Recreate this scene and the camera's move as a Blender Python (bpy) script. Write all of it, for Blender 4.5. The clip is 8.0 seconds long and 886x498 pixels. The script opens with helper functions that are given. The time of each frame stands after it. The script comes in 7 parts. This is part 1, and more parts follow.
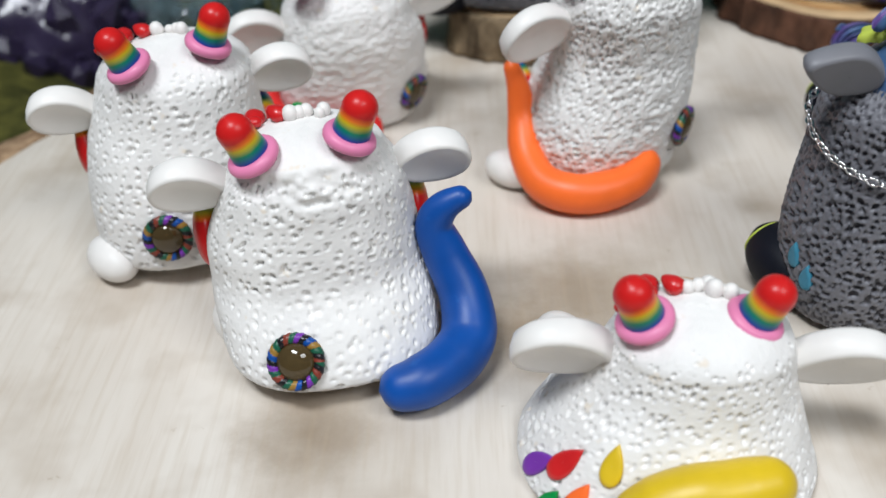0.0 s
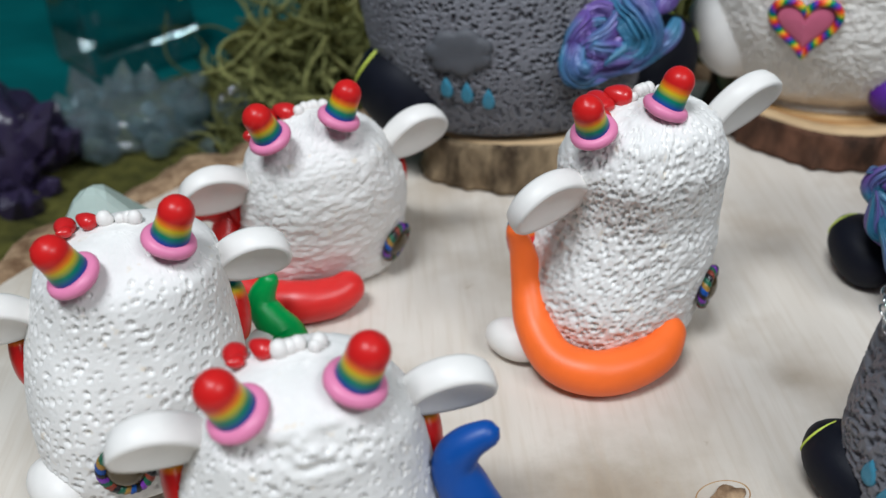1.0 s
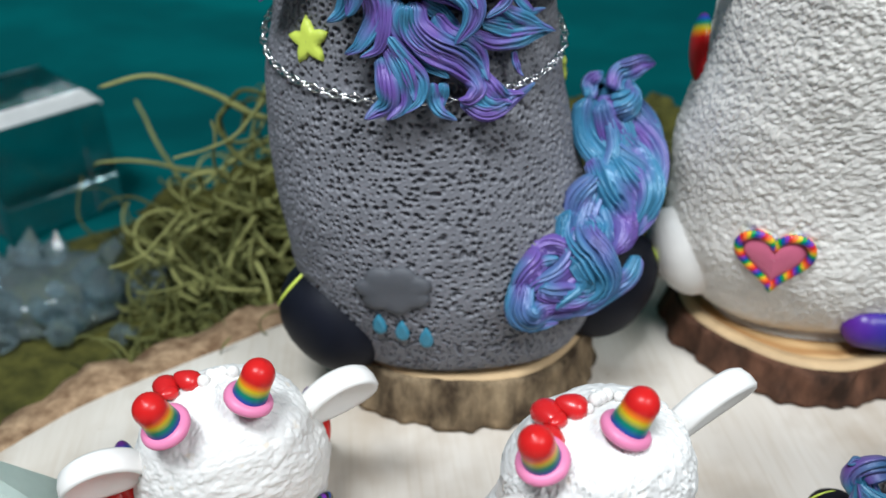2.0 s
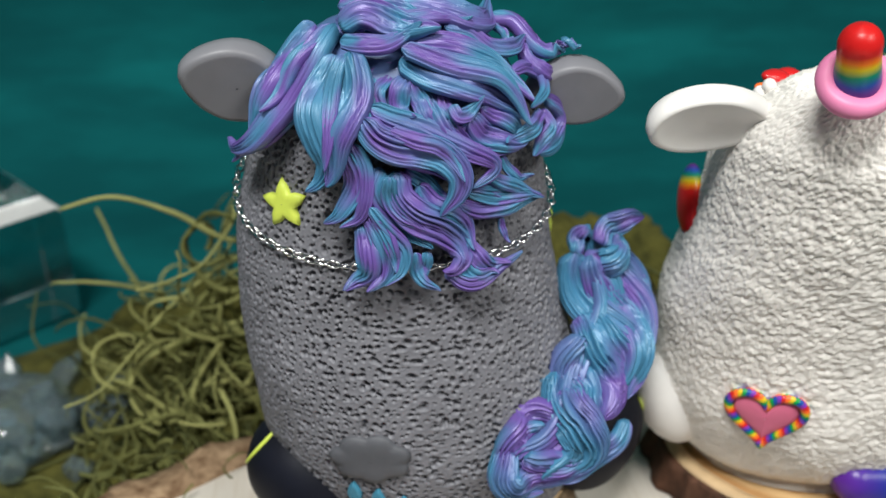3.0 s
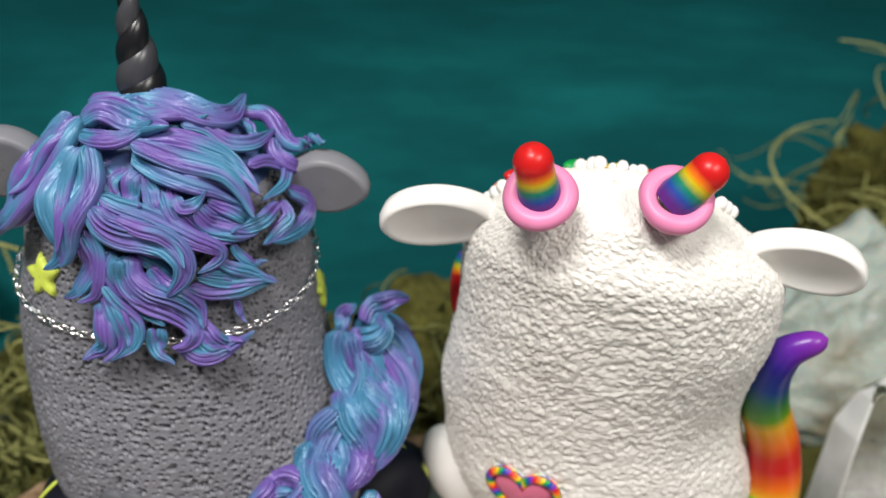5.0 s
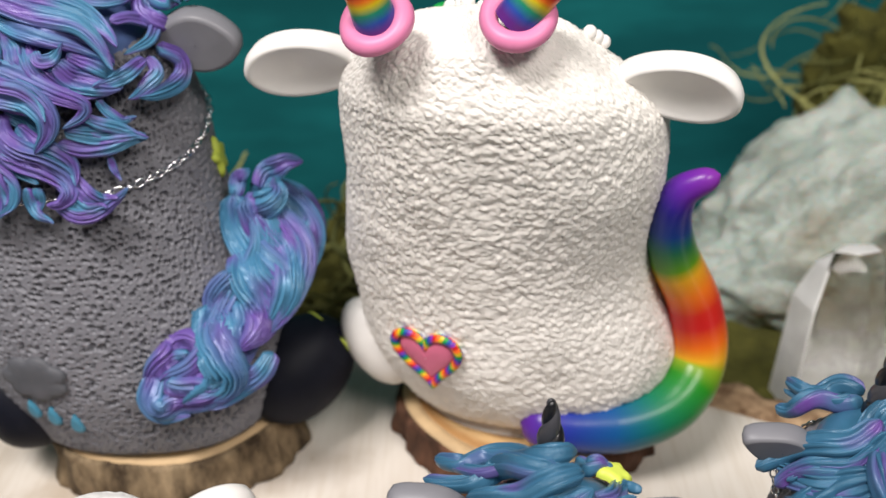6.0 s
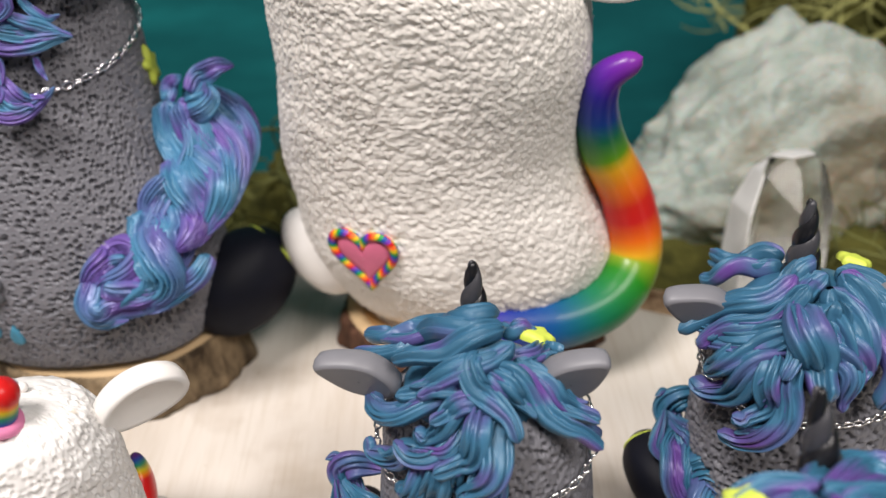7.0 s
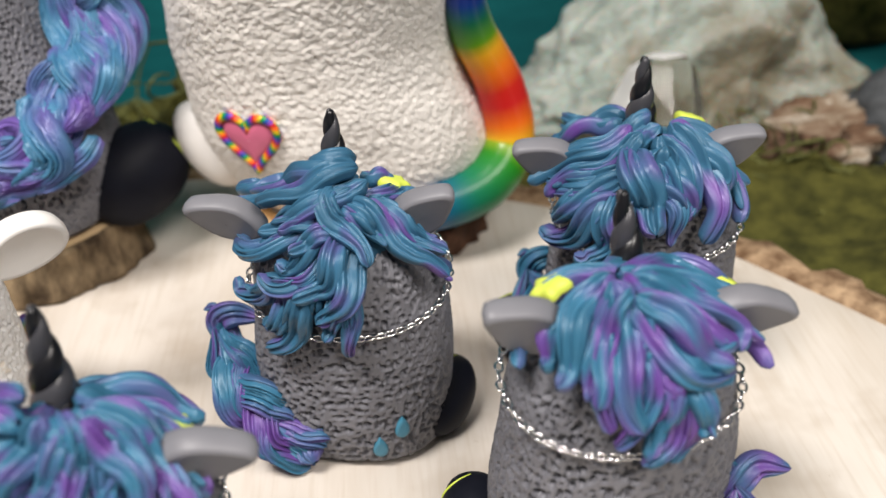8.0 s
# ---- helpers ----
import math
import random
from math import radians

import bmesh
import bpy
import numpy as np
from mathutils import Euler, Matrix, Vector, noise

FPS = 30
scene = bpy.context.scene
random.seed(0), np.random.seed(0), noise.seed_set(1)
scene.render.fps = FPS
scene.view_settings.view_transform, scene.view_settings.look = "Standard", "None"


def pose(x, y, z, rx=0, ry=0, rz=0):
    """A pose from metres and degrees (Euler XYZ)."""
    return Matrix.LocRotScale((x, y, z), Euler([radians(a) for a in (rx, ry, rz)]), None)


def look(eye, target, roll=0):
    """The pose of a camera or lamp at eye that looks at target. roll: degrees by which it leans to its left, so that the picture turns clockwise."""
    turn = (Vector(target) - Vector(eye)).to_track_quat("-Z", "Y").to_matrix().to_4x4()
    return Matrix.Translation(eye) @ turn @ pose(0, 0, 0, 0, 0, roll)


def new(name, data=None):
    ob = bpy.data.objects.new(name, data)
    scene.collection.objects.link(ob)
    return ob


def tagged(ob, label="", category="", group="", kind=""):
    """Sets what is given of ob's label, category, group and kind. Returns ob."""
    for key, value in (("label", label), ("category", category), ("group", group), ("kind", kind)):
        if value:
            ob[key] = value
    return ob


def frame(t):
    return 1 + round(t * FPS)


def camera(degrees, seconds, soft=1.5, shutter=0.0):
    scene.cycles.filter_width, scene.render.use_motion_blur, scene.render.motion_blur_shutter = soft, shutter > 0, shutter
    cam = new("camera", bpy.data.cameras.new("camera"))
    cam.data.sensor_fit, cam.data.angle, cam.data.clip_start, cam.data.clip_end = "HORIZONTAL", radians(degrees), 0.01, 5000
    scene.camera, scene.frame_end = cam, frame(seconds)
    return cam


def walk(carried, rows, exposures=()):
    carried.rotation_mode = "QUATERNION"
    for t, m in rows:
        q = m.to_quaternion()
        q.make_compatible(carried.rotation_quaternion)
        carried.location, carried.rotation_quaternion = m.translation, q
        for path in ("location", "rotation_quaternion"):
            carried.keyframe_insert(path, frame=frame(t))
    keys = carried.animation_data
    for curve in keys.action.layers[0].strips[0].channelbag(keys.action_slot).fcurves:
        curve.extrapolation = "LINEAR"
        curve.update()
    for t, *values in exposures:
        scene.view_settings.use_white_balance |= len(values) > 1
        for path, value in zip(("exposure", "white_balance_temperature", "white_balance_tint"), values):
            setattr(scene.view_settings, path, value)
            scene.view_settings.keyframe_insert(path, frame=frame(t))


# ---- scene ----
cam = camera(49.2, 8.0, soft=1.5)
cam.data.dof.use_dof = True
cam.data.dof.focus_distance = 0.168
cam.data.dof.aperture_fstop = 16
PATH = [
    (0, (0.01841, 0.00920, 0.11996), (-0.02004, 0.82186, -0.46151), -3.355),
    (0.2, (0.01215, 0.01735, 0.11942), (-0.00828, 0.83158, -0.45881), -3.301),
    (0.5, (0.00377, 0.02855, 0.12118), (0.00456, 0.84745, -0.45275), -3.192),
    (0.8, (0.00415, 0.04026, 0.12374), (0.02373, 0.86262, -0.44349), -2.782),
    (1, (0.00668, 0.05036, 0.13078), (0.03652, 0.87689, -0.43132), -2.803),
    (1.2, (0.01032, 0.06074, 0.13965), (0.05439, 0.89199, -0.41558), -2.183),
    (1.5, (0.01409, 0.07588, 0.14884), (0.06958, 0.91358, -0.39447), -1.874),
    (1.6, (0.01429, 0.08193, 0.15235), (0.07663, 0.92020, -0.38928), -1.424),
    (1.7, (0.01483, 0.08580, 0.15251), (0.07943, 0.92849, -0.38199), -0.778),
    (2.8, (0.01069, 0.11335, 0.16384), (0.13923, 0.97624, -0.32495), 1.593),
    (3, (0.01197, 0.11616, 0.16893), (0.13852, 0.98519, -0.30936), 1.903),
    (3.2, (0.01433, 0.11917, 0.17183), (0.13555, 0.98864, -0.30493), 2.163),
    (3.5, (0.01713, 0.12118, 0.17609), (0.12594, 1.00178, -0.28510), 2.354),
    (3.8, (0.02330, 0.12019, 0.18242), (0.11176, 1.00226, -0.27927), 2.411),
    (4, (0.02849, 0.11819, 0.18570), (0.11376, 1.00264, -0.27308), 2.754),
    (4.2, (0.03730, 0.11573, 0.18865), (0.11379, 0.99975, -0.27306), 2.793),
    (4.5, (0.05333, 0.11176, 0.19140), (0.12015, 0.99540, -0.27198), 2.757),
    (4.8, (0.06688, 0.10801, 0.19077), (0.13094, 0.99399, -0.26942), 2.980),
    (5, (0.07420, 0.10562, 0.18873), (0.13358, 0.98904, -0.27606), 2.717),
    (5.2, (0.08028, 0.10513, 0.18645), (0.13497, 0.98814, -0.27970), 2.490),
    (6.3, (0.12325, 0.09151, 0.15848), (0.07178, 0.95703, -0.33973), -3.581),
    (6.5, (0.12111, 0.08899, 0.15536), (0.07906, 0.95411, -0.34445), -3.613),
    (6.7, (0.12159, 0.08674, 0.15356), (0.09135, 0.95027, -0.35078), -3.649),
    (7, (0.12575, 0.08445, 0.14950), (0.11584, 0.94755, -0.35543), -3.569),
    (7.2, (0.12623, 0.08120, 0.14773), (0.12789, 0.94366, -0.35793), -3.490),
    (7.5, (0.13465, 0.07547, 0.14402), (0.15860, 0.93441, -0.36749), -3.134),
    (7.7, (0.14006, 0.07101, 0.14218), (0.17700, 0.92569, -0.37411), -2.807),
    (8, (0.13915, 0.06079, 0.13618), (0.18459, 0.90904, -0.39146), -2.501),
]
EXPOSURES = [(0, -0.48, 5950, 7), (0.5, -0.58, 5950, 7), (1.0, -0.52, 5850, 6), (1.4, -0.30, 5750, 5), (1.7, -0.08, 5750, 4), (3.0, -0.02, 6400, 6), (3.5, 0.04, 6300, 5), (4.0, 0.07, 6350, 6), (4.5, 0.06, 6500, 9), (5.2, 0.0, 6600, 9), (6.5, 0.01, 6700, 14), (7.5, 0.07, 6750, 13), (8, 0.09, 6750, 12)]
walk(cam, [(t, look(eye, target, roll)) for t, eye, target, roll in PATH], EXPOSURES)

# ---- light: a room's soft ambient light, the ceiling lamp above the table and an added fill lamp ----
world = bpy.data.worlds.new("room_light")
scene.world = world
world.use_nodes = True
world.node_tree.nodes["Background"].inputs["Color"].default_value = (0.97, 0.98, 1.0, 1)
world.node_tree.nodes["Background"].inputs["Strength"].default_value = 0.090


def ceiling_or_fill_lamp(name, eye, target, watts, sx, sy, color):
    data = bpy.data.lights.new(name, "AREA")
    data.shape, data.size, data.size_y, data.energy, data.color = "RECTANGLE", sx, sy, watts, color
    ob = new(name, data)
    ob.matrix_world = look(eye, target)
    return ob


ceiling_or_fill_lamp("ceiling_or_fill_lamp", (-0.26, -0.24, 1.20), (0.05, 0.25, 0.0), 19.6, 0.45, 0.25, (1.0, 0.98, 0.96))
# Added fill with no known source: brightens the large white and right-hand figures.
ceiling_or_fill_lamp("ceiling_or_fill_lamp", (0.55, -0.42, 0.92), (0.10, 0.25, 0.0), 8.8, 0.5, 0.3, (1.0, 0.97, 0.93))


# ---- materials ----
class Nodes:
    """A small wrapper that adds and links shader nodes."""

    def __init__(self, name):
        self.mat = bpy.data.materials.new(name)
        self.mat.use_nodes = True
        self.tree = self.mat.node_tree
        self.bsdf = self.tree.nodes["Principled BSDF"]

    def add(self, kind, **values):
        n = self.tree.nodes.new(kind)
        for key, value in values.items():
            n.inputs[key.replace("_", " ")].default_value = value
        return n

    def link(self, a, b):
        self.tree.links.new(a, b)

    def coords(self, which="Object"):
        return self.add("ShaderNodeTexCoord").outputs[which]

    def noise(self, vector, scale, detail=3.0, rough=0.55):
        n = self.add("ShaderNodeTexNoise", Scale=scale, Detail=detail, Roughness=rough)
        self.link(vector, n.inputs["Vector"])
        return n

    def ramp(self, fac, stops, mode="LINEAR"):
        n = self.add("ShaderNodeValToRGB")
        n.color_ramp.interpolation = mode
        els = n.color_ramp.elements
        while len(els) < len(stops):
            els.new(0.5)
        for e, (p, c) in zip(els, stops):
            e.position, e.color = p, (*c, 1)
        self.link(fac, n.inputs["Fac"])
        return n

    def mix(self, fac, a, b, mode="MIX"):
        n = self.add("ShaderNodeMix")
        n.data_type, n.blend_type = "RGBA", mode
        for socket, value in ((n.inputs["Factor"], fac), (n.inputs["A"], a), (n.inputs["B"], b)):
            pass
        for index, value in ((0, fac), (6, a), (7, b)):
            if isinstance(value, (int, float)):
                n.inputs[index].default_value = value
            elif isinstance(value, tuple):
                n.inputs[index].default_value = (*value, 1)
            else:
                self.link(value, n.inputs[index])
        return n.outputs[2]

    def bump(self, height, strength, distance):
        n = self.add("ShaderNodeBump", Strength=strength, Distance=distance)
        self.link(height, n.inputs["Height"])
        self.link(n.outputs["Normal"], self.bsdf.inputs["Normal"])

    def set(self, rough=0.5, metal=0.0, spec=0.5, sub=0.0, radius=0.002, coat=0.0):
        i = self.bsdf.inputs
        i["Roughness"].default_value, i["Metallic"].default_value, i["Specular IOR Level"].default_value = rough, metal, spec
        if sub:
            i["Subsurface Weight"].default_value, i["Subsurface Scale"].default_value = sub, radius
        if coat:
            i["Coat Weight"].default_value, i["Coat Roughness"].default_value = coat, 0.15
        return self.mat


def clay(name, color, rough=0.55, vary=0.06, grain=900.0, relief=0.00012, spec=0.4, stain=None, coat=0.0):
    """Baked polymer clay: slight mottling, faint finger relief and fine grain."""
    n = Nodes(name)
    p = n.coords()
    broad = n.noise(p, 120.0, 3.0)
    dark = tuple(c * (1 - vary * 1.6) for c in color)
    light = tuple(min(1.0, c * (1 + vary)) for c in color)
    base = n.ramp(broad.outputs["Fac"], [(0.3, dark), (0.7, light)]).outputs["Color"]
    if stain:
        spots = n.noise(p, 330.0, 2.0)
        amount = n.ramp(spots.outputs["Fac"], [(0.66, (0, 0, 0)), (0.76, (0.5, 0.5, 0.5))]).outputs["Color"]
        base = n.mix(amount, base, stain)
    n.link(base, n.bsdf.inputs["Base Color"])
    fine = n.noise(p, grain, 4.0, 0.6)
    n.bump(fine.outputs["Fac"], 0.5, relief)
    return n.set(rough, 0.0, spec, coat=coat)


RAINBOW = [(0.10, 0.02, 0.18), (0.02, 0.06, 0.30), (0.01, 0.20, 0.10), (0.55, 0.42, 0.01), (0.75, 0.17, 0.01), (0.55, 0.012, 0.012)]


def banded(name, stops, source="generated_z", rough=0.32, wobble=0.05):
    """Clay whose colour runs in soft bands along the part."""
    n = Nodes(name)
    if source == "generated_z":
        sep = n.add("ShaderNodeSeparateXYZ")
        n.link(n.coords("Generated"), sep.inputs[0])
        value = sep.outputs["Z"]
    else:
        at = n.add("ShaderNodeAttribute")
        at.attribute_name = "comb"
        sep = n.add("ShaderNodeSeparateXYZ")
        n.link(at.outputs["Vector"], sep.inputs[0])
        value = sep.outputs["Y"]
    ns = n.noise(n.coords(), 350.0, 2.0)
    m = n.add("ShaderNodeMath")
    m.operation = "MULTIPLY_ADD"
    m.inputs[1].default_value = wobble
    n.link(ns.outputs["Fac"], m.inputs[0])
    n.link(value, m.inputs[2])
    n.link(n.ramp(m.outputs[0], stops).outputs["Color"], n.bsdf.inputs["Base Color"])
    fine = n.noise(n.coords(), 700.0, 3.0)
    n.bump(fine.outputs["Fac"], 0.4, 0.0001)
    return n.set(rough, 0.0, 0.28)


def hair_clay(name, teal, violet, shift):
    """Marbled blue and violet clay, combed lengthwise, with a faint mica shimmer."""
    n = Nodes(name)
    at = n.add("ShaderNodeAttribute")
    at.attribute_name = "comb"
    mp = n.add("ShaderNodeMapping")
    mp.inputs["Scale"].default_value = (0.55, 1.25, 7.0)
    n.link(at.outputs["Vector"], mp.inputs["Vector"])
    big = n.noise(mp.outputs["Vector"], 1.0, 1.0, 0.4)
    mid = tuple((a + b) / 2 for a, b in zip(teal, violet))
    col = n.ramp(big.outputs["Fac"], [(0.30 + shift, tuple(c * 0.85 for c in teal)), (0.42 + shift, teal), (0.53 + shift, mid), (0.65 + shift, violet)]).outputs["Color"]
    light = n.noise(n.coords(), 260.0, 3.0)
    col = n.mix(n.ramp(light.outputs["Fac"], [(0.45, (0, 0, 0)), (0.8, (0.16, 0.16, 0.16))]).outputs["Color"], col, tuple(min(1, c * 1.4 + 0.02) for c in teal))
    n.link(col, n.bsdf.inputs["Base Color"])
    mp2 = n.add("ShaderNodeMapping")
    mp2.inputs["Scale"].default_value = (26.0, 1.2, 9.0)
    n.link(at.outputs["Vector"], mp2.inputs["Vector"])
    comb = n.noise(mp2.outputs["Vector"], 1.0, 2.0)
    n.bump(comb.outputs["Fac"], 0.35, 0.0004)
    n.set(0.34, 0.06, 0.40)
    return n.mat


M = dict(
    white=clay("white_clay", (0.765, 0.75, 0.73), 0.58, 0.04, 1500, 0.00010, stain=(0.70, 0.58, 0.42)),
    white_big=clay("ivory_clay", (0.80, 0.765, 0.715), 0.6, 0.04, 1500, 0.00012),
    white_smooth=clay("smooth_white_clay", (0.79, 0.765, 0.735), 0.45, 0.03, 500, 0.00006),
    grey=clay("grey_clay", (0.166, 0.166, 0.186), 0.5, 0.08, 1400, 0.00010),
    grey_smooth=clay("smooth_grey_clay", (0.180, 0.180, 0.198), 0.45, 0.05, 500, 0.00006),
    cloud=clay("dark_grey_clay", (0.085, 0.088, 0.10), 0.6, 0.1, 900, 0.0001),
    black=clay("black_clay", (0.007, 0.008, 0.014), 0.55, 0.15, 700, 0.00008, spec=0.14),
    horn_black=clay("glossy_black_clay", (0.010, 0.010, 0.012), 0.28, 0.1, 600, 0.00005),
    horn_grey=clay("glossy_grey_clay", (0.050, 0.050, 0.057), 0.3, 0.1, 600, 0.00005),
    pink=clay("pink_clay", (0.72, 0.22, 0.40), 0.42, 0.05, 600, 0.00006),
    heart_pink=clay("rose_clay", (0.66, 0.15, 0.26), 0.5, 0.05, 600, 0.00006),
    red=clay("red_clay", (0.55, 0.014, 0.016), 0.3, 0.08, 600, 0.00006, coat=0.2),
    tail_red=clay("tail_red_clay", (0.62, 0.022, 0.02), 0.34, 0.08, 600, 0.00008),
    orange=clay("orange_clay", (0.90, 0.155, 0.022), 0.42, 0.05, 500, 0.00008),
    blue=clay("blue_clay", (0.004, 0.064, 0.31), 0.42, 0.1, 500, 0.00008, stain=(0.012, 0.10, 0.38)),
    green=clay("green_clay", (0.005, 0.27, 0.05), 0.4, 0.08, 500, 0.00008),
    yellow=clay("yellow_clay", (0.66, 0.46, 0.012), 0.38, 0.06, 500, 0.00008),
    purple=clay("purple_clay", (0.17, 0.03, 0.36), 0.4, 0.06, 500, 0.00006),
    rust=clay("rust_red_clay", (0.20, 0.035, 0.02), 0.4, 0.08, 600, 0.00006),
    green_dark=clay("dark_green_clay", (0.012, 0.10, 0.055), 0.4, 0.08, 600, 0.00006),
    ochre=clay("ochre_clay", (0.30, 0.17, 0.03), 0.4, 0.08, 600, 0.00006),
    lime=clay("lime_clay", (0.62, 0.72, 0.10), 0.5, 0.05, 600, 0.00006),
    drop=clay("drop_blue_clay", (0.055, 0.24, 0.36), 0.45, 0.06, 600, 0.00006),
    horn=banded("rainbow_horn_clay", [(0.12, RAINBOW[0]), (0.26, RAINBOW[1]), (0.40, RAINBOW[2]), (0.52, RAINBOW[3]), (0.60, RAINBOW[4]), (0.70, RAINBOW[5])]),
    wing=banded("rainbow_wing_clay", [(0.66, RAINBOW[5]), (0.72, RAINBOW[4]), (0.79, RAINBOW[3]), (0.87, RAINBOW[2]), (0.94, RAINBOW[1]), (1.0, RAINBOW[0])]),
    rainbow_tail=banded("rainbow_tail_clay", [
        (0.0, (0.10, 0.02, 0.26)), (0.09, (0.018, 0.030, 0.25)), (0.19, (0.006, 0.070, 0.22)), (0.29, (0.006, 0.15, 0.075)), (0.38, (0.015, 0.19, 0.012)), (0.43, (0.22, 0.32, 0.015)), (0.465, (0.72, 0.36, 0.02)),
        (0.51, (0.82, 0.15, 0.012)), (0.56, (0.60, 0.018, 0.018)), (0.60, (0.62, 0.022, 0.015)), (0.655, (0.84, 0.18, 0.015)), (0.705, (0.76, 0.36, 0.02)), (0.74, (0.10, 0.28, 0.012)), (0.79, (0.008, 0.15, 0.07)),
        (0.84, (0.008, 0.045, 0.25)), (0.90, (0.03, 0.018, 0.25)), (0.95, (0.12, 0.016, 0.28)), (1.0, (0.20, 0.03, 0.30))], "along", 0.28, 0.0),
    hair=hair_clay("blue_violet_hair_clay", (0.060, 0.205, 0.345), (0.135, 0.080, 0.315), -0.020),
    hair_teal=hair_clay("teal_hair_clay", (0.040, 0.143, 0.243), (0.125, 0.056, 0.26), 0.085),
    hair_violet=hair_clay("violet_hair_clay", (0.038, 0.160, 0.265), (0.135, 0.060, 0.275), 0.01),
)


def metal(name, color, rough):
    n = Nodes(name)
    n.bsdf.inputs["Base Color"].default_value = (*color, 1)
    return n.set(rough, 1.0)


M["chain"] = metal("silver_chain", (0.82, 0.82, 0.84), 0.16)


def glass(name, color, rough, ior=1.5, weight=1.0):
    n = Nodes(name)
    p = n.coords()
    ns = n.noise(p, 90.0, 4.0)
    n.link(n.ramp(ns.outputs["Fac"], [(0.35, tuple(c * 0.8 for c in color)), (0.7, color)]).outputs["Color"], n.bsdf.inputs["Base Color"])
    n.bsdf.inputs["Transmission Weight"].default_value = weight
    n.bsdf.inputs["IOR"].default_value = ior
    n.bump(ns.outputs["Fac"], 0.25, 0.0008)
    return n.set(rough)


M["cabochon"] = glass("brown_glass", (0.11, 0.075, 0.03), 0.06, 1.5, 0.35)


def clear(name, color):
    n = Nodes(name)
    n.bsdf.inputs["Base Color"].default_value = (*color, 1)
    n.bsdf.inputs["Transmission Weight"].default_value = 1.0
    n.bsdf.inputs["IOR"].default_value = 1.46
    n.bump(n.noise(n.coords(), 45.0, 2.0).outputs["Fac"], 0.12, 0.0006)
    return n.set(0.015)


M["quartz"] = clear("clear_quartz", (0.99, 0.99, 0.98))


def milky_quartz():
    """Quartz that is clear above and clouded with white veils towards its foot."""
    n = Nodes("milky_quartz")
    p = n.coords()
    sep = n.add("ShaderNodeSeparateXYZ")
    n.link(p, sep.inputs[0])
    veil = n.noise(p, 130.0, 5.0, 0.7)
    m = n.add("ShaderNodeMath")
    m.operation = "MULTIPLY_ADD"
    m.inputs[1].default_value = 0.022
    n.link(veil.outputs["Fac"], m.inputs[0])
    n.link(sep.outputs["Z"], m.inputs[2])
    n.bsdf.inputs["Base Color"].default_value = (0.93, 0.93, 0.91, 1)
    n.link(n.ramp(m.outputs[0], [(0.026, (0.50, 0.50, 0.50)), (0.040, (1, 1, 1))]).outputs["Color"], n.bsdf.inputs["Transmission Weight"])
    n.bsdf.inputs["IOR"].default_value = 1.28
    n.bump(veil.outputs["Fac"], 0.15, 0.0005)
    return n.set(0.03)


M["milky"] = milky_quartz()
# Matt white whose colour stands in for lamp reflections on crystal facets.
M["glint"] = glass("frosted_glint_face", (0.92, 0.91, 0.90), 0.45, 1.46, 0.35)
M["tower"] = glass("smoky_teal_glass", (0.58, 0.76, 0.78), 0.05, 1.45)
M["fluorite"] = glass("pale_green_fluorite", (0.66, 0.78, 0.72), 0.28, 1.43, 0.35)
M["amethyst"] = glass("dark_amethyst", (0.036, 0.026, 0.064), 0.25, 1.54, 0.2)
M["sparkle"] = glass("pale_quartz_cluster", (0.66, 0.82, 0.87), 0.06, 1.40, 0.90)


def wood_top(name, pale, tan, ring_scale, tint):
    """Sawn end grain or plank face, with rings, rays, pores and stains."""
    n = Nodes(name)
    p = n.coords()
    mp = n.add("ShaderNodeMapping")
    mp.inputs["Scale"].default_value = tint
    n.link(p, mp.inputs["Vector"])
    wave = n.add("ShaderNodeTexWave", Scale=ring_scale, Distortion=3.0, Detail=3.0, Detail_Scale=1.2)
    wave.wave_type = "RINGS" if ring_scale > 40 else "BANDS"
    if wave.wave_type == "RINGS":
        wave.rings_direction = "Z"
    n.link(mp.outputs["Vector"], wave.inputs["Vector"])
    col = n.ramp(wave.outputs["Fac"], [(0.1, tan), (0.75, pale)]).outputs["Color"]
    blot = n.noise(p, 18.0, 5.0, 0.6)
    col = n.mix(n.ramp(blot.outputs["Fac"], [(0.50, (0, 0, 0)), (0.78, (0.5, 0.5, 0.5))]).outputs["Color"], col, tuple(c * 0.62 for c in tan))
    mp2 = n.add("ShaderNodeMapping")
    mp2.inputs["Scale"].default_value = (700.0, 45.0, 300.0)
    n.link(p, mp2.inputs["Vector"])
    fibre = n.noise(mp2.outputs["Vector"], 1.0, 3.0)
    col = n.mix(n.ramp(fibre.outputs["Fac"], [(0.45, (0, 0, 0)), (0.75, (0.28, 0.28, 0.28))]).outputs["Color"], col, tuple(c * 0.7 for c in tan))
    n.link(col, n.bsdf.inputs["Base Color"])
    n.bump(fibre.outputs["Fac"], 0.35, 0.0003)
    return n.set(0.62, 0.0, 0.3)


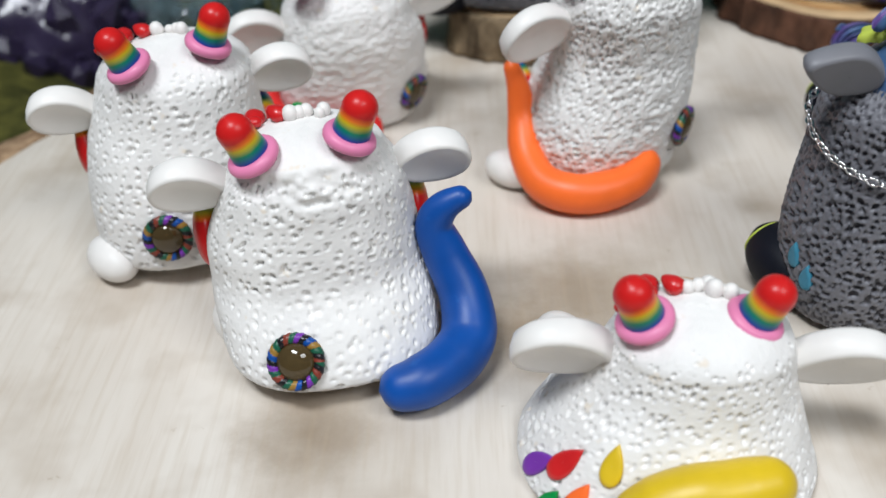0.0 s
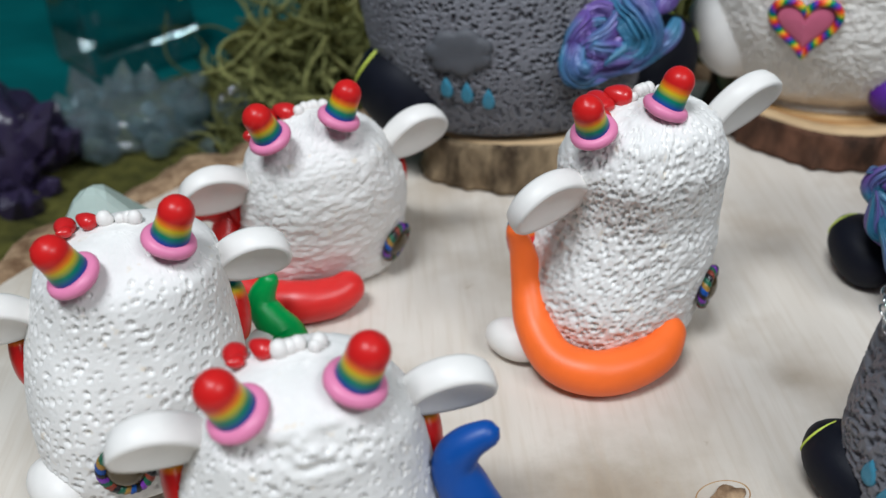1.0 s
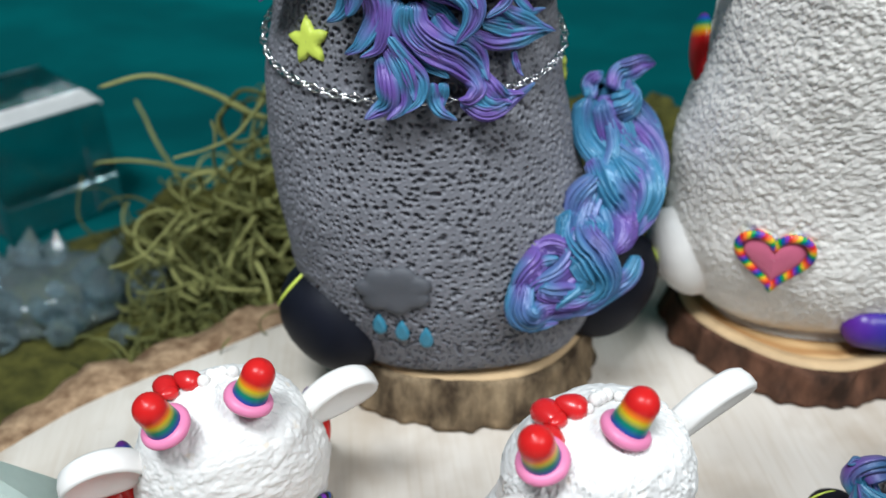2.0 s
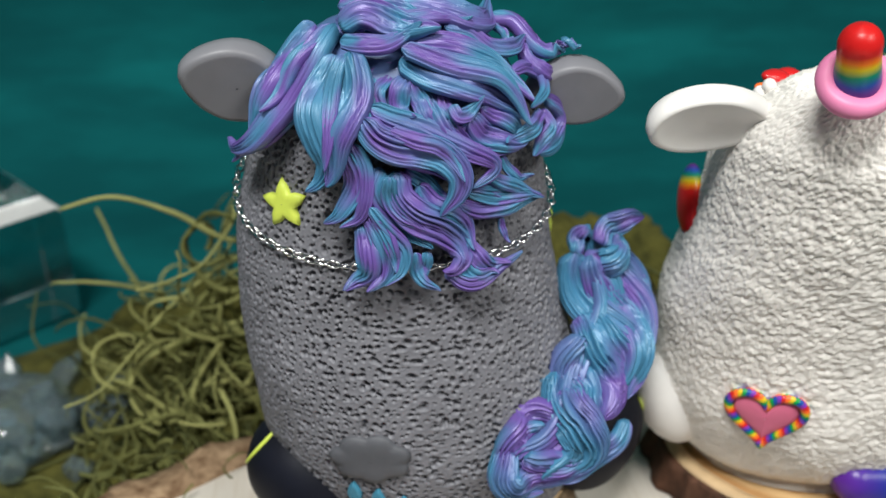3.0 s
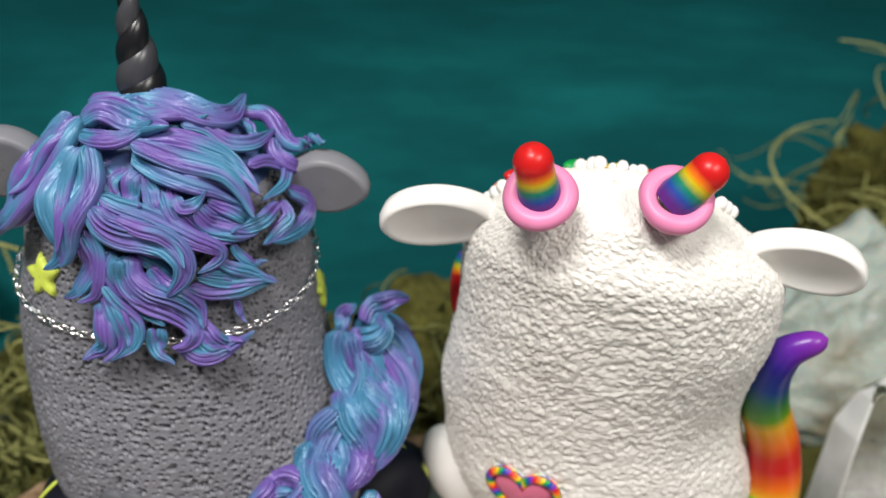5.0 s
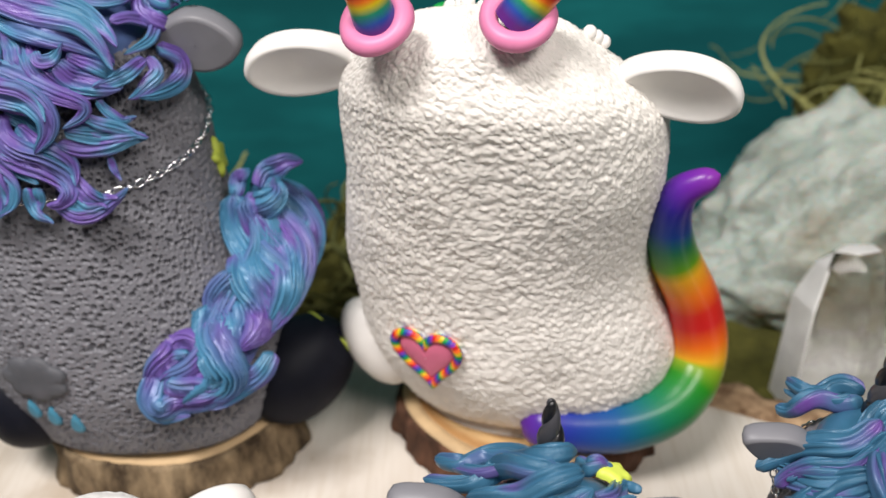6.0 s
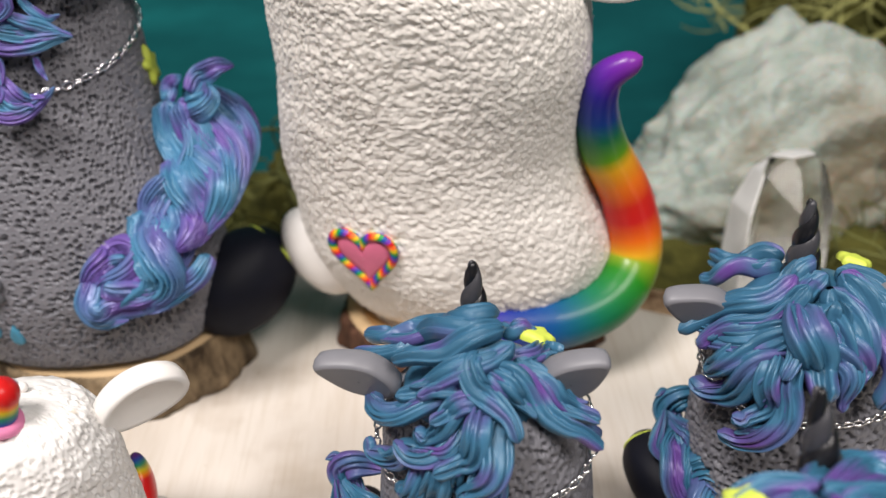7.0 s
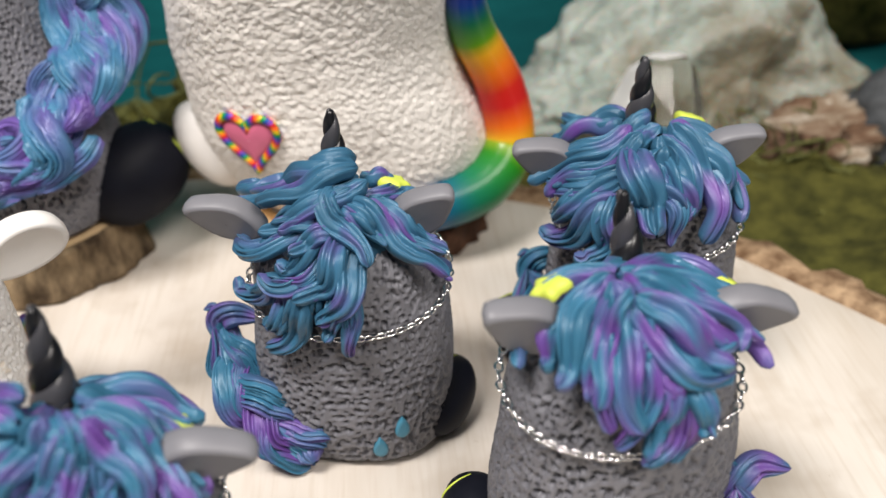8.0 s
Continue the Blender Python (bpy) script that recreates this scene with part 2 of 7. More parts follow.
def slab_wood():
    n = Nodes("pale_sanded_wood")
    p = n.coords()
    mp = n.add("ShaderNodeMapping")
    mp.inputs["Scale"].default_value = (38.0, 8.0, 30.0)
    mp.inputs["Rotation"].default_value = (0, 0, 0.9)
    n.link(p, mp.inputs["Vector"])
    grain = n.noise(mp.outputs["Vector"], 1.0, 5.0, 0.6)
    col = n.ramp(grain.outputs["Fac"], [(0.3, (0.56, 0.495, 0.42)), (0.55, (0.655, 0.60, 0.535)), (0.75, (0.69, 0.645, 0.585))]).outputs["Color"]
    blot = n.noise(p, 26.0, 4.0, 0.6)
    col = n.mix(n.ramp(blot.outputs["Fac"], [(0.50, (0, 0, 0)), (0.72, (0.66, 0.66, 0.66))]).outputs["Color"], col, (0.36, 0.28, 0.20))
    # Darker brown patches at fixed spots, their edges broken up by noise.
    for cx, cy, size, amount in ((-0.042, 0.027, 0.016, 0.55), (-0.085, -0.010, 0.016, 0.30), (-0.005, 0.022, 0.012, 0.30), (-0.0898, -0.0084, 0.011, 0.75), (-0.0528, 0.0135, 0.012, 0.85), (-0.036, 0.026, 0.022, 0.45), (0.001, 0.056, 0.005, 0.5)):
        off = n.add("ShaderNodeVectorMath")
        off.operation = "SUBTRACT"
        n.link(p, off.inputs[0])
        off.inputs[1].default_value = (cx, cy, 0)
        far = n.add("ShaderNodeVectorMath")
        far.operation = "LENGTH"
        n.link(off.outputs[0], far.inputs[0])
        ragged = n.add("ShaderNodeMath")
        ragged.operation = "MULTIPLY_ADD"
        ragged.inputs[1].default_value = size * 1.3
        n.link(n.noise(p, 75.0, 5.0, 0.65).outputs["Fac"], ragged.inputs[0])
        n.link(far.outputs["Value"], ragged.inputs[2])
        mask = n.ramp(ragged.outputs[0], [(size * 0.80, (amount, amount, amount)), (size * 1.85, (0, 0, 0))])
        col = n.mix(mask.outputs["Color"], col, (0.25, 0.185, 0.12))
    fleck = n.noise(p, 210.0, 3.0, 0.6)
    col = n.mix(n.ramp(fleck.outputs["Fac"], [(0.70, (0, 0, 0)), (0.76, (0.5, 0.5, 0.5))]).outputs["Color"], col, (0.34, 0.26, 0.17))
    mp2 = n.add("ShaderNodeMapping")
    mp2.inputs["Scale"].default_value = (650.0, 40.0, 300.0)
    mp2.inputs["Rotation"].default_value = (0, 0, 0.9)
    n.link(p, mp2.inputs["Vector"])
    fibre = n.noise(mp2.outputs["Vector"], 1.0, 3.0)
    col = n.mix(n.ramp(fibre.outputs["Fac"], [(0.48, (0, 0, 0)), (0.74, (0.30, 0.30, 0.30))]).outputs["Color"], col, (0.44, 0.35, 0.25))
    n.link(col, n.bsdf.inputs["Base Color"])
    n.bump(fibre.outputs["Fac"], 0.3, 0.0002)
    return n.set(0.55, 0.0, 0.35)


def bark(name, dark, light, scale):
    n = Nodes(name)
    p = n.coords()
    mp = n.add("ShaderNodeMapping")
    mp.inputs["Scale"].default_value = (1.0, 1.0, 0.45)
    n.link(p, mp.inputs["Vector"])
    a = n.noise(mp.outputs["Vector"], scale, 6.0, 0.65)
    n.link(n.ramp(a.outputs["Fac"], [(0.36, dark), (0.55, tuple((x + y) / 2 for x, y in zip(dark, light))), (0.72, light)]).outputs["Color"], n.bsdf.inputs["Base Color"])
    n.bump(a.outputs["Fac"], 0.9, 0.0016)
    return n.set(0.85, 0.0, 0.2)


def soft_stuff(name, a, b, scale, rough=0.9, bump=0.001, shine=0.0):
    n = Nodes(name)
    p = n.coords()
    ns = n.noise(p, scale, 6.0, 0.65)
    n.link(n.ramp(ns.outputs["Fac"], [(0.3, a), (0.7, b)]).outputs["Color"], n.bsdf.inputs["Base Color"])
    n.bump(ns.outputs["Fac"], 0.8, bump)
    n.set(rough, 0.0, 0.2)
    if shine:
        n.bsdf.inputs["Sheen Weight"].default_value = shine
    return n.mat


def cloth():
    n = Nodes("teal_cloth")
    p = n.coords()
    mp = n.add("ShaderNodeMapping")
    mp.inputs["Scale"].default_value = (2.0, 4.0, 9.0)
    n.link(p, mp.inputs["Vector"])
    broad = n.noise(mp.outputs["Vector"], 2.2, 4.0)
    col = n.ramp(broad.outputs["Fac"], [(0.3, (0.0030, 0.050, 0.054)), (0.7, (0.0055, 0.100, 0.103))]).outputs["Color"]
    mp2 = n.add("ShaderNodeMapping")
    mp2.inputs["Scale"].default_value = (14.0, 30.0, 70.0)
    n.link(p, mp2.inputs["Vector"])
    slub = n.noise(mp2.outputs["Vector"], 1.0, 5.0, 0.65)
    col = n.mix(n.ramp(slub.outputs["Fac"], [(0.42, (0.55, 0.55, 0.55)), (0.62, (0, 0, 0))]).outputs["Color"], col, (0.0028, 0.044, 0.048))
    n.link(col, n.bsdf.inputs["Base Color"])
    weave = n.add("ShaderNodeTexWave", Scale=420.0, Distortion=1.0)
    n.link(p, weave.inputs["Vector"])
    n.bump(weave.outputs["Fac"], 0.25, 0.0003)
    n.set(0.95, 0.0, 0.04)
    return n.mat


def strands(name, a, b):
    n = Nodes(name)
    g = n.add("ShaderNodeNewGeometry")
    ns = n.noise(n.coords(), 60.0, 3.0)
    m = n.add("ShaderNodeMath")
    m.operation = "MULTIPLY_ADD"
    m.inputs[1].default_value = 0.6
    n.link(g.outputs["Random Per Island"], m.inputs[0])
    n.link(ns.outputs["Fac"], m.inputs[2])
    n.link(n.ramp(m.outputs[0], [(0.4, a), (1.0, b)]).outputs["Color"], n.bsdf.inputs["Base Color"])
    return n.set(0.8, 0.0, 0.2)


def mineral():
    n = Nodes("pale_green_mineral")
    p = n.coords()
    a = n.noise(p, 40.0, 6.0, 0.65)
    col = n.ramp(a.outputs["Fac"], [(0.28, (0.20, 0.235, 0.20)), (0.48, (0.285, 0.325, 0.29)), (0.68, (0.40, 0.435, 0.395))]).outputs["Color"]
    b = n.noise(p, 13.0, 6.0, 0.6)
    col = n.mix(n.ramp(b.outputs["Fac"], [(0.49, (0, 0, 0)), (0.62, (0.85, 0.85, 0.85))]).outputs["Color"], col, (0.15, 0.12, 0.07))
    n.link(col, n.bsdf.inputs["Base Color"])
    v = n.add("ShaderNodeTexVoronoi", Scale=420.0)
    n.link(p, v.inputs["Vector"])
    m = n.add("ShaderNodeMath")
    m.operation = "ADD"
    n.link(v.outputs["Distance"], m.inputs[0])
    n.link(n.noise(p, 160.0, 5.0, 0.7).outputs["Fac"], m.inputs[1])
    n.bump(m.outputs[0], 0.5, 0.0008)
    n.bsdf.inputs["Subsurface Weight"].default_value = 0.5
    n.bsdf.inputs["Subsurface Scale"].default_value = 0.005
    return n.set(0.52, 0.0, 0.4)


def layered():
    """Broken edge of a rock: rust, dark and white layers."""
    n = Nodes("layered_rust_white_rock")
    p = n.coords()
    mp = n.add("ShaderNodeMapping")
    mp.inputs["Scale"].default_value = (26.0, 40.0, 190.0)
    mp.inputs["Rotation"].default_value = (0.0, 0.12, 0.0)
    n.link(p, mp.inputs["Vector"])
    a = n.noise(mp.outputs["Vector"], 1.0, 6.0, 0.62)
    n.link(n.ramp(a.outputs["Fac"], [(0.36, (0.035, 0.022, 0.014)), (0.46, (0.13, 0.072, 0.042)), (0.55, (0.26, 0.20, 0.14)), (0.64, (0.55, 0.50, 0.43))]).outputs["Color"], n.bsdf.inputs["Base Color"])
    n.bump(a.outputs["Fac"], 1.0, 0.003)
    return n.set(0.75, 0.0, 0.25)


M.update(
    slab=slab_wood(),
    slab_bark=bark("brown_slab_bark", (0.13, 0.072, 0.038), (0.52, 0.36, 0.22), 170.0),
    slice_top=wood_top("ochre_slice_wood", (0.52, 0.34, 0.16), (0.36, 0.19, 0.07), 55.0, (1.0, 1.0, 1.0)),
    slice_rim=clay("pale_sapwood", (0.54, 0.38, 0.21), 0.7, 0.1, 900, 0.0002),
    slice_bark=bark("grey_brown_bark", (0.045, 0.030, 0.018), (0.34, 0.25, 0.15), 150.0),
    slice_bark_red=bark("dark_red_bark", (0.030, 0.016, 0.010), (0.16, 0.075, 0.045), 130.0),
    cloth=cloth(),
    mat=soft_stuff("olive_moss_mat", (0.018, 0.020, 0.004), (0.098, 0.093, 0.020), 120.0, 0.95, 0.002),
    moss=strands("dry_green_moss", (0.070, 0.076, 0.018), (0.33, 0.33, 0.12)),
    moss_dark=strands("dark_green_moss", (0.026, 0.032, 0.009), (0.15, 0.155, 0.05)),
    mineral=mineral(),
    mineral_edge=layered(),
    stone=soft_stuff("dark_grey_stone", (0.028, 0.032, 0.036), (0.10, 0.105, 0.11), 60.0, 0.6, 0.001),
)


# ---- mesh helpers ----
def link_mesh(name, verts, faces, material, parent=None, label="", smooth=True, comb=None, mats=None, index=None):
    me = bpy.data.meshes.new(name)
    verts = np.asarray(verts, dtype=np.float32)
    me.from_pydata(verts.tolist(), [], faces if isinstance(faces, list) else faces.tolist())
    for m in mats or [material]:
        me.materials.append(m)
    if index is not None:
        me.polygons.foreach_set("material_index", np.asarray(index, dtype=np.int32))
    if smooth:
        me.polygons.foreach_set("use_smooth", np.ones(len(me.polygons), dtype=bool))
    if comb is not None:
        at = me.attributes.new("comb", "FLOAT_VECTOR", "POINT")
        at.data.foreach_set("vector", np.asarray(comb, dtype=np.float32).ravel())
    me.update()
    ob = new(name, me)
    if parent:
        ob.parent = parent
    if label:
        tagged(ob, label)
    return ob


def part(name, bm, material, parent, label="", smooth=True):
    """One bmesh as one mesh object under a thing or a part."""
    me = bpy.data.meshes.new(name)
    bm.normal_update()
    bm.to_mesh(me)
    bm.free()
    me.materials.append(material)
    if smooth:
        me.polygons.foreach_set("use_smooth", np.ones(len(me.polygons), dtype=bool))
    ob = new(name, me)
    if parent:
        ob.parent = parent
    if label:
        tagged(ob, label)
    return ob


def thing(name, m, label, category, group=""):
    ob = new(name)
    ob.empty_display_size = 0.005
    ob.matrix_world = m
    return tagged(ob, label, category, group)


def ring_faces(n, m, close=True):
    """Quads of a grid of n rings of m points."""
    i = np.arange(n - 1)[:, None] * m
    j = np.arange(m if close else m - 1)[None, :]
    k = (j + 1) % m
    return np.stack([i + j, i + k, i + m + k, i + m + j], -1).reshape(-1, 4)


def spline(points, count):
    """Catmull-Rom through the points, evenly by chord."""
    p = np.asarray(points, dtype=float)
    q = np.vstack([2 * p[0] - p[1], p, 2 * p[-1] - p[-2]])
    seg = np.linalg.norm(np.diff(p, axis=0), axis=1) + 1e-9
    cum = np.r_[0, np.cumsum(seg)] / seg.sum()
    t = np.linspace(0, 1, count)
    i = np.clip(np.searchsorted(cum, t, side="right") - 1, 0, len(p) - 2)
    f = ((t - cum[i]) / (cum[i + 1] - cum[i]))[:, None]
    a, b, c, d = q[i], q[i + 1], q[i + 2], q[i + 3]
    return 0.5 * (2 * b + (c - a) * f + (2 * a - 5 * b + 4 * c - d) * f**2 + (3 * b - a - 3 * c + d) * f**3)


def hash3(ix, iy, iz, seed):
    h = (ix * 374761393 + iy * 668265263 + iz * 1442695041 + seed * 974634777) & 0xFFFFFFFF
    h = ((h ^ (h >> 13)) * 1274126177) & 0xFFFFFFFF
    h = ((h ^ (h >> 16)) * 2246822519) & 0xFFFFFFFF
    return h ^ (h >> 15)


def cells(p, seed):
    """Distance to the nearest of scattered points, one in each unit cell, and that cell's random number."""
    base = np.floor(p).astype(np.int64)
    best, rnd = np.full(len(p), 9.0), np.zeros(len(p))
    for dx in (-1, 0, 1):
        for dy in (-1, 0, 1):
            for dz in (-1, 0, 1):
                c = base + (dx, dy, dz)
                h = hash3(c[:, 0], c[:, 1], c[:, 2], seed)
                j = np.stack([(h & 1023), (h >> 10) & 1023, (h >> 20) & 1023], -1) / 1023.0
                d = np.linalg.norm(c + j - p, axis=1)
                near = d < best
                best[near] = d[near]
                rnd[near] = ((h >> 5) & 255)[near] / 255.0
    return best, rnd


def lumps(p, seed):
    """Smooth value noise between 0 and 1."""
    base = np.floor(p).astype(np.int64)
    f = p - base
    f = f * f * (3 - 2 * f)
    out = np.zeros(len(p))
    for dx in (0, 1):
        for dy in (0, 1):
            for dz in (0, 1):
                h = hash3(base[:, 0] + dx, base[:, 1] + dy, base[:, 2] + dz, seed) & 0xFFFF
                w = (f[:, 0] if dx else 1 - f[:, 0]) * (f[:, 1] if dy else 1 - f[:, 1]) * (f[:, 2] if dz else 1 - f[:, 2])
                out += w * h / 65535.0
    return out


class Form:
    """A rounded clay body: half widths by height, with a squarish oval section. Its back looks along -y."""

    def __init__(self, keys, n=2.25):
        self.n = n
        k = spline(keys, 400)  # z, a, b, cx, cy
        k[:, 1:3] = np.maximum(k[:, 1:3], 0)
        self.k = k
        self.top = k[-1, 0]
        z = np.maximum.accumulate(k[:, 0] + np.arange(400) * 1e-9)
        self.at = lambda h: np.array([np.interp(h, z, k[:, i]) for i in range(1, 5)])

    def ring(self, ang, a, b, cx, cy):
        c, s, e = np.cos(ang), np.sin(ang), 2.0 / self.n
        return cx + a * np.sign(c) * np.abs(c) ** e, cy + b * np.sign(s) * np.abs(s) ** e

    def point(self, deg, z, out=0.0):
        """A point of the surface and its normal; -90 degrees is the middle of the back."""
        def at(d, h):
            a, b, cx, cy = self.at(h)
            x, y = self.ring(np.array(math.radians(d)), a, b, cx, cy)
            return Vector((float(x), float(y), h))
        p = at(deg, z)
        u = at(deg + 2, z) - at(deg - 2, z)
        dz = 0.0006
        v = at(deg, min(z + dz, self.top)) - at(deg, z - dz)
        nrm = u.cross(v).normalized()
        return p + nrm * out, nrm

    def facing(self, x, z):
        """The angle at which the back of the body lies over x at a height."""
        a, b, cx, cy = self.at(z)
        c = max(-0.999, min(0.999, (x - cx) / a))
        return -math.degrees(math.acos(math.copysign(abs(c) ** (self.n / 2), c)))

    def top_at(self, x, y):
        """The height of the upper surface over a place."""
        for z, a, b, cx, cy in self.k[::-1]:
            if a > 1e-6 and b > 1e-6 and abs((x - cx) / a) ** self.n + abs((y - cy) / b) ** self.n <= 1:
                return float(z)
        return float(self.top * 0.8)

    def mesh(self, nu, nv, dent):
        s = np.linspace(-1, 1, nu, endpoint=False)
        ang = -np.pi / 2 + np.pi * np.interp(s, (-1, -0.89, 0.89, 1), (-1, -0.60, 0.60, 1))
        d = np.r_[0, np.cumsum(np.linalg.norm(np.diff(self.k[:, :2], axis=0), axis=1))]
        weight = np.r_[0, np.cumsum(np.where(self.k[1:, 0] < self.top * 0.012, 0.25, 1.0) * np.diff(d))]
        rows = np.interp(np.linspace(0.0, weight[-1], nv), weight, d)
        z, a, b, cx, cy = (np.interp(rows, d, self.k[:, i]) for i in range(5))
        a[0] = b[0] = a[-1] = b[-1] = 1e-5
        x, y = self.ring(ang[None, :], a[:, None], b[:, None], cx[:, None], cy[:, None])
        v = np.stack([x, y, np.broadcast_to(z[:, None], x.shape)], -1)
        du = np.roll(v, -1, 1) - np.roll(v, 1, 1)
        dv = np.gradient(v, axis=0)
        nrm = np.cross(du, dv)
        nrm /= np.linalg.norm(nrm, axis=-1, keepdims=True) + 1e-12
        flat = v.reshape(-1, 3)
        girth = np.maximum(a, b).max() * 0.94
        unrolled = np.stack(np.broadcast_arrays(ang[None, :] * girth, rows[:, None]), -1).reshape(-1, 2)
        push = dent(flat, unrolled).reshape(nv, nu)
        push[0] = push[0].mean()
        push[-1] = push[-1].mean()
        push *= np.clip(z / 0.002, 0, 1)[:, None]
        v = v + nrm * push[..., None]
        return v.reshape(-1, 3), ring_faces(nv, nu)


def marks(uv, step, long, seed):
    """Distance to the nearest of scattered strokes, one to a cell of the unrolled surface, and that stroke's random number."""
    q = uv / step
    base = np.floor(q).astype(np.int64)
    best, rnd = np.full(len(q), 9.0), np.zeros(len(q))
    for dx in (-1, 0, 1):
        for dy in (-1, 0, 1):
            c = base + (dx, dy)
            h = hash3(c[:, 0], c[:, 1], c[:, 0] * 0 + 7, seed)
            x = c[:, 0] + 0.16 + 0.68 * (h & 1023) / 1023.0 + 0.5 * (c[:, 1] % 2) - 0.25 - q[:, 0]
            y = c[:, 1] + 0.16 + 0.68 * ((h >> 10) & 1023) / 1023.0 - q[:, 1]
            turn = ((h >> 20) & 255) / 255.0 * np.pi
            r = ((h >> 5) & 255) / 255.0
            k = 1 + (long - 1) * r
            u, w = (x * np.cos(turn) + y * np.sin(turn)) / k, (y * np.cos(turn) - x * np.sin(turn))
            d = np.hypot(u, w) / (0.55 + 0.75 * r)
            near = d < best
            best[near], rnd[near] = d[near], r[near]
    return best, rnd


def pores(step, width, depth, seed, rough, wave=0.0005, long=1.8, keep=1.0, bare=9.0, fold=None):
    """Relief pressed into the clay with a needle: steep slits about step apart, on a slightly lumpy skin. bare: the height above which few are left."""
    def dent(p, uv):
        warp = np.stack([lumps(p / (step * 1.3), seed + 5 + i) - 0.5 for i in range(2)], -1)
        d, r = marks(uv + warp * step * 0.35, step, long, seed)
        hole = np.clip((1 - d * step / width) * 2.2, 0, 1)
        hole = hole * hole * (3 - 2 * hole) * depth * (0.35 + 0.65 * r)
        rim = np.exp(-((d * step / width - 1.25) / 0.35) ** 2) * 0.10 * depth
        share = keep - (keep - 0.12) * np.clip((p[:, 2] - bare) / 0.004, 0, 1)
        hole = np.where((lumps(p / (step * 2.5), seed + 4) * 0.5 + (r * 7.3 % 1.0) * 0.5) < share, hole, 0)
        small = (lumps(p / (step * 0.55), seed + 1) - 0.5) * rough + (lumps(p / (step * 1.6), seed + 2) - 0.5) * rough * 1.6
        out = rim - hole + small + (lumps(p / 0.011, seed + 3) - 0.5) * wave * 2
        return out + fold(p) if fold else out
    return dent


def crumbs(step, lift, seed, wave=0.0006, flat=(0.85, 1.3)):
    """Relief of torn and dabbed clay: small raised flakes, a little wider than high, between pits."""
    def dent(p, uv):
        warp = np.stack([lumps(p / (step * 0.8), seed + 5 + i) - 0.5 for i in range(2)], -1)
        q = (uv + warp * step * 0.5) * np.asarray(flat)
        d, r = marks(q, step, 1.45, seed)
        flake = np.sqrt(np.clip(1 - (d / 0.70) ** 2, 0, 1)) * (0.4 + 0.6 * r)
        d2, r2 = marks(q + 0.0313, step * 0.55, 1.5, seed + 11)
        grit = np.clip((0.75 - d2) / 0.5, 0, 1) * r2
        soft = lumps(p / (step * 2.2), seed + 2) - 0.5
        return (flake - 0.4) * lift + (grit - 0.3) * lift * 0.6 + soft * lift * 0.3 + (lumps(p / 0.012, seed + 3) - 0.5) * wave * 2
    return dent


def blob(name, size, m, material, parent, label="", power=2.0, seg=28, taper=0.0, bumpy=0.0):
    """A rounded pellet of clay (an egg with adjustable squareness and taper along x)."""
    nv, nu = seg // 2 + 1, seg
    v = np.linspace(-np.pi / 2, np.pi / 2, nv)[:, None]
    u = np.linspace(0, 2 * np.pi, nu, endpoint=False)[None, :]
    e = 2.0 / power
    f = lambda q: np.sign(q) * np.abs(q) ** e
    z, x, y = f(np.sin(v)) * np.ones_like(u), f(np.cos(v)) * f(np.cos(u)), f(np.cos(v)) * f(np.sin(u))
    k = 1 + taper * x
    p = np.stack([x, y * k, z * k], -1).reshape(-1, 3)
    if bumpy:
        p = p * (1 + bumpy * (lumps(p * 1.7 + 7, 3) - 0.5))[:, None]
    ob = link_mesh(name, p * np.asarray(size), ring_faces(nv, nu), material, parent, label)
    ob.matrix_local = m
    return ob


def aim(p, normal, spin=0.0, up=(0, 0, 1)):
    """A local frame at p whose z looks along the normal and whose y stays as upright as it can."""
    n = Vector(normal).normalized()
    x = Vector(up).cross(n)
    x = x.normalized() if x.length > 1e-6 else Vector((1, 0, 0))
    y = n.cross(x)
    m = Matrix((x, y, n)).transposed().to_4x4()
    m.translation = p
    return m @ Matrix.Rotation(radians(spin), 4, "Z")


def torus(name, r, tube, m, material, parent, label="", squash=1.0, nu=40, nv=14):
    u = np.linspace(0, 2 * np.pi, nu, endpoint=False)[:, None]
    v = np.linspace(0, 2 * np.pi, nv, endpoint=False)[None, :]
    k = tube * (1 + 0.06 * np.sin(3 * u + 1.0))
    rr = r + k * np.cos(v)
    p = np.stack([rr * np.cos(u), rr * np.sin(u) * squash, k * np.sin(v) * np.ones_like(u)], -1).reshape(-1, 3)
    f = ring_faces(nu, nv)
    last = np.stack([(nu - 1) * nv + np.arange(nv), (nu - 1) * nv + (np.arange(nv) + 1) % nv, (np.arange(nv) + 1) % nv, np.arange(nv)], -1)
    ob = link_mesh(name, p, np.vstack([f, last]), material, parent, label)
    ob.matrix_local = m
    return ob


def frames_along(path, hint):
    """Tangents, side and up vectors along a path; hint: the wanted up vector at each point."""
    t = np.gradient(path, axis=0)
    t /= np.linalg.norm(t, axis=1, keepdims=True) + 1e-12
    up = hint - (hint * t).sum(1, keepdims=True) * t
    up /= np.linalg.norm(up, axis=1, keepdims=True) + 1e-12
    return t, np.cross(t, up), up


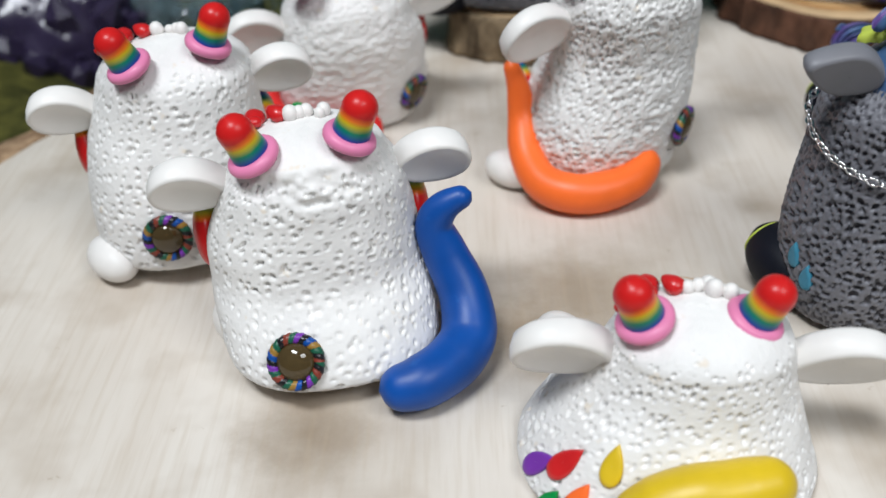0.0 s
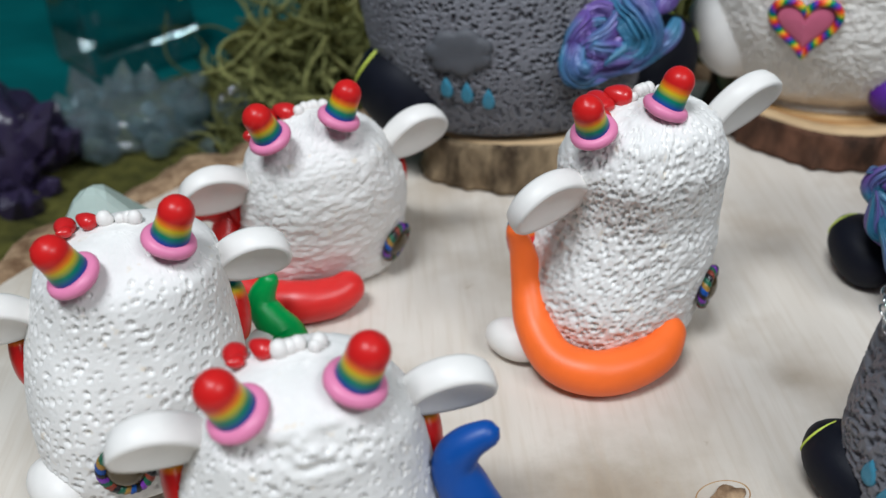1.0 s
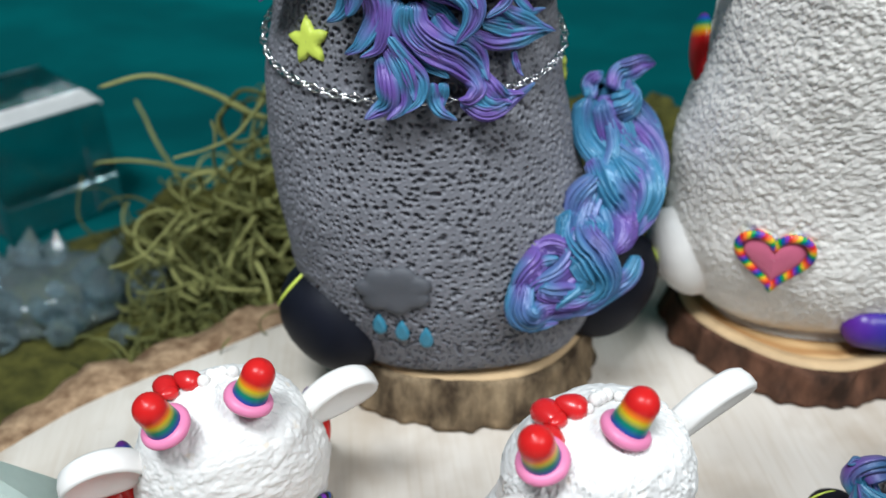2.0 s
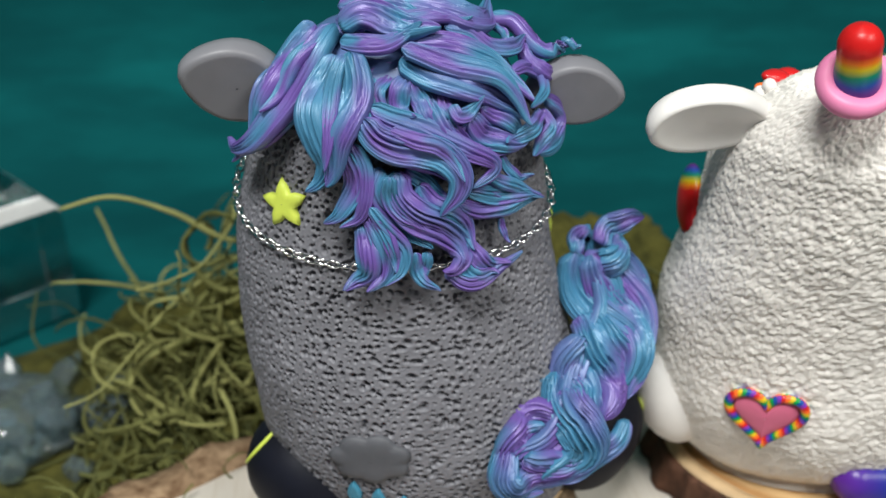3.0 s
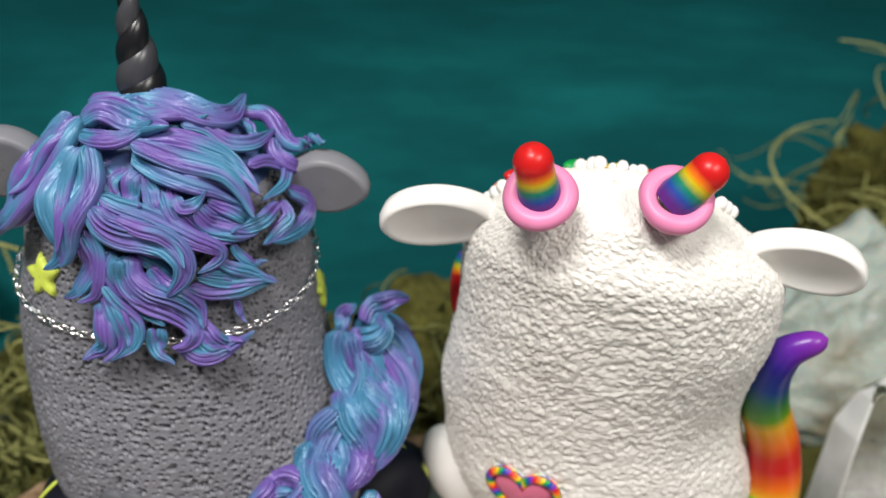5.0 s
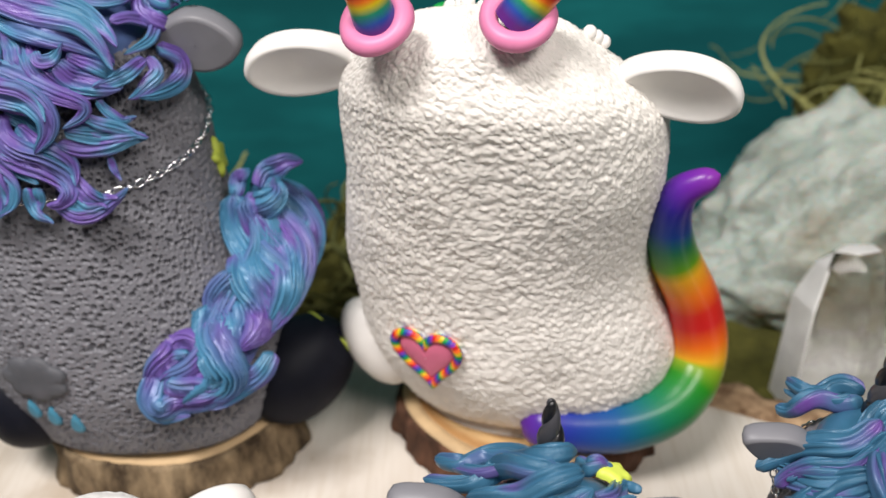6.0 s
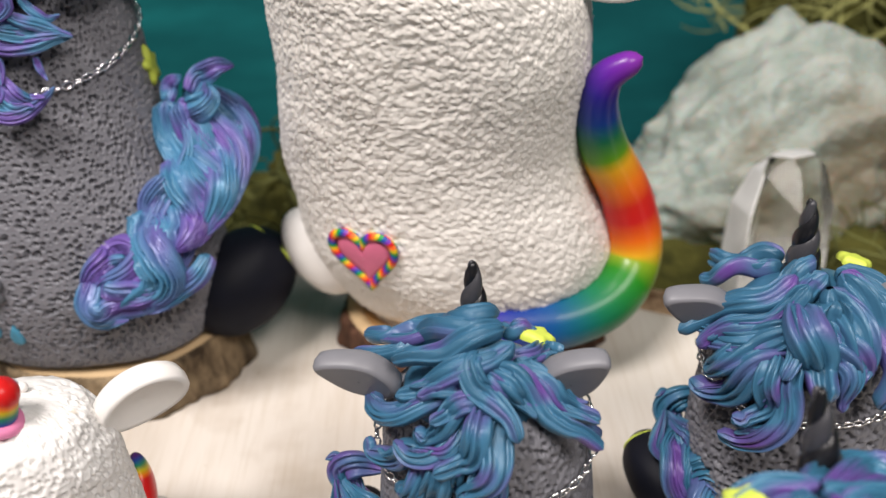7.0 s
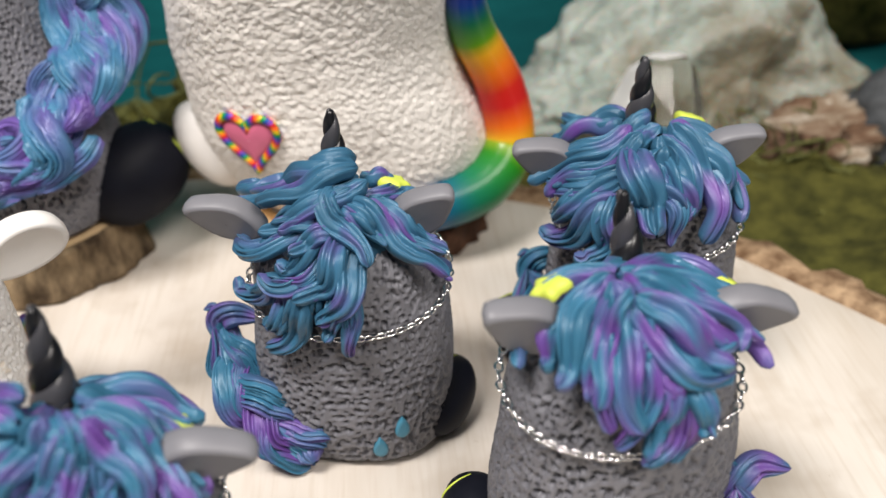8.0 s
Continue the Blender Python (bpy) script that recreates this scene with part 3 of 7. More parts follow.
def tube(name, points, radii, material, parent, label="", count=60, sides=20, flat=1.0, hint=None, lumpy=0.04, seed=1):
    """A rolled sausage of clay along a path, rounded at both ends."""
    path = spline(points, count)
    s = np.linspace(0, 1, count)
    rad = np.interp(s, np.linspace(0, 1, len(radii)), radii)
    span = np.linalg.norm(np.diff(path, axis=0), axis=1).sum()
    zone = np.clip(np.where(s < 0.5, radii[0], radii[-1]) / span, 0.03, 0.2)
    ends = np.sqrt(np.clip(1 - np.clip(1 - np.minimum(s, 1 - s) / zone, 0, 1) ** 2, 0.0004, 1))
    rad = rad * ends
    tang = np.gradient(path, axis=0)
    tang /= np.linalg.norm(tang, axis=1, keepdims=True) + 1e-12
    first = np.array(hint if hint is not None else (0.3, 0.2, 1.0))
    if abs(first @ tang[0]) > 0.9 * np.linalg.norm(first):
        first = np.array((0.2, -1.0, 0.1))
    up = np.zeros_like(path)
    for i in range(count):
        first = first - (first @ tang[i]) * tang[i]
        first = first / np.linalg.norm(first)
        up[i] = first
    side = np.cross(tang, up)
    a = np.linspace(0, 2 * np.pi, sides, endpoint=False)
    k = 1 + lumpy * (lumps(path / 0.006, seed) - 0.5)
    p = path[:, None] + (rad * k)[:, None, None] * (np.cos(a)[None, :, None] * side[:, None] + flat * np.sin(a)[None, :, None] * up[:, None])
    comb = np.stack(np.broadcast_arrays(np.cos(a)[None, :], s[:, None], np.full((1, 1), seed * 0.37)), -1)
    return link_mesh(name, p.reshape(-1, 3), ring_faces(count, sides), material, parent, label, comb=comb.reshape(-1, 3))


def lock(name, points, width, thick, centre, material, parent, seed, grooves=5, curl=0.0, label="", count=44, tip=0.16, turn=0.0):
    """A combed lock of hair: a flattened tapering strand with grooves running along it. centre: what it lies on."""
    path = spline(points, count)
    s = np.linspace(0, 1, count)
    axis = np.asarray(centre, dtype=float)
    hint = path - axis
    hint[:, 2] *= 0.6
    t, side, up = frames_along(path, hint)
    sway = 0.10 * width * np.sin(2 * np.pi * 1.25 * s + seed * 2.1) * np.clip(s * 2.5, 0, 1)
    path = path + side * sway[:, None] + up * (0.30 * thick * np.sin(2 * np.pi * 1.5 * s + seed * 3.7))[:, None]
    t, side, up = frames_along(path, hint)
    if curl:
        lift = np.clip((s - 0.72) / 0.28, 0, 1) ** 2
        path = path + up * (lift * curl)[:, None]
        t, side, up = frames_along(path, hint)
    if turn:
        ang = (turn * s)[:, None]
        side, up = side * np.cos(ang) + up * np.sin(ang), up * np.cos(ang) - side * np.sin(ang)
    w = width * np.clip(0.50 + 0.5 * np.sin(np.pi * np.clip(s * 0.95 + 0.08, 0, 1)) - 0.2 * s, tip, 1)
    w = w * np.where(s > 0.8, 1 - 0.45 * (1 - tip) * np.clip((s - 0.8) / 0.2, 0, 1) ** 1.5, 1)
    w[0] *= 0.25
    w[1] *= 0.7
    w = w * np.sqrt(np.clip(1 - (np.clip(s - 0.93, 0, 1) / 0.0705) ** 2, 0.004, 1))
    h = thick * np.clip(w / width, 0.12, 1) ** 0.7
    sides = 18 + 5 * grooves
    q = np.linspace(0, 1, sides, endpoint=False)
    a = np.interp(q, (0, 0.78, 1), (-0.05 * np.pi, 1.05 * np.pi, 1.95 * np.pi))[None, :]
    across = np.cos(a) * (1 - 0.12 * s)[:, None] + 0.12 * np.sin(s * 5 + seed)[:, None]
    across = across + 0.11 * np.sin(across * 4.3 + seed * 3) + 0.05 * np.sin(across * 9 + seed * 5 + 7 * s[:, None])
    ridge = np.abs(np.sin(np.pi * (grooves * 0.5 * across + seed))) ** 0.95
    ridge *= 0.75 + 0.25 * np.sin(across * 3.1 + seed * 2 + 4 * s[:, None])
    top = np.clip(np.sin(a), 0, 1) ** 0.5
    cut = 1 - 0.85 * (1 - ridge) * top
    cx = np.cos(a) * np.ones((count, 1))
    cy = np.sign(np.sin(a)) * np.abs(np.sin(a)) ** 0.7 * cut
    p = path[:, None] + (w[:, None] * cx)[..., None] * side[:, None] + (h[:, None] * cy)[..., None] * up[:, None]
    comb = np.stack(np.broadcast_arrays(np.cos(a), s[:, None] * 1.6, np.full((1, 1), seed * 0.731)), -1)
    return link_mesh(name, p.reshape(-1, 3), ring_faces(count, sides), material, parent, label, comb=comb.reshape(-1, 3))


def rope(name, points, radius, colours, parent, label="", stripes=48, slant=1.5):
    """A rope of coloured clay strands twisted together and closed to a loop."""
    n, sides = 264, 12
    path = spline(list(points) + [points[0]], n + 1)[:n]
    t = np.roll(path, -1, 0) - np.roll(path, 1, 0)
    t /= np.linalg.norm(t, axis=1, keepdims=True)
    up = np.tile((0.0, 0.0, 1.0), (n, 1))
    side = np.cross(up, t)
    a = np.linspace(0, 2 * np.pi, sides, endpoint=False)[None, :]
    u = np.arange(n)[:, None] / n
    turn = u * stripes + a / (2 * np.pi) * slant
    r = radius * (0.88 + 0.16 * np.abs(np.sin(np.pi * turn)))
    p = path[:, None] + (r * np.cos(a))[..., None] * side[:, None] + (r * np.sin(a))[..., None] * up[:, None]
    f = ring_faces(n, sides)
    last = np.stack([(n - 1) * sides + np.arange(sides), (n - 1) * sides + (np.arange(sides) + 1) % sides, (np.arange(sides) + 1) % sides, np.arange(sides)], -1)
    f = np.vstack([f, last])
    index = (np.floor(turn).astype(int) % len(colours)).reshape(-1)[f[:, 0]]
    return link_mesh(name, p.reshape(-1, 3), f, None, parent, label, mats=colours, index=index)


ROPE = [M["red"], M["orange"], M["yellow"], M["green"], M["blue"], M["purple"]]
DARK_ROPE = [M[c] for c in ("rust", "horn_black", "green_dark", "ochre", "blue", "horn_black", "purple", "green_dark")]


def plate(name, outline, thick, bevel, m, material, parent, label="", dome=0.0):
    """A flat cut-out of clay with a rounded edge: outline in x and y, its face along z."""
    o = np.asarray(outline, dtype=float)
    c = o.mean(0)
    rings = []
    for scale, z in ((0.96, -thick * 0.3), (1.0, thick * 0.25), (1.0 - bevel * 0.35, thick * 0.75), (1 - bevel, thick), (0.55 * (1 - bevel), thick + dome * 0.8), (0.02, thick + dome)):
        rings.append(np.c_[c + (o - c) * scale, np.full(len(o), z)])
    v = np.vstack(rings)
    ob = link_mesh(name, v, ring_faces(len(rings), len(o)), material, parent, label)
    ob.matrix_local = m
    return ob


def star_outline(r, points=5, inner=0.50):
    out = []
    for i in range(points * 4):
        a = math.pi / 2 + 2 * math.pi * i / (points * 4)
        k = abs(((i / 4 + 0.5) % 1) - 0.5) * 2
        out.append((math.cos(a) * r * (1 - (1 - inner) * k**0.85), math.sin(a) * r * (1 - (1 - inner) * k**0.85)))
    return out


def heart_outline(r, n=48):
    out = []
    for i in range(n):
        t = 2 * math.pi * i / n
        out.append((r * math.sin(t) ** 3, r * (0.84 * math.cos(t) - 0.36 * math.cos(2 * t) - 0.13 * math.cos(3 * t) - 0.05 * math.cos(4 * t))))
    return out


def drop_outline(r, n=28):
    return [(r * 0.55 * math.sin(t) * math.sin(t / 2) ** 0.9 * 1.2, r * math.cos(t)) for t in (2 * math.pi * i / n for i in range(n))]


def cloud_outline(r, n=60):
    return [(r * 1.1 * math.cos(t) * (0.92 + 0.16 * abs(math.sin(3.5 * t + 0.4))), r * 0.78 * math.sin(t) * (0.92 + 0.18 * abs(math.sin(3.5 * t + 0.4)))) for t in (2 * math.pi * i / n for i in range(n))]


def ear(name, length, height, thick, m, material, parent, dish=0.3, point=0.0, label=""):
    """A spoon-shaped ear that grows from the origin along x, its hollow looking along -y."""
    nu = 40
    ang = np.linspace(0, 2 * np.pi, nu, endpoint=False)
    egg = 0.72 + 0.28 * np.clip(np.cos(ang) * 0.5 + 0.5, 0, 1) ** 0.8
    ox = length * 0.5 * (1 + np.cos(ang) * (1 + point * np.clip(np.cos(ang), 0, 1) ** 6))
    oz = height * 0.5 * np.sin(ang) * egg * (1 - point * 0.55 * np.clip(np.cos(ang), 0, 1))
    rings = []
    for r, side in [(0.02, -1), (0.35, -1), (0.62, -1), (0.80, -1), (0.90, -1), (0.97, -0.7), (1.0, 0.0), (0.96, 0.7), (0.85, 0.95), (0.5, 1.0), (0.02, 1.0)]:
        x = length * 0.52 + (ox - length * 0.52) * r
        z = oz * r
        y = np.full(nu, side * thick * 0.5)
        if side == -1:
            y = y + dish * thick * (1 - (r / 0.93) ** 2 if r < 0.93 else 0)
        rings.append(np.stack([x, y, z], -1))
    p = np.vstack(rings)
    p[:, 1] += (p[:, 0] / length) ** 2 * -0.12 * length
    ob = link_mesh(name, p, ring_faces(len(rings), nu), material, parent, label)
    ob.matrix_local = m
    return ob


def capsule_horn(name, r, length, m, parent):
    """A stubby rainbow horn with a rounded red end."""
    nv, nu = 26, 24
    t = np.linspace(0, 1, nv)
    z = length * t
    cap = np.clip((z - (length - r)) / r, 0, 1)
    rad = r * (1 - 0.10 * t) * np.sqrt(np.clip(1 - cap**2, 0.0004, 1)) * (1 + 0.03 * np.sin(9 * t))
    a = np.linspace(0, 2 * np.pi, nu, endpoint=False)
    p = np.stack(np.broadcast_arrays(rad[:, None] * np.cos(a), rad[:, None] * np.sin(a), z[:, None]), -1)
    ob = link_mesh(name, p.reshape(-1, 3), ring_faces(nv, nu), M["horn"], parent, "rainbow-striped horn with a glossy red tip")
    ob.matrix_local = m
    return ob


def twisted_horn(name, r, length, turns, m, parent, label):
    """A tapering horn of two clay strands, black and grey, wound round each other."""
    n, sides = 96, 18
    t = np.linspace(0, 1, n)
    a = np.linspace(0, 2 * np.pi, sides, endpoint=False)
    verts, faces, index = [], [], []
    for i in range(2):
        phase = 2 * np.pi * (turns * t**0.88 + i * 0.5)
        env = r * (1 - 0.78 * t**1.15)
        path = np.stack([np.cos(phase) * env * 0.34, np.sin(phase) * env * 0.34, length * t], -1)
        _, side, up = frames_along(path, np.tile((0.0, 0.0, 1.0), (n, 1)))
        rad = env * 0.69 * np.sqrt(np.clip((1 - t) / 0.04, 0.002, 1))
        p = path[:, None] + rad[:, None, None] * (np.cos(a)[None, :, None] * side[:, None] + 1.15 * np.sin(a)[None, :, None] * up[:, None])
        verts.append(p.reshape(-1, 3))
        f = ring_faces(n, sides)
        faces.append(f + i * n * sides)
        index += [i] * len(f)
    ob = link_mesh(name, np.vstack(verts), np.vstack(faces), None, parent, label, mats=[M["horn_black"], M["horn_grey"]], index=index)
    ob.matrix_local = m
    return ob


LINK = {}


def chain_round(form, m, z_back, z_front, link, label, group, shift=0.0008):
    """A fine cable chain laid round a body, lower at the back than at the front."""
    root = thing("chain_necklace", m, label, "necklace", group)
    deg = np.linspace(0, 360, 720, endpoint=False)
    pts = []
    for d in deg:
        z = z_front + (z_back - z_front) * (0.5 - 0.5 * math.sin(math.radians(d)))
        p, _ = form.point(d, z, shift)
        pts.append(p)
    pts = np.array(pts)
    seg = np.r_[0, np.cumsum(np.linalg.norm(np.diff(np.vstack([pts, pts[:1]]), axis=0), axis=1))]
    pitch = link * 0.72
    count = int(seg[-1] / pitch) // 2 * 2
    if link not in LINK:
        u = np.linspace(0, 2 * np.pi, 18, endpoint=False)[:, None]
        v = np.linspace(0, 2 * np.pi, 6, endpoint=False)[None, :]
        wire = link * 0.095
        x = np.cos(u) * (link / 2 - wire)
        y = np.sin(u) * (link * 0.34 - wire)
        nx, ny = np.cos(u), np.sin(u)
        p = np.stack([x + wire * np.cos(v) * nx, y + wire * np.cos(v) * ny, wire * np.sin(v) * np.ones_like(u)], -1).reshape(-1, 3)
        f = ring_faces(18, 6)
        last = np.stack([17 * 6 + np.arange(6), 17 * 6 + (np.arange(6) + 1) % 6, (np.arange(6) + 1) % 6, np.arange(6)], -1)
        ob = link_mesh("link", p, np.vstack([f, last]), M["chain"], root)
        LINK[link] = ob.data
        bpy.data.objects.remove(ob)
    full = np.vstack([pts, pts[:1]])
    rng = random.Random(int(link * 1e6) + count)
    for i in range(count):
        s = seg[-1] * i / count
        c = np.array([np.interp(s, seg, full[:, k]) for k in range(3)])
        d = np.array([np.interp((s + 0.0004) % seg[-1], seg, full[:, k]) for k in range(3)]) - c
        out = Vector((c[0], c[1], 0)).normalized()
        x = Vector(d).normalized()
        z = (out - x * out.dot(x)).normalized()
        y = z.cross(x)
        base = Matrix((x, y, z)).transposed().to_4x4()
        base.translation = Vector(c) + z * 0.0002
        ob = new("link", LINK[link])
        ob.parent = root
        ob.matrix_local = base @ Matrix.Rotation(radians((6 if i % 2 else 84) + rng.uniform(-10, 10)), 4, "X")
    return root


# ---- the setting ----
SLAB_X, SLAB_Y, SLAB_R, GROUND = 0.078, 0.133, 0.209, -0.017


def cloth_sheet():
    """One teal cloth: it lies under everything and sweeps up behind as a backdrop."""
    nx, ny = 90, 120
    s = np.linspace(0, 1, ny)
    flat = 1.05
    y, z = [], []
    for v in s * 2.3:
        if v < flat:
            y.append(-0.55 + v), z.append(GROUND)
        elif v < flat + 0.157:
            a = (v - flat) / 0.1
            y.append(-0.55 + flat + 0.1 * math.sin(a)), z.append(GROUND + 0.1 * (1 - math.cos(a)))
        else:
            y.append(-0.55 + flat + 0.1 + (v - flat - 0.157) * 0.06), z.append(GROUND + 0.1 + (v - flat - 0.157))
    x = np.linspace(-1.1, 1.3, nx)
    p = np.stack(np.broadcast_arrays(x[None, :], np.array(y)[:, None], np.array(z)[:, None]), -1).reshape(-1, 3).copy()
    fold = (lumps(p * (3.0, 2.0, 9.0), 4) - 0.5) * 0.010 + (lumps(p * (9.0, 5.0, 22.0), 8) - 0.5) * 0.003
    up = np.clip((p[:, 2] - GROUND) / 0.05, 0, 1)
    p[:, 1] -= fold * up
    p[:, 2] -= np.abs(fold) * (1 - up)
    return tagged(link_mesh("backdrop", p, ring_faces(ny, nx, False), M["cloth"]), "plain teal cloth spread under the display and hung behind", "cloth", kind="structure")


def slab_radius(a):
    return SLAB_R * (1 + 0.012 * math.sin(3 * a + 1) + 0.008 * math.sin(7 * a + 2) + 0.004 * math.sin(17 * a))


def wood_slab():
    root = thing("wood_slab", pose(SLAB_X, SLAB_Y, 0), "round slab of pale sanded wood with a rough bark edge", "wood slab")
    n = 360
    ang = np.linspace(0, 2 * np.pi, n, endpoint=False)
    r = np.array([slab_radius(a) for a in ang])
    rings = []
    for k, z in ((0.001, 0.0), (0.3, 0.0), (0.6, 0.0), (0.9, 0.0), (0.940, 0.0), (0.962, -0.0016)):
        rings.append(np.stack([np.cos(ang) * r * k, np.sin(ang) * r * k, np.full(n, z)], -1))
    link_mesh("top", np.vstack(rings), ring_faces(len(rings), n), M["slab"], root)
    rows = []
    for k, z in ((0.944, -0.0014), (0.956, 0.0001), (0.972, 0.0006), (0.990, 0.0002), (1.008, -0.0018), (1.024, -0.0060), (1.028, -0.012), (1.01, GROUND + 0.0005), (0.5, GROUND + 0.0006), (0.001, GROUND + 0.0006)):
        q = np.stack([np.cos(ang) * r * k, np.sin(ang) * r * k, np.full(n, z)], -1)
        if k > 0.955:
            rough = (lumps(q / 0.004, 2) - 0.5) * 0.0042 + (lumps(q / 0.012, 6) - 0.5) * 0.006
            q[:, :2] *= (1 + rough / SLAB_R)[:, None]
            q[:, 2] += rough * 0.35 if z > -0.01 else 0
        rows.append(q)
    link_mesh("bark", np.vstack(rows), ring_faces(len(rows), n), M["slab_bark"], root, "flaking brown bark edge")
    for x, y, size, spin in ((0.0578, 0.1615, 0.0029, 15), (0.0140, 0.1440, 0.0022, 70)):
        m = pose(x - SLAB_X, y - SLAB_Y, 0.0, 0, 0, spin)
        blob("knot", (size, size * 0.62, 0.0006), m @ pose(0, 0, 0.0002), M["slab_bark"], root, "small dark knot", bumpy=0.8)
        torus("knot_ring", size * 1.7, 0.00012, m @ pose(-size * 0.35, 0, 0.0) @ Matrix.Diagonal((1, 0.66, 1, 1)), M["slice_top"], root, "growth ring round a knot", nv=8)
    return root


def wood_slice(name, x, y, r, height, bark_mat, label, squash=1.0, spin=0.0):
    root = thing(name, pose(x, y, 0, 0, 0, spin), label, "wood slice", "wood slices under the large figures")
    n = 200
    ang = np.linspace(0, 2 * np.pi, n, endpoint=False)
    rr = r * (1 + 0.03 * np.sin(2 * ang + 0.5) + 0.02 * np.sin(5 * ang + 1.3))

    def loop(k, z, rough=0.0, seed=1):
        q = np.stack([np.cos(ang) * rr * k, np.sin(ang) * rr * k * squash, np.full(n, z)], -1)
        if rough:
            w = (lumps(q / (0.0028, 0.0028, 0.008), seed) - 0.5) * rough + (lumps(q / 0.007, seed + 3) - 0.5) * rough
            q[:, :2] *= (1 + w / r)[:, None]
        return q

    bottom = [loop(0.01, 0.0003), loop(0.97, 0.0003)]
    sides = [loop(1.0 + 0.05 * (1 - z / height), z, 0.0026) for z in np.linspace(0.0006, height - 0.0012, 14)]
    link_mesh("bark", np.vstack(bottom + sides + [loop(0.975, height - 0.0004, 0.0012), loop(0.955, height - 0.0008)]), ring_faces(len(bottom) + len(sides) + 2, n), bark_mat, root, "rough dark bark")
    link_mesh("sapwood", np.vstack([loop(0.962, height - 0.001), loop(0.955, height), loop(0.86, height + 0.0002), loop(0.85, height - 0.0006)]), ring_faces(4, n), M["slice_rim"], root, "pale sapwood ring")
    link_mesh("heartwood", np.vstack([loop(0.853, height - 0.0005), loop(0.84, height - 0.0001), loop(0.5, height), loop(0.01, height)]), ring_faces(4, n), M["slice_top"], root, "ochre sawn heartwood")
    return root


cloth_sheet()
wood_slab()
wood_slice("wood_slice", 0.0405, 0.2895, 0.0292, 0.0145, M["slice_bark"], "thick wood slice with grey-brown bark under the grey figure", squash=0.86)
wood_slice("wood_slice", 0.130, 0.3005, 0.0342, 0.0105, M["slice_bark_red"], "low wood slice with dark bark and an ochre top", spin=40)


# ---- the white horned figures ----
def inside(root, points):
    """Places of the table, in millimetres, as places of a figure's own frame."""
    back = root.matrix_world.inverted()
    return [tuple(back @ Vector((x / 1000, y / 1000, z / 1000))) for x, y, z in points]


CAP = ((0.28, 0.95), (0.52, 0.83), (0.72, 0.66), (0.87, 0.45), (0.965, 0.22), (1.0, 0.0))


def outline_keys(h, rows, ratio, turn=0.0, lean=0.0, cap=CAP, sole=0.80):
    """Profile of a leaning body from its outline. rows: height, left edge, right edge (and a push towards the back) in millimetres, seen square on from a side
    that is turned from the figure's own back by that many degrees; ratio: depth to width; lean: how far the head comes towards its back."""
    c, k = math.cos(radians(turn)), math.sin(radians(turn))
    mid = [(row[0] / 1000, (row[2] - row[1]) / 2000, (row[1] + row[2]) / 2000, row[3] / 1000 if len(row) > 3 else 0.0) for row in rows]
    z0, a0, m0, _ = mid[0]
    z1, a1, m1, f1 = mid[-1]
    body = [(0.0, 0.0, m0, 0.0), (0.0, a0 * sole * 0.8, m0, 0.0), (z0 * 0.12, a0 * sole, m0, 0.0), (z0 * 0.5, a0 * (0.45 + 0.55 * sole) * 1.02, m0, 0.0)] + mid
    body += [(z1 + (h - z1) * f, a1 * w, m1, f1) for f, w in cap]
    return [(z, a, a * ratio, m * c, m * k - push - lean * min(1.0, (z / h / 0.85)) ** 1.5) for z, a, m, push in body]


def brow(z):
    """A roughly pinched brow across the back of the head, below the horns."""
    def fold(p):
        spot = np.exp(-((p[:, 2] - z) / 0.0034) ** 2) * np.exp(-((p[:, 0] + 0.003) / 0.009) ** 2) * np.clip(-p[:, 1] / 0.004, 0, 1)
        return spot * ((lumps(p / (0.0032, 0.0032, 0.0013), 61) - 0.5) * 0.0022 + (lumps(p / 0.0011, 62) - 0.5) * 0.0010)
    return fold


def mirrored(s):
    return Matrix.Rotation(math.pi, 4, "Z") @ Matrix.Diagonal((1, -1, 1, 1)) if s < 0 else Matrix.Identity(4)


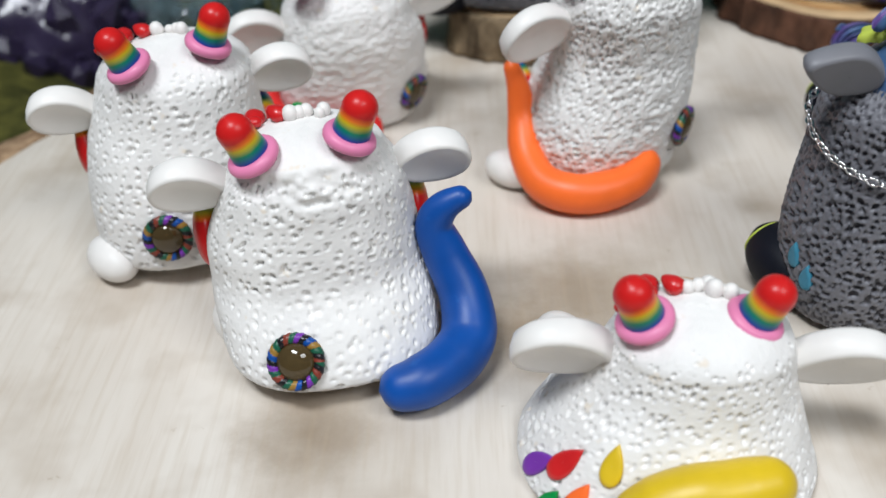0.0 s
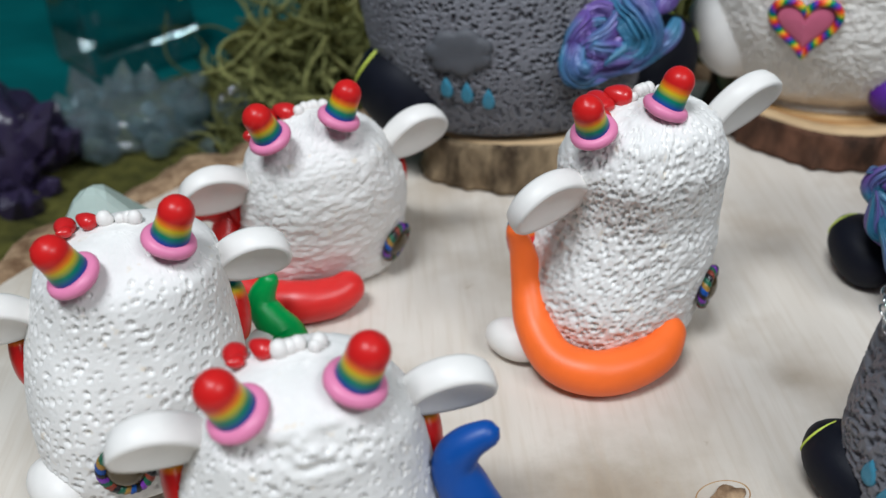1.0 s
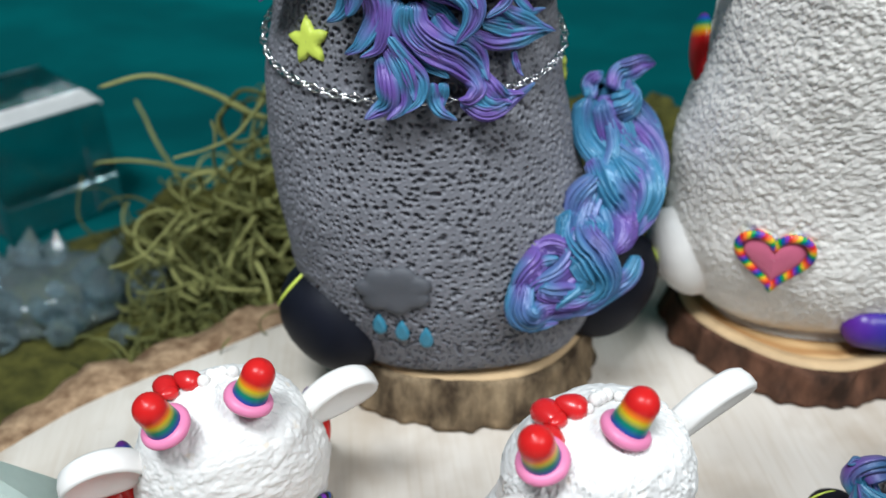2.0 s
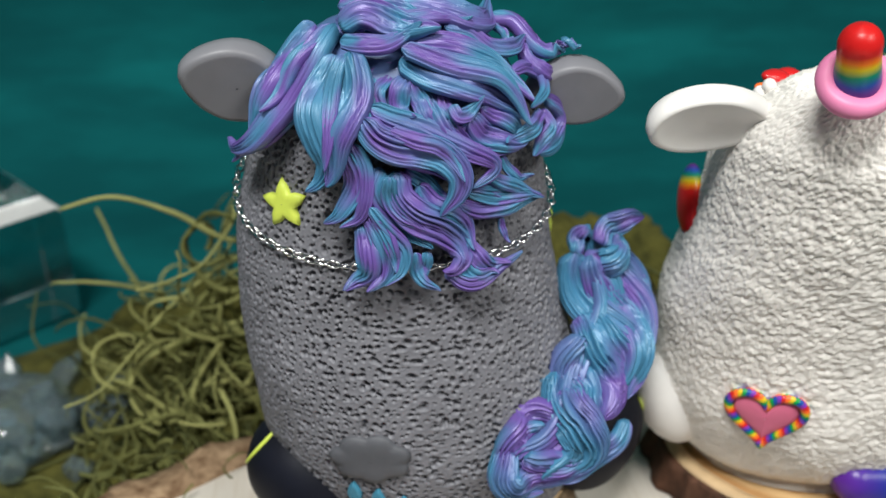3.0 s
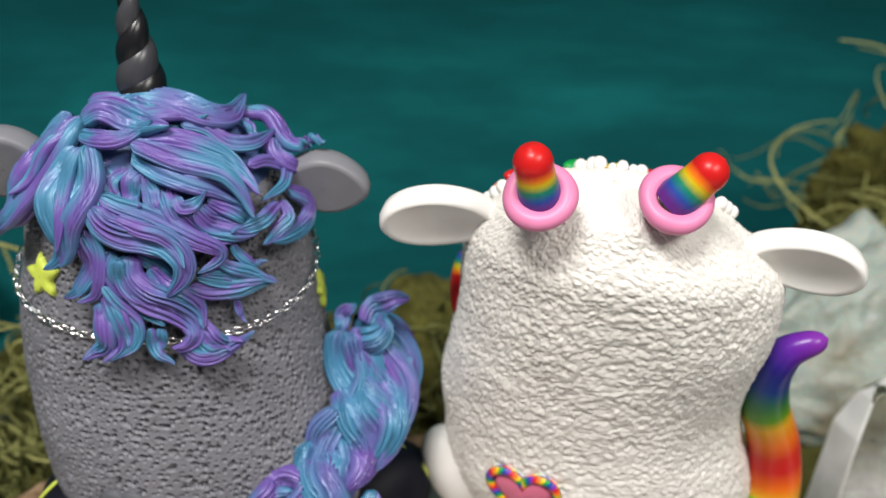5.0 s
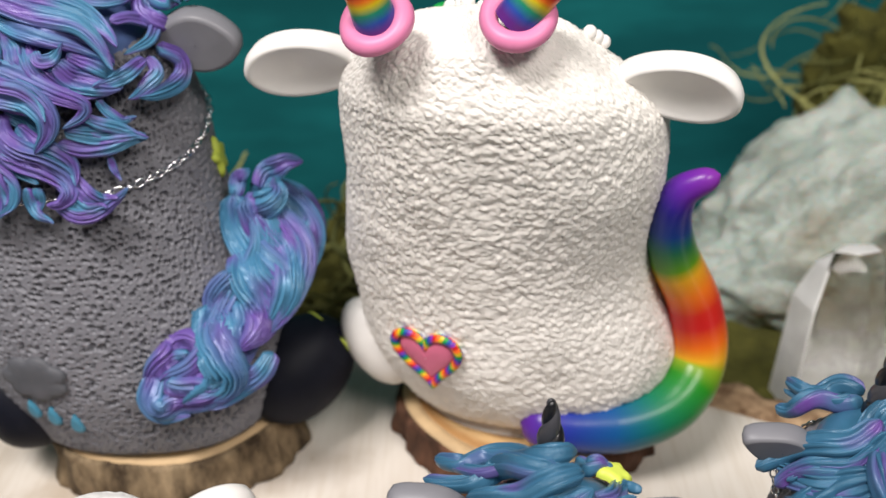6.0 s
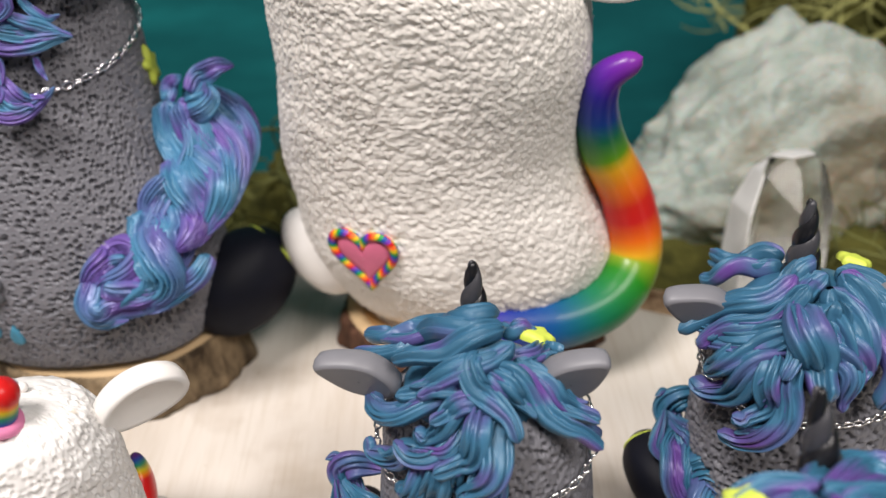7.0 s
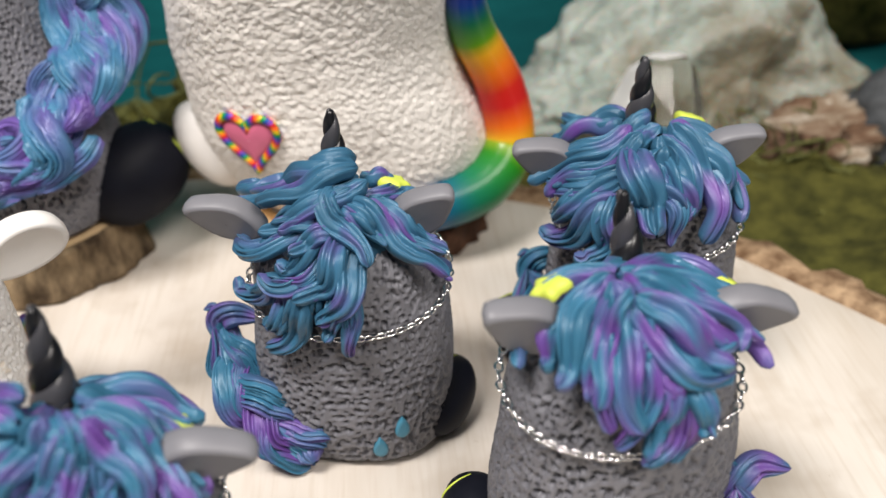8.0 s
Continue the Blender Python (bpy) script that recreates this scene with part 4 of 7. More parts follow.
def white_figure(x, y, yaw, rows, turn, w, h, depth, tail, tail_mat, label, seed, cameo=None, lean=0.001, head=0.86, res=(235, 185), skin=None, feet=(), ears=(0.79, 0.79), size=None, tilt=(0, 0), tail_size=1.0, ear_size=1.0, bow=0.95, sole=0.8, collars=(), wing=(163, 0.50)):
    k = size or w / 0.040
    form = Form(outline_keys(h, rows, depth / w, turn, lean, sole=sole))
    slant, seat = form.at(h * 0.9)[2:4]
    root = thing("horned_figurine", pose(x, y, 0.0, 0, 0, yaw), label, "clay figurine", "small white figurines")
    bpy.context.view_layer.update()
    v, f = form.mesh(*res, skin or pores(0.00180, 0.00043, 0.00075, seed, 0.00009, 0.0004, long=1.6, bare=h * 0.86))
    link_mesh("body", v, f, M["white"], root, "white clay body pressed all over with small pores")
    for s in (-1, 1):
        p = Vector(inside(root, collars)[0 if s < 0 else 1]) + Vector((0, 0.0016, 0.0018))
        d = Vector((s * 0.40, -0.14, 1.0)).normalized()
        torus("horn_collar", 0.0034 * k, 0.00115 * k, aim(p + d * 0.0005, d), M["pink"], root, "pink clay ring")
        capsule_horn("horn", 0.0032 * k, 0.0096 * k, aim(p - d * 0.0004, d), root)
        z = h * ears[0 if s < 0 else 1]
        e = form.at(z)
        m = pose(e[2] + s * (e[0] - 0.0022 * k), e[3] - 0.001, z) @ mirrored(s)
        ear("ear", 0.0140 * k * ear_size, 0.0126 * k * ear_size, 0.0052 * k, m @ pose(0, 0, 0, 27, -14 - tilt[0 if s < 0 else 1], 0), M["white_smooth"], root, label="smooth spoon-shaped ear")
        if not wing:
            continue
        q, _ = form.point(17 if s > 0 else wing[0], h * wing[1])
        blob("wing", (0.0026 * k, 0.0056 * k, 0.0066 * k), pose(q.x + s * 0.0006, q.y - 0.001, q.z, -28, 0, 0), M["wing"], root, "rainbow-edged red wing")
    for fx, fy, turn in inside_feet(root, feet, w, depth):
        blob("foot", (0.0072 * k, 0.0047 * k, 0.0045 * k), pose(fx, fy, 0.0045 * k, 0, 0, turn), M["white_smooth"], root, "smooth white foot")
    rng = random.Random(seed)
    for i in range(5):
        bx, by = slant + (i - 2) * 0.0015 * k + 0.0006 + rng.uniform(-0.0006, 0.0006), seat + depth * (0.10 - 0.012 * abs(i - 2)) + rng.uniform(-0.0009, 0.0009)
        r = k * rng.uniform(0.0008, 0.0015)
        blob("bead", (r, r, r * 1.1), pose(bx, by, form.top_at(bx, by) + r * 0.7), M["white_smooth"], root, "small white bead", seg=14)
    for u, v2, big, spin in ((-0.300, 0.03, bow, 15), (-0.120, 0.11, 0.85 * bow, -40), (-0.215, 0.14, bow, 80), (-0.215, 0.08, 0.6 * bow, 30)):
        bx, by = w * u * head / 0.86 + slant, seat + depth * v2
        blob("petal", (0.0025 * k * big, 0.0019 * k * big, 0.0016 * k * big), pose(bx, by, form.top_at(bx, by) + 0.0015 * k, 10, 15, spin), M["red"], root, "glossy red petal", seg=16, taper=0.35)
    if tail:
        tube("tail", inside(root, tail), [q * k * tail_size for q in (0.0038, 0.0051, 0.0055, 0.0054, 0.0049, 0.0043, 0.0034, 0.0019)], tail_mat, root, count=80, sides=24, seed=seed)
    if cameo:
        p, nrm = form.point(*cameo)
        pin = new("pendant")
        pin.parent = root
        pin.matrix_local = aim(p + nrm * 0.0002, nrm)
        tagged(pin, "round brown glass cabochon in a twisted rainbow ring")
        ringpts = [(0.0040 * k * math.cos(q), 0.0040 * k * math.sin(q), 0.0004) for q in (2 * math.pi * i / 16 for i in range(16))]
        rope("twisted_ring", ringpts, 0.0010 * k, DARK_ROPE, pin, stripes=26, slant=2.2)
        blob("cabochon", (0.0034 * k, 0.0034 * k, 0.0021 * k), pose(0, 0, 0.0002), M["cabochon"], pin, "glossy brown glass dome")
    return root, form


def inside_feet(root, feet, w, depth):
    """The two feet: given places of the table, else beside the body."""
    given = [(p[0], p[1]) for p in inside(root, [(fx, fy, 0) for fx, fy in feet])]
    out = []
    for s in (-1, 1):
        side = [p for p in given if p[0] * s > 0]
        fx, fy = side[0] if side else (s * w * 0.50, depth * 0.25)
        out.append((fx, fy, 62 * s))
    return out


white_figure(-0.0070, 0.1480, 10, ((5, -21.4, 16.6, 3), (12, -22.8, 16.6, -1.5), (18, -22.9, 16, -6), (24, -22.4, 15.4, -7), (30, -19.8, 14.2, -7), (34.5, -18.0, 13.2, -6.8), (39, -15.2, 10.8, -6.5)), 0, 0.0405, 0.0440, 0.0315, ((0.4, 129, 4.8), (7.2, 130.2, 5.4), (13.0, 135.4, 5.5), (15.9, 141, 7), (15.2, 146.5, 11.8), (12.2, 150, 18), (10.4, 151, 23.6), (12.4, 151, 27.7), (17.2, 151, 30.4)), M["blue"],
             "white pored clay figurine with rainbow horns and curling blue tail", 11, (-106, 0.0098), sole=0.66, skin=pores(0.00180, 0.00043, 0.00075, 11, 0.00009, 0.0004, long=1.6, bare=0.0370, fold=brow(0.0368)), feet=((-27, 149),), ears=(0.77, 0.77), tail_size=0.92, collars=((-17.5, 144, 39.8), (-2.3, 147, 41.2)))
white_figure(-0.0420, 0.1900, 14, ((4.7, -22.0, 16, 5.5), (12, -22.4, 16.2, 5), (19, -22, 16, 3.5), (26, -20.6, 15.8, 2), (31.6, -18.8, 15.4, 1), (38, -16.2, 15, 1)), 5, 0.0400, 0.0455, 0.036, ((-26, 190, 5), (-21, 198, 4.5), (-20, 205, 6), (-23.5, 208, 9.5), (-25, 210, 13), (-22, 211, 18.5)), M["green"],
             "white pored clay figurine with rainbow horns and green tail", 23, (-100, 0.0125), feet=((-58, 171),), tail_size=0.8, ears=(0.71, 0.77), collars=((-46, 175, 42.5), (-32.6, 182, 43.4)))
white_figure(-0.0150, 0.2420, 20, ((2, -17.8, 17.6), (10, -19, 19.5, 1), (18, -18.6, 19.9, 2.5), (25, -17.5, 18.6, 4.5), (31, -16, 15.5, 6)), -12, 0.0395, 0.0412, 0.033, ((-5.5, 224, 7), (-11, 220.5, 4.8), (-19, 219, 4.8), (-27, 221.5, 5), (-33, 226.5, 7.6), (-34.8, 231, 12), (-34.5, 235, 17.2), (-37.5, 235.5, 19.4), (-42, 234, 19.2)), M["tail_red"],
             "round white clay figurine with rainbow horns and red tail", 37, (-48, 0.009), skin=crumbs(0.0017, 0.00036, 37), res=(225, 180), ears=(0.67, 0.70), ear_size=1.15, tilt=(0, 14), tail_size=0.88, bow=1.3, collars=((-19.6, 222.5, 40.0), (-6.4, 227.3, 41.0)))
white_figure(0.0480, 0.2125, 24, ((3, -20, 17), (11, -21.2, 18.4), (18, -19.4, 18.9), (25, -15.6, 19), (31, -13.2, 18.7), (36, -13.1, 18.2, 1), (42, -13.8, 17.3, 2.5), (47.5, -11.6, 14.8, 3.5)), -38, 0.0375, 0.0530, 0.035, ((57.5, 200, 8.7), (53.5, 194, 5.8), (47, 190.5, 4.8), (39.5, 189.5, 4.8), (32.8, 193, 5.8), (29.4, 199.5, 9.6), (28.8, 205, 15.6), (28.0, 207, 22.4), (26.0, 207, 29.2)), M["orange"],
             "tall white clay figurine with rainbow horns and orange tail", 41, (-53, 0.013), skin=pores(0.00140, 0.00046, 0.00070, 41, 0.00028, long=1.5, bare=0.049), feet=((26, 202),), ears=(0.73, 0.81), tilt=(-12, 16), ear_size=1.30, tail_size=0.88, bow=1.4, wing=(146, 0.36), collars=((40.3, 199, 49.2), (53.2, 202, 51.2)))
yellow, yform = white_figure(0.0500, 0.1225, -3, ((1, -26.5, 20.5, 4), (6, -23.6, 19.4, 3), (11, -19.4, 17.8, 2), (16, -15.2, 16.4, 0.5), (21.5, -12.2, 15.4)), -13, 0.0440, 0.0285, 0.038, None, M["yellow"], "squat white clay figurine with coloured drops and yellow tail", 53, None, head=0.73, ears=(0.68, 0.62), wing=None, ear_size=1.18, feet=((33, 141), (68, 141)), size=1.0, skin=pores(0.00180, 0.00043, 0.00080, 53, 0.00009, 0.0004, long=1.5, bare=0.022), collars=((42.3, 117, 25.6), (58.2, 118, 24.3)))
tube("tail", inside(yellow, ((37.6, 100.5, 4.2), (40.7, 100, 7.4), (46, 100.2, 9.8), (53, 100.6, 10.8), (62, 102.4, 11.4))), [0.0034, 0.0046, 0.0048, 0.0046, 0.0036], M["yellow"], yellow, seed=9)
for x, z, r, c, spin in ((26.4, 4.6, 0.0036, "purple", -35), (30.4, 7.4, 0.0038, "red", -25), (37.2, 10.0, 0.0034, "yellow", 0), (32.0, 4.2, 0.0034, "orange", -15), (27.8, 2.0, 0.0028, "green", -20)):
    x = inside(yellow, ((x, 111, z),))[0][0]
    z /= 1000
    p, nrm = yform.point(yform.facing(x, z), z)
    plate("drop", drop_outline(r), 0.0006, 0.3, aim(p, nrm, spin), M[c], yellow, c + " clay drop")


# ---- the large white figure ----
def large_white():
    h, base = 0.1060, 0.0102
    rows = ((2.0, -20.8, 35.4, -2.5), (6.8, -25.6, 39.2, -1.2), (15.8, -30.0, 41), (23.8, -33.2, 40.6), (31.8, -34.4, 38.2), (39.8, -34.8, 35.2), (47.8, -35.0, 33.4), (54.8, -34.6, 33.3), (61.8, -33.8, 34.0), (68.8, -32.6, 34.8),
            (77, -31.8, 34.6), (85, -31.2, 33.2), (91, -29.8, 28.8, 1.5), (96.5, -27, 22.5, 3.5), (101.5, -22.5, 16, 6))
    form = Form(outline_keys(h, rows, 0.70, 0, 0.018, ((0.45, 0.80), (0.80, 0.50), (0.95, 0.24), (1.0, 0.0)), 0.93))
    root = thing("horned_figurine", pose(0.1245, 0.2965, base, 0, 0, -9), "large ivory clay figurine with rainbow horns and rainbow tail", "clay figurine")
    bpy.context.view_layer.update()
    v, f = form.mesh(520, 430, crumbs(0.00112, 0.00046, 71, flat=(0.95, 1.08)))
    link_mesh("body", v, f, M["white_big"], root, "ivory clay body with a rough stippled surface")
    for s in (-1, 1):
        foot, tip = (Vector(p) for p in inside(root, ((101.3, 260, 118.2), (98.3, 257.5, 128.6)) if s < 0 else ((125.4, 259.5, 118.3), (132.4, 258.5, 126.6))))
        d = (tip - foot).normalized()
        torus("horn_collar", 0.0050, 0.0018, aim(foot + d * 0.0002, Vector((s * 0.10 - 0.04, -0.62, 0.78))), M["pink"], root, "pink clay ring")
        capsule_horn("horn", 0.0038, (tip - foot).length + 0.0015, aim(foot - d * 0.0012, d), root)
        z = 0.0955 if s < 0 else 0.0930
        e = form.at(z)
        m = pose(e[2] + s * (e[0] - 0.0035), e[3] - 0.002, z) @ mirrored(s)
        ear("ear", 0.0240, 0.0160, 0.0058, m @ pose(0, 0, 0, 25, 0 if s < 0 else 4, 0), M["white_smooth"], root, label="smooth spoon-shaped ear")
        q, _ = form.point(34 if s > 0 else 176, 0.070)
        blob("wing", (0.0026, 0.0062, 0.0078), pose(q.x, q.y + 0.004, q.z, -22, 0, 0), M["wing"], root, "rainbow-edged red wing")
    blob("foot", (0.0128, 0.0074, 0.0074), pose(-0.0308, -0.0090, 0.0190, 0, 62, 0), M["white_smooth"], root, "smooth white foot")
    blob("foot", (0.0130, 0.0085, 0.0085), pose(0.0420, -0.0020, 0.0130, 0, 110, 0), M["white_smooth"], root, "smooth white foot")
    rng = random.Random(5)
    for i in range(7):
        bx, by = -0.0030 + (i - 3) * 0.0021 + rng.uniform(-0.0005, 0.0005), -0.0135 + 0.0004 * abs(i - 3) + rng.uniform(-0.0006, 0.0006)
        r = rng.uniform(0.0008, 0.0016)
        blob("bead", (r, r, r), pose(bx, by, form.top_at(bx, by) + r * 0.7), M["white_smooth"], root, "small white bead", seg=14)
    for s in (-1, 1):
        for i in range(3):
            bx, by = -0.0030 + s * (0.0215 + 0.0013 * i), -0.0185 + 0.0006 * i
            blob("bead", (0.0014, 0.0012, 0.0015), pose(bx, by, form.top_at(bx, by) + 0.0011), M["white_smooth"], root, "small white bead", seg=14)
    for bx, by, c, big in ((-0.0215, -0.0120, "red", 1.0), (-0.0180, -0.0090, "red", 1.0), (-0.0245, -0.0150, "orange", 0.6), (-0.0100, -0.0105, "green", 0.9), (-0.0020, -0.0095, "yellow", 0.8), (0.0050, -0.0105, "red", 0.7)):
        blob("petal", (0.0036 * big, 0.0024 * big, 0.0017 * big), pose(bx, by, form.top_at(bx, by) + 0.0014 * big, 10, 15, 30), M[c], root, "glossy " + c + " petal", seg=18, taper=0.3)
    spot = inside(root, ((106.2, 271.5, 39.4),))[0]
    p, nrm = form.point(form.facing(spot[0], spot[2]), spot[2])
    patch = new("heart_patch")
    patch.parent = root
    patch.matrix_local = aim(p - nrm * 0.0001, nrm, 3)
    tagged(patch, "pink heart with a twisted rainbow rope edge")
    plate("heart", heart_outline(0.0070), 0.0012, 0.22, Matrix.Identity(4), M["heart_pink"], patch, dome=0.0004)
    rope("rope_edge", [(x, y, 0.0007) for x, y in heart_outline(0.0079, 40)], 0.00102, ROPE, patch, stripes=66, slant=2.6)
    tail = inside(root, ((126.6, 272.1, 19.5), (139.0, 272.2, 18.0), (151.5, 273.0, 18.0), (163.0, 276.5, 21.5), (169.1, 283.0, 29.3), (166.8, 283.0, 44.1), (160.2, 279.0, 59.5), (157.8, 275.0, 70.3), (159.1, 272.0, 78.1), (165.9, 270.0, 82.8)))
    tube("tail", tail, [0.0050, 0.0060, 0.0066, 0.0066, 0.0066, 0.0064, 0.0060, 0.0056, 0.0050, 0.0040, 0.0022], M["rainbow_tail"], root, "glossy rainbow-banded tail", count=130, sides=28, seed=3, lumpy=0.02)
    return root


large_white()


# ---- the grey unicorn figures ----
def braid(points, r, material, parent, seed, turns, centre):
    """A loosely plaited bundle of combed strands, thick in the middle, with loose ends at the tip."""
    n = 40
    path = spline(points, n)
    s = np.linspace(0, 1, n)
    up = np.tile((0.25, -0.9, 0.35), (n, 1))
    _, side, nrm = frames_along(path, up)
    env = r * np.clip(0.66 + 0.46 * np.sin(np.pi * np.clip(s * 0.88 + 0.10, 0, 1)), 0, 1.2) * np.clip(1.25 - 0.75 * np.clip(s - 0.6, 0, 1) / 0.4, 0.3, 1)
    env = env * (1 + 0.10 * np.sin(2 * np.pi * 4.2 * s + seed))
    rng = random.Random(int(seed * 10))
    centre = tuple(path.mean(0) + np.array((-0.012, 0.060, -0.020)))
    lock("tail_core", path[::2].tolist(), r * 0.62, r * 0.48, centre, material, parent, seed + 40, 6, 0.0, "combed blue and violet tail strand", 50, 0.4)
    for i in range(3):
        a = 2 * np.pi * (i / 3 + turns * 0.60 * s)
        q = path + (np.cos(a) * 0.50 * env)[:, None] * side + ((0.30 * np.sin(2 * a) + 0.16) * env)[:, None] * nrm
        lock("tail_strand", q[::2].tolist(), r * rng.uniform(0.56, 0.66), r * 0.50, centre, material, parent, seed + i * 1.7, 9, 0.0, "combed blue and violet tail strand", 54, 0.3, turn=rng.uniform(-0.4, 0.4))
    for i in range(7):
        a = 2 * np.pi * ((i % 3) / 3 + 0.05 + turns * 0.60 * s)
        off = 0.34 * np.cos(i * 2.1) + 0.12 * np.sin(11 * s + i)
        q = path + ((np.cos(a) * 0.55 + off) * env)[:, None] * side + ((0.30 * np.sin(2 * a) + 0.34 - 0.3 * abs(off)) * env)[:, None] * nrm
        lock("tail_strand", q[::2].tolist(), r * rng.uniform(0.16, 0.26), r * 0.24, centre, material, parent, seed + 21 + i * 1.3, 4, 0.0, "combed blue and violet tail strand", 40, 0.35)
    end, back = path[-1], path[-6]
    for dx, dz, k in ((1.25, 0.55, 0.50), (-0.35, 0.9, 0.30)):
        q = [tuple(back), tuple(end), tuple(end + np.array((dx * 0.6, -0.05, dz)) * r * 0.7), tuple(end + np.array((dx * 1.7, -0.1, dz * 0.9)) * r * 0.7)]
        lock("tail_strand", q, r * k, r * k * 0.7, centre, material, parent, seed + 9 + dx, 4, 0.0, "combed blue and violet tail strand", 24, 0.3)


def boot(m, size, parent):
    """A black rounded foot with a lime band near its toe."""
    f = blob("foot", size, m, M["black"], parent, "rounded matt black foot", power=2.15, seg=36, bumpy=0.08)
    torus("band", size[2] * 0.66, size[2] * 0.036, Matrix.Translation((size[0] * 0.74, 0, 0)) @ Matrix.Rotation(math.pi / 2, 4, "Y"), M["lime"], f, "lime clay band", nu=32, nv=8)
    return f


def grey_form(w=0.0385, h=0.0520, depth=0.031):
    rows = ((2.5, -17.4, 17.2), (8, -19, 18.4), (17, -19.4, 19.2), (25, -18.9, 19.3), (33, -17.8, 19), (41, -17, 17.8))
    return Form(outline_keys(h, rows, depth / w, 0, 0.001))


def small_grey(x, y, yaw, seed, mane, label, h, tail, drops=(), horn=(0.0, 0.003, 0.0, 0.1), stars=((0.0090, 0.0050, 0.0006),), ear_up=(-28, -45), feet=(), chain=(0.64, 0.80), ear_shift=(0.0, 0.0, 0.0), res=(235, 185)):
    w, depth = 0.0385, 0.031
    form = grey_form(w, h, depth)
    m = pose(x, y, 0, 0, 0, yaw)
    root = thing("unicorn_figurine", m, label, "clay figurine", "small grey unicorn figurines")
    bpy.context.view_layer.update()
    v, f = form.mesh(*res, pores(0.00142, 0.00051, 0.0012, seed, 0.00008, long=1.5))
    link_mesh("body", v, f, M["grey"], root, "grey clay body pressed all over with dark pores")
    d = Vector((horn[2], horn[3], 1)).normalized()
    twisted_horn("horn", 0.0038, 0.0180, 2.4, aim(Vector((horn[0], horn[1], h - 0.0020 - (horn[4] if len(horn) > 4 else 0))), d), root, "twisted black and grey horn")
    e = form.at(h * 0.88)
    for s in (-1, 1):
        mm = pose(s * (e[0] - 0.0042) + ear_shift[0 if s < 0 else 1], e[3] - 0.0035, h * 0.935 + ear_shift[2]) @ mirrored(s)
        ear("ear", 0.0130, 0.0102, 0.0042, mm @ pose(0, 0, 0, 20, ear_up[0] if s < 0 else ear_up[1], 0), M["grey_smooth"], root, 0.0, 0.30, "smooth pointed grey ear")
    for sx, sy, sz in stars:
        plate("star", star_outline(0.0034, 5, 0.66), 0.0013, 0.3, aim(Vector((sx, sy, h + sz)), (sx * 36, 0.22, 1)), M["lime"], root, "lime clay star")
    for fx, fy, turn in inside_feet(root, feet, w, depth):
        boot(pose(fx, fy, 0.0068, 0, 0, 90 - 0.25 * turn) @ pose(0, 0, 0, 0, -16, 0), (0.0092, 0.0062, 0.0064), root)
    for dg, z in drops:
        p, nrm = form.point(dg, z)
        plate("drop", drop_outline(0.0028), 0.0007, 0.3, aim(p, nrm), M["drop"], root, "blue clay drop")
    centre = (0, 0.0, h * 0.60)
    blob("scalp", (w * 0.34, depth * 0.36, h * 0.13), pose(0, -0.002, h * 0.90), M[mane], root, "mane base under the locks", seg=24)
    braid(inside(root, tail), 0.0062, M["hair_violet"], root, seed, 1.6, centre)
    chain_round(form, m, h * chain[0], h * chain[1], 0.0025, "fine silver chain hanging round a grey figurine", "silver chain necklaces")
    return root


def strand(root, mane, seed, half, *points):
    """One lock of a small figure's mane; a wide one is a pair of ropes that part towards their ends."""
    centre = np.array((0, 0, 0.031))
    if half < 0.0026:
        lock("hair_lock", points, half, half * 0.95, centre, M[mane], root, seed, 4, 0.0012, "combed clay hair lock", 34, 0.45)
        return
    rng = random.Random(int(seed * 100))
    path = spline(points, 9)
    _, side, up = frames_along(path, path - centre)
    along = np.linspace(0, 1, 9)
    for k in (-1, 1):
        spread = k * half * (0.46 + rng.uniform(0.0, 0.55) * along ** 1.5)
        lift = half * (0.30 * (k > 0) + rng.uniform(-0.1, 0.45) * np.sin(np.pi * along))
        q = path + side * spread[:, None] + up * lift[:, None]
        q = q[:1] + (q - q[:1]) * rng.uniform(0.86, 1.04)
        lock("hair_lock", q.tolist(), half * rng.uniform(0.64, 0.76), half * 0.74, centre, M[mane], root, seed + 0.37 * k, 3, 0.0014, "combed clay hair lock", 32, 0.6)


teal_unicorn = small_grey(0.1293, 0.2145, -10, 101, "hair_teal", "grey pored unicorn figurine with teal mane and two blue drops", 0.0525, ((121, 201.5, 4), (115, 203.5, 8), (109, 208, 14), (105, 213.5, 20), (103, 218, 25)), drops=((-72, 0.0065), (-58, 0.0110)), horn=(-0.0012, 0.003, 0.0, 0.06), ear_shift=(-0.0020, -0.0010, -0.0006), feet=((146, 213), (105, 221)))
strand(teal_unicorn, "hair_teal", 10.10, 0.0034, (0.0033, 0.0004, 0.0581), (-0.0024, -0.0018, 0.0592), (-0.0106, 0.0056, 0.0520), (-0.0165, 0.0023, 0.0511), (-0.0229, 0.0055, 0.0481))
strand(teal_unicorn, "hair_teal", 11.41, 0.0033, (0.0054, -0.0046, 0.0599), (0.0009, -0.0077, 0.0587), (-0.0040, -0.0085, 0.0563), (-0.0088, -0.0084, 0.0540), (-0.0118, -0.0085, 0.0521))
strand(teal_unicorn, "hair_teal", 12.72, 0.0022, (-0.0007, -0.0097, 0.0543), (-0.0068, -0.0110, 0.0518), (-0.0120, -0.0116, 0.0489), (-0.0162, -0.0089, 0.0477), (-0.0207, 0.0009, 0.0464))
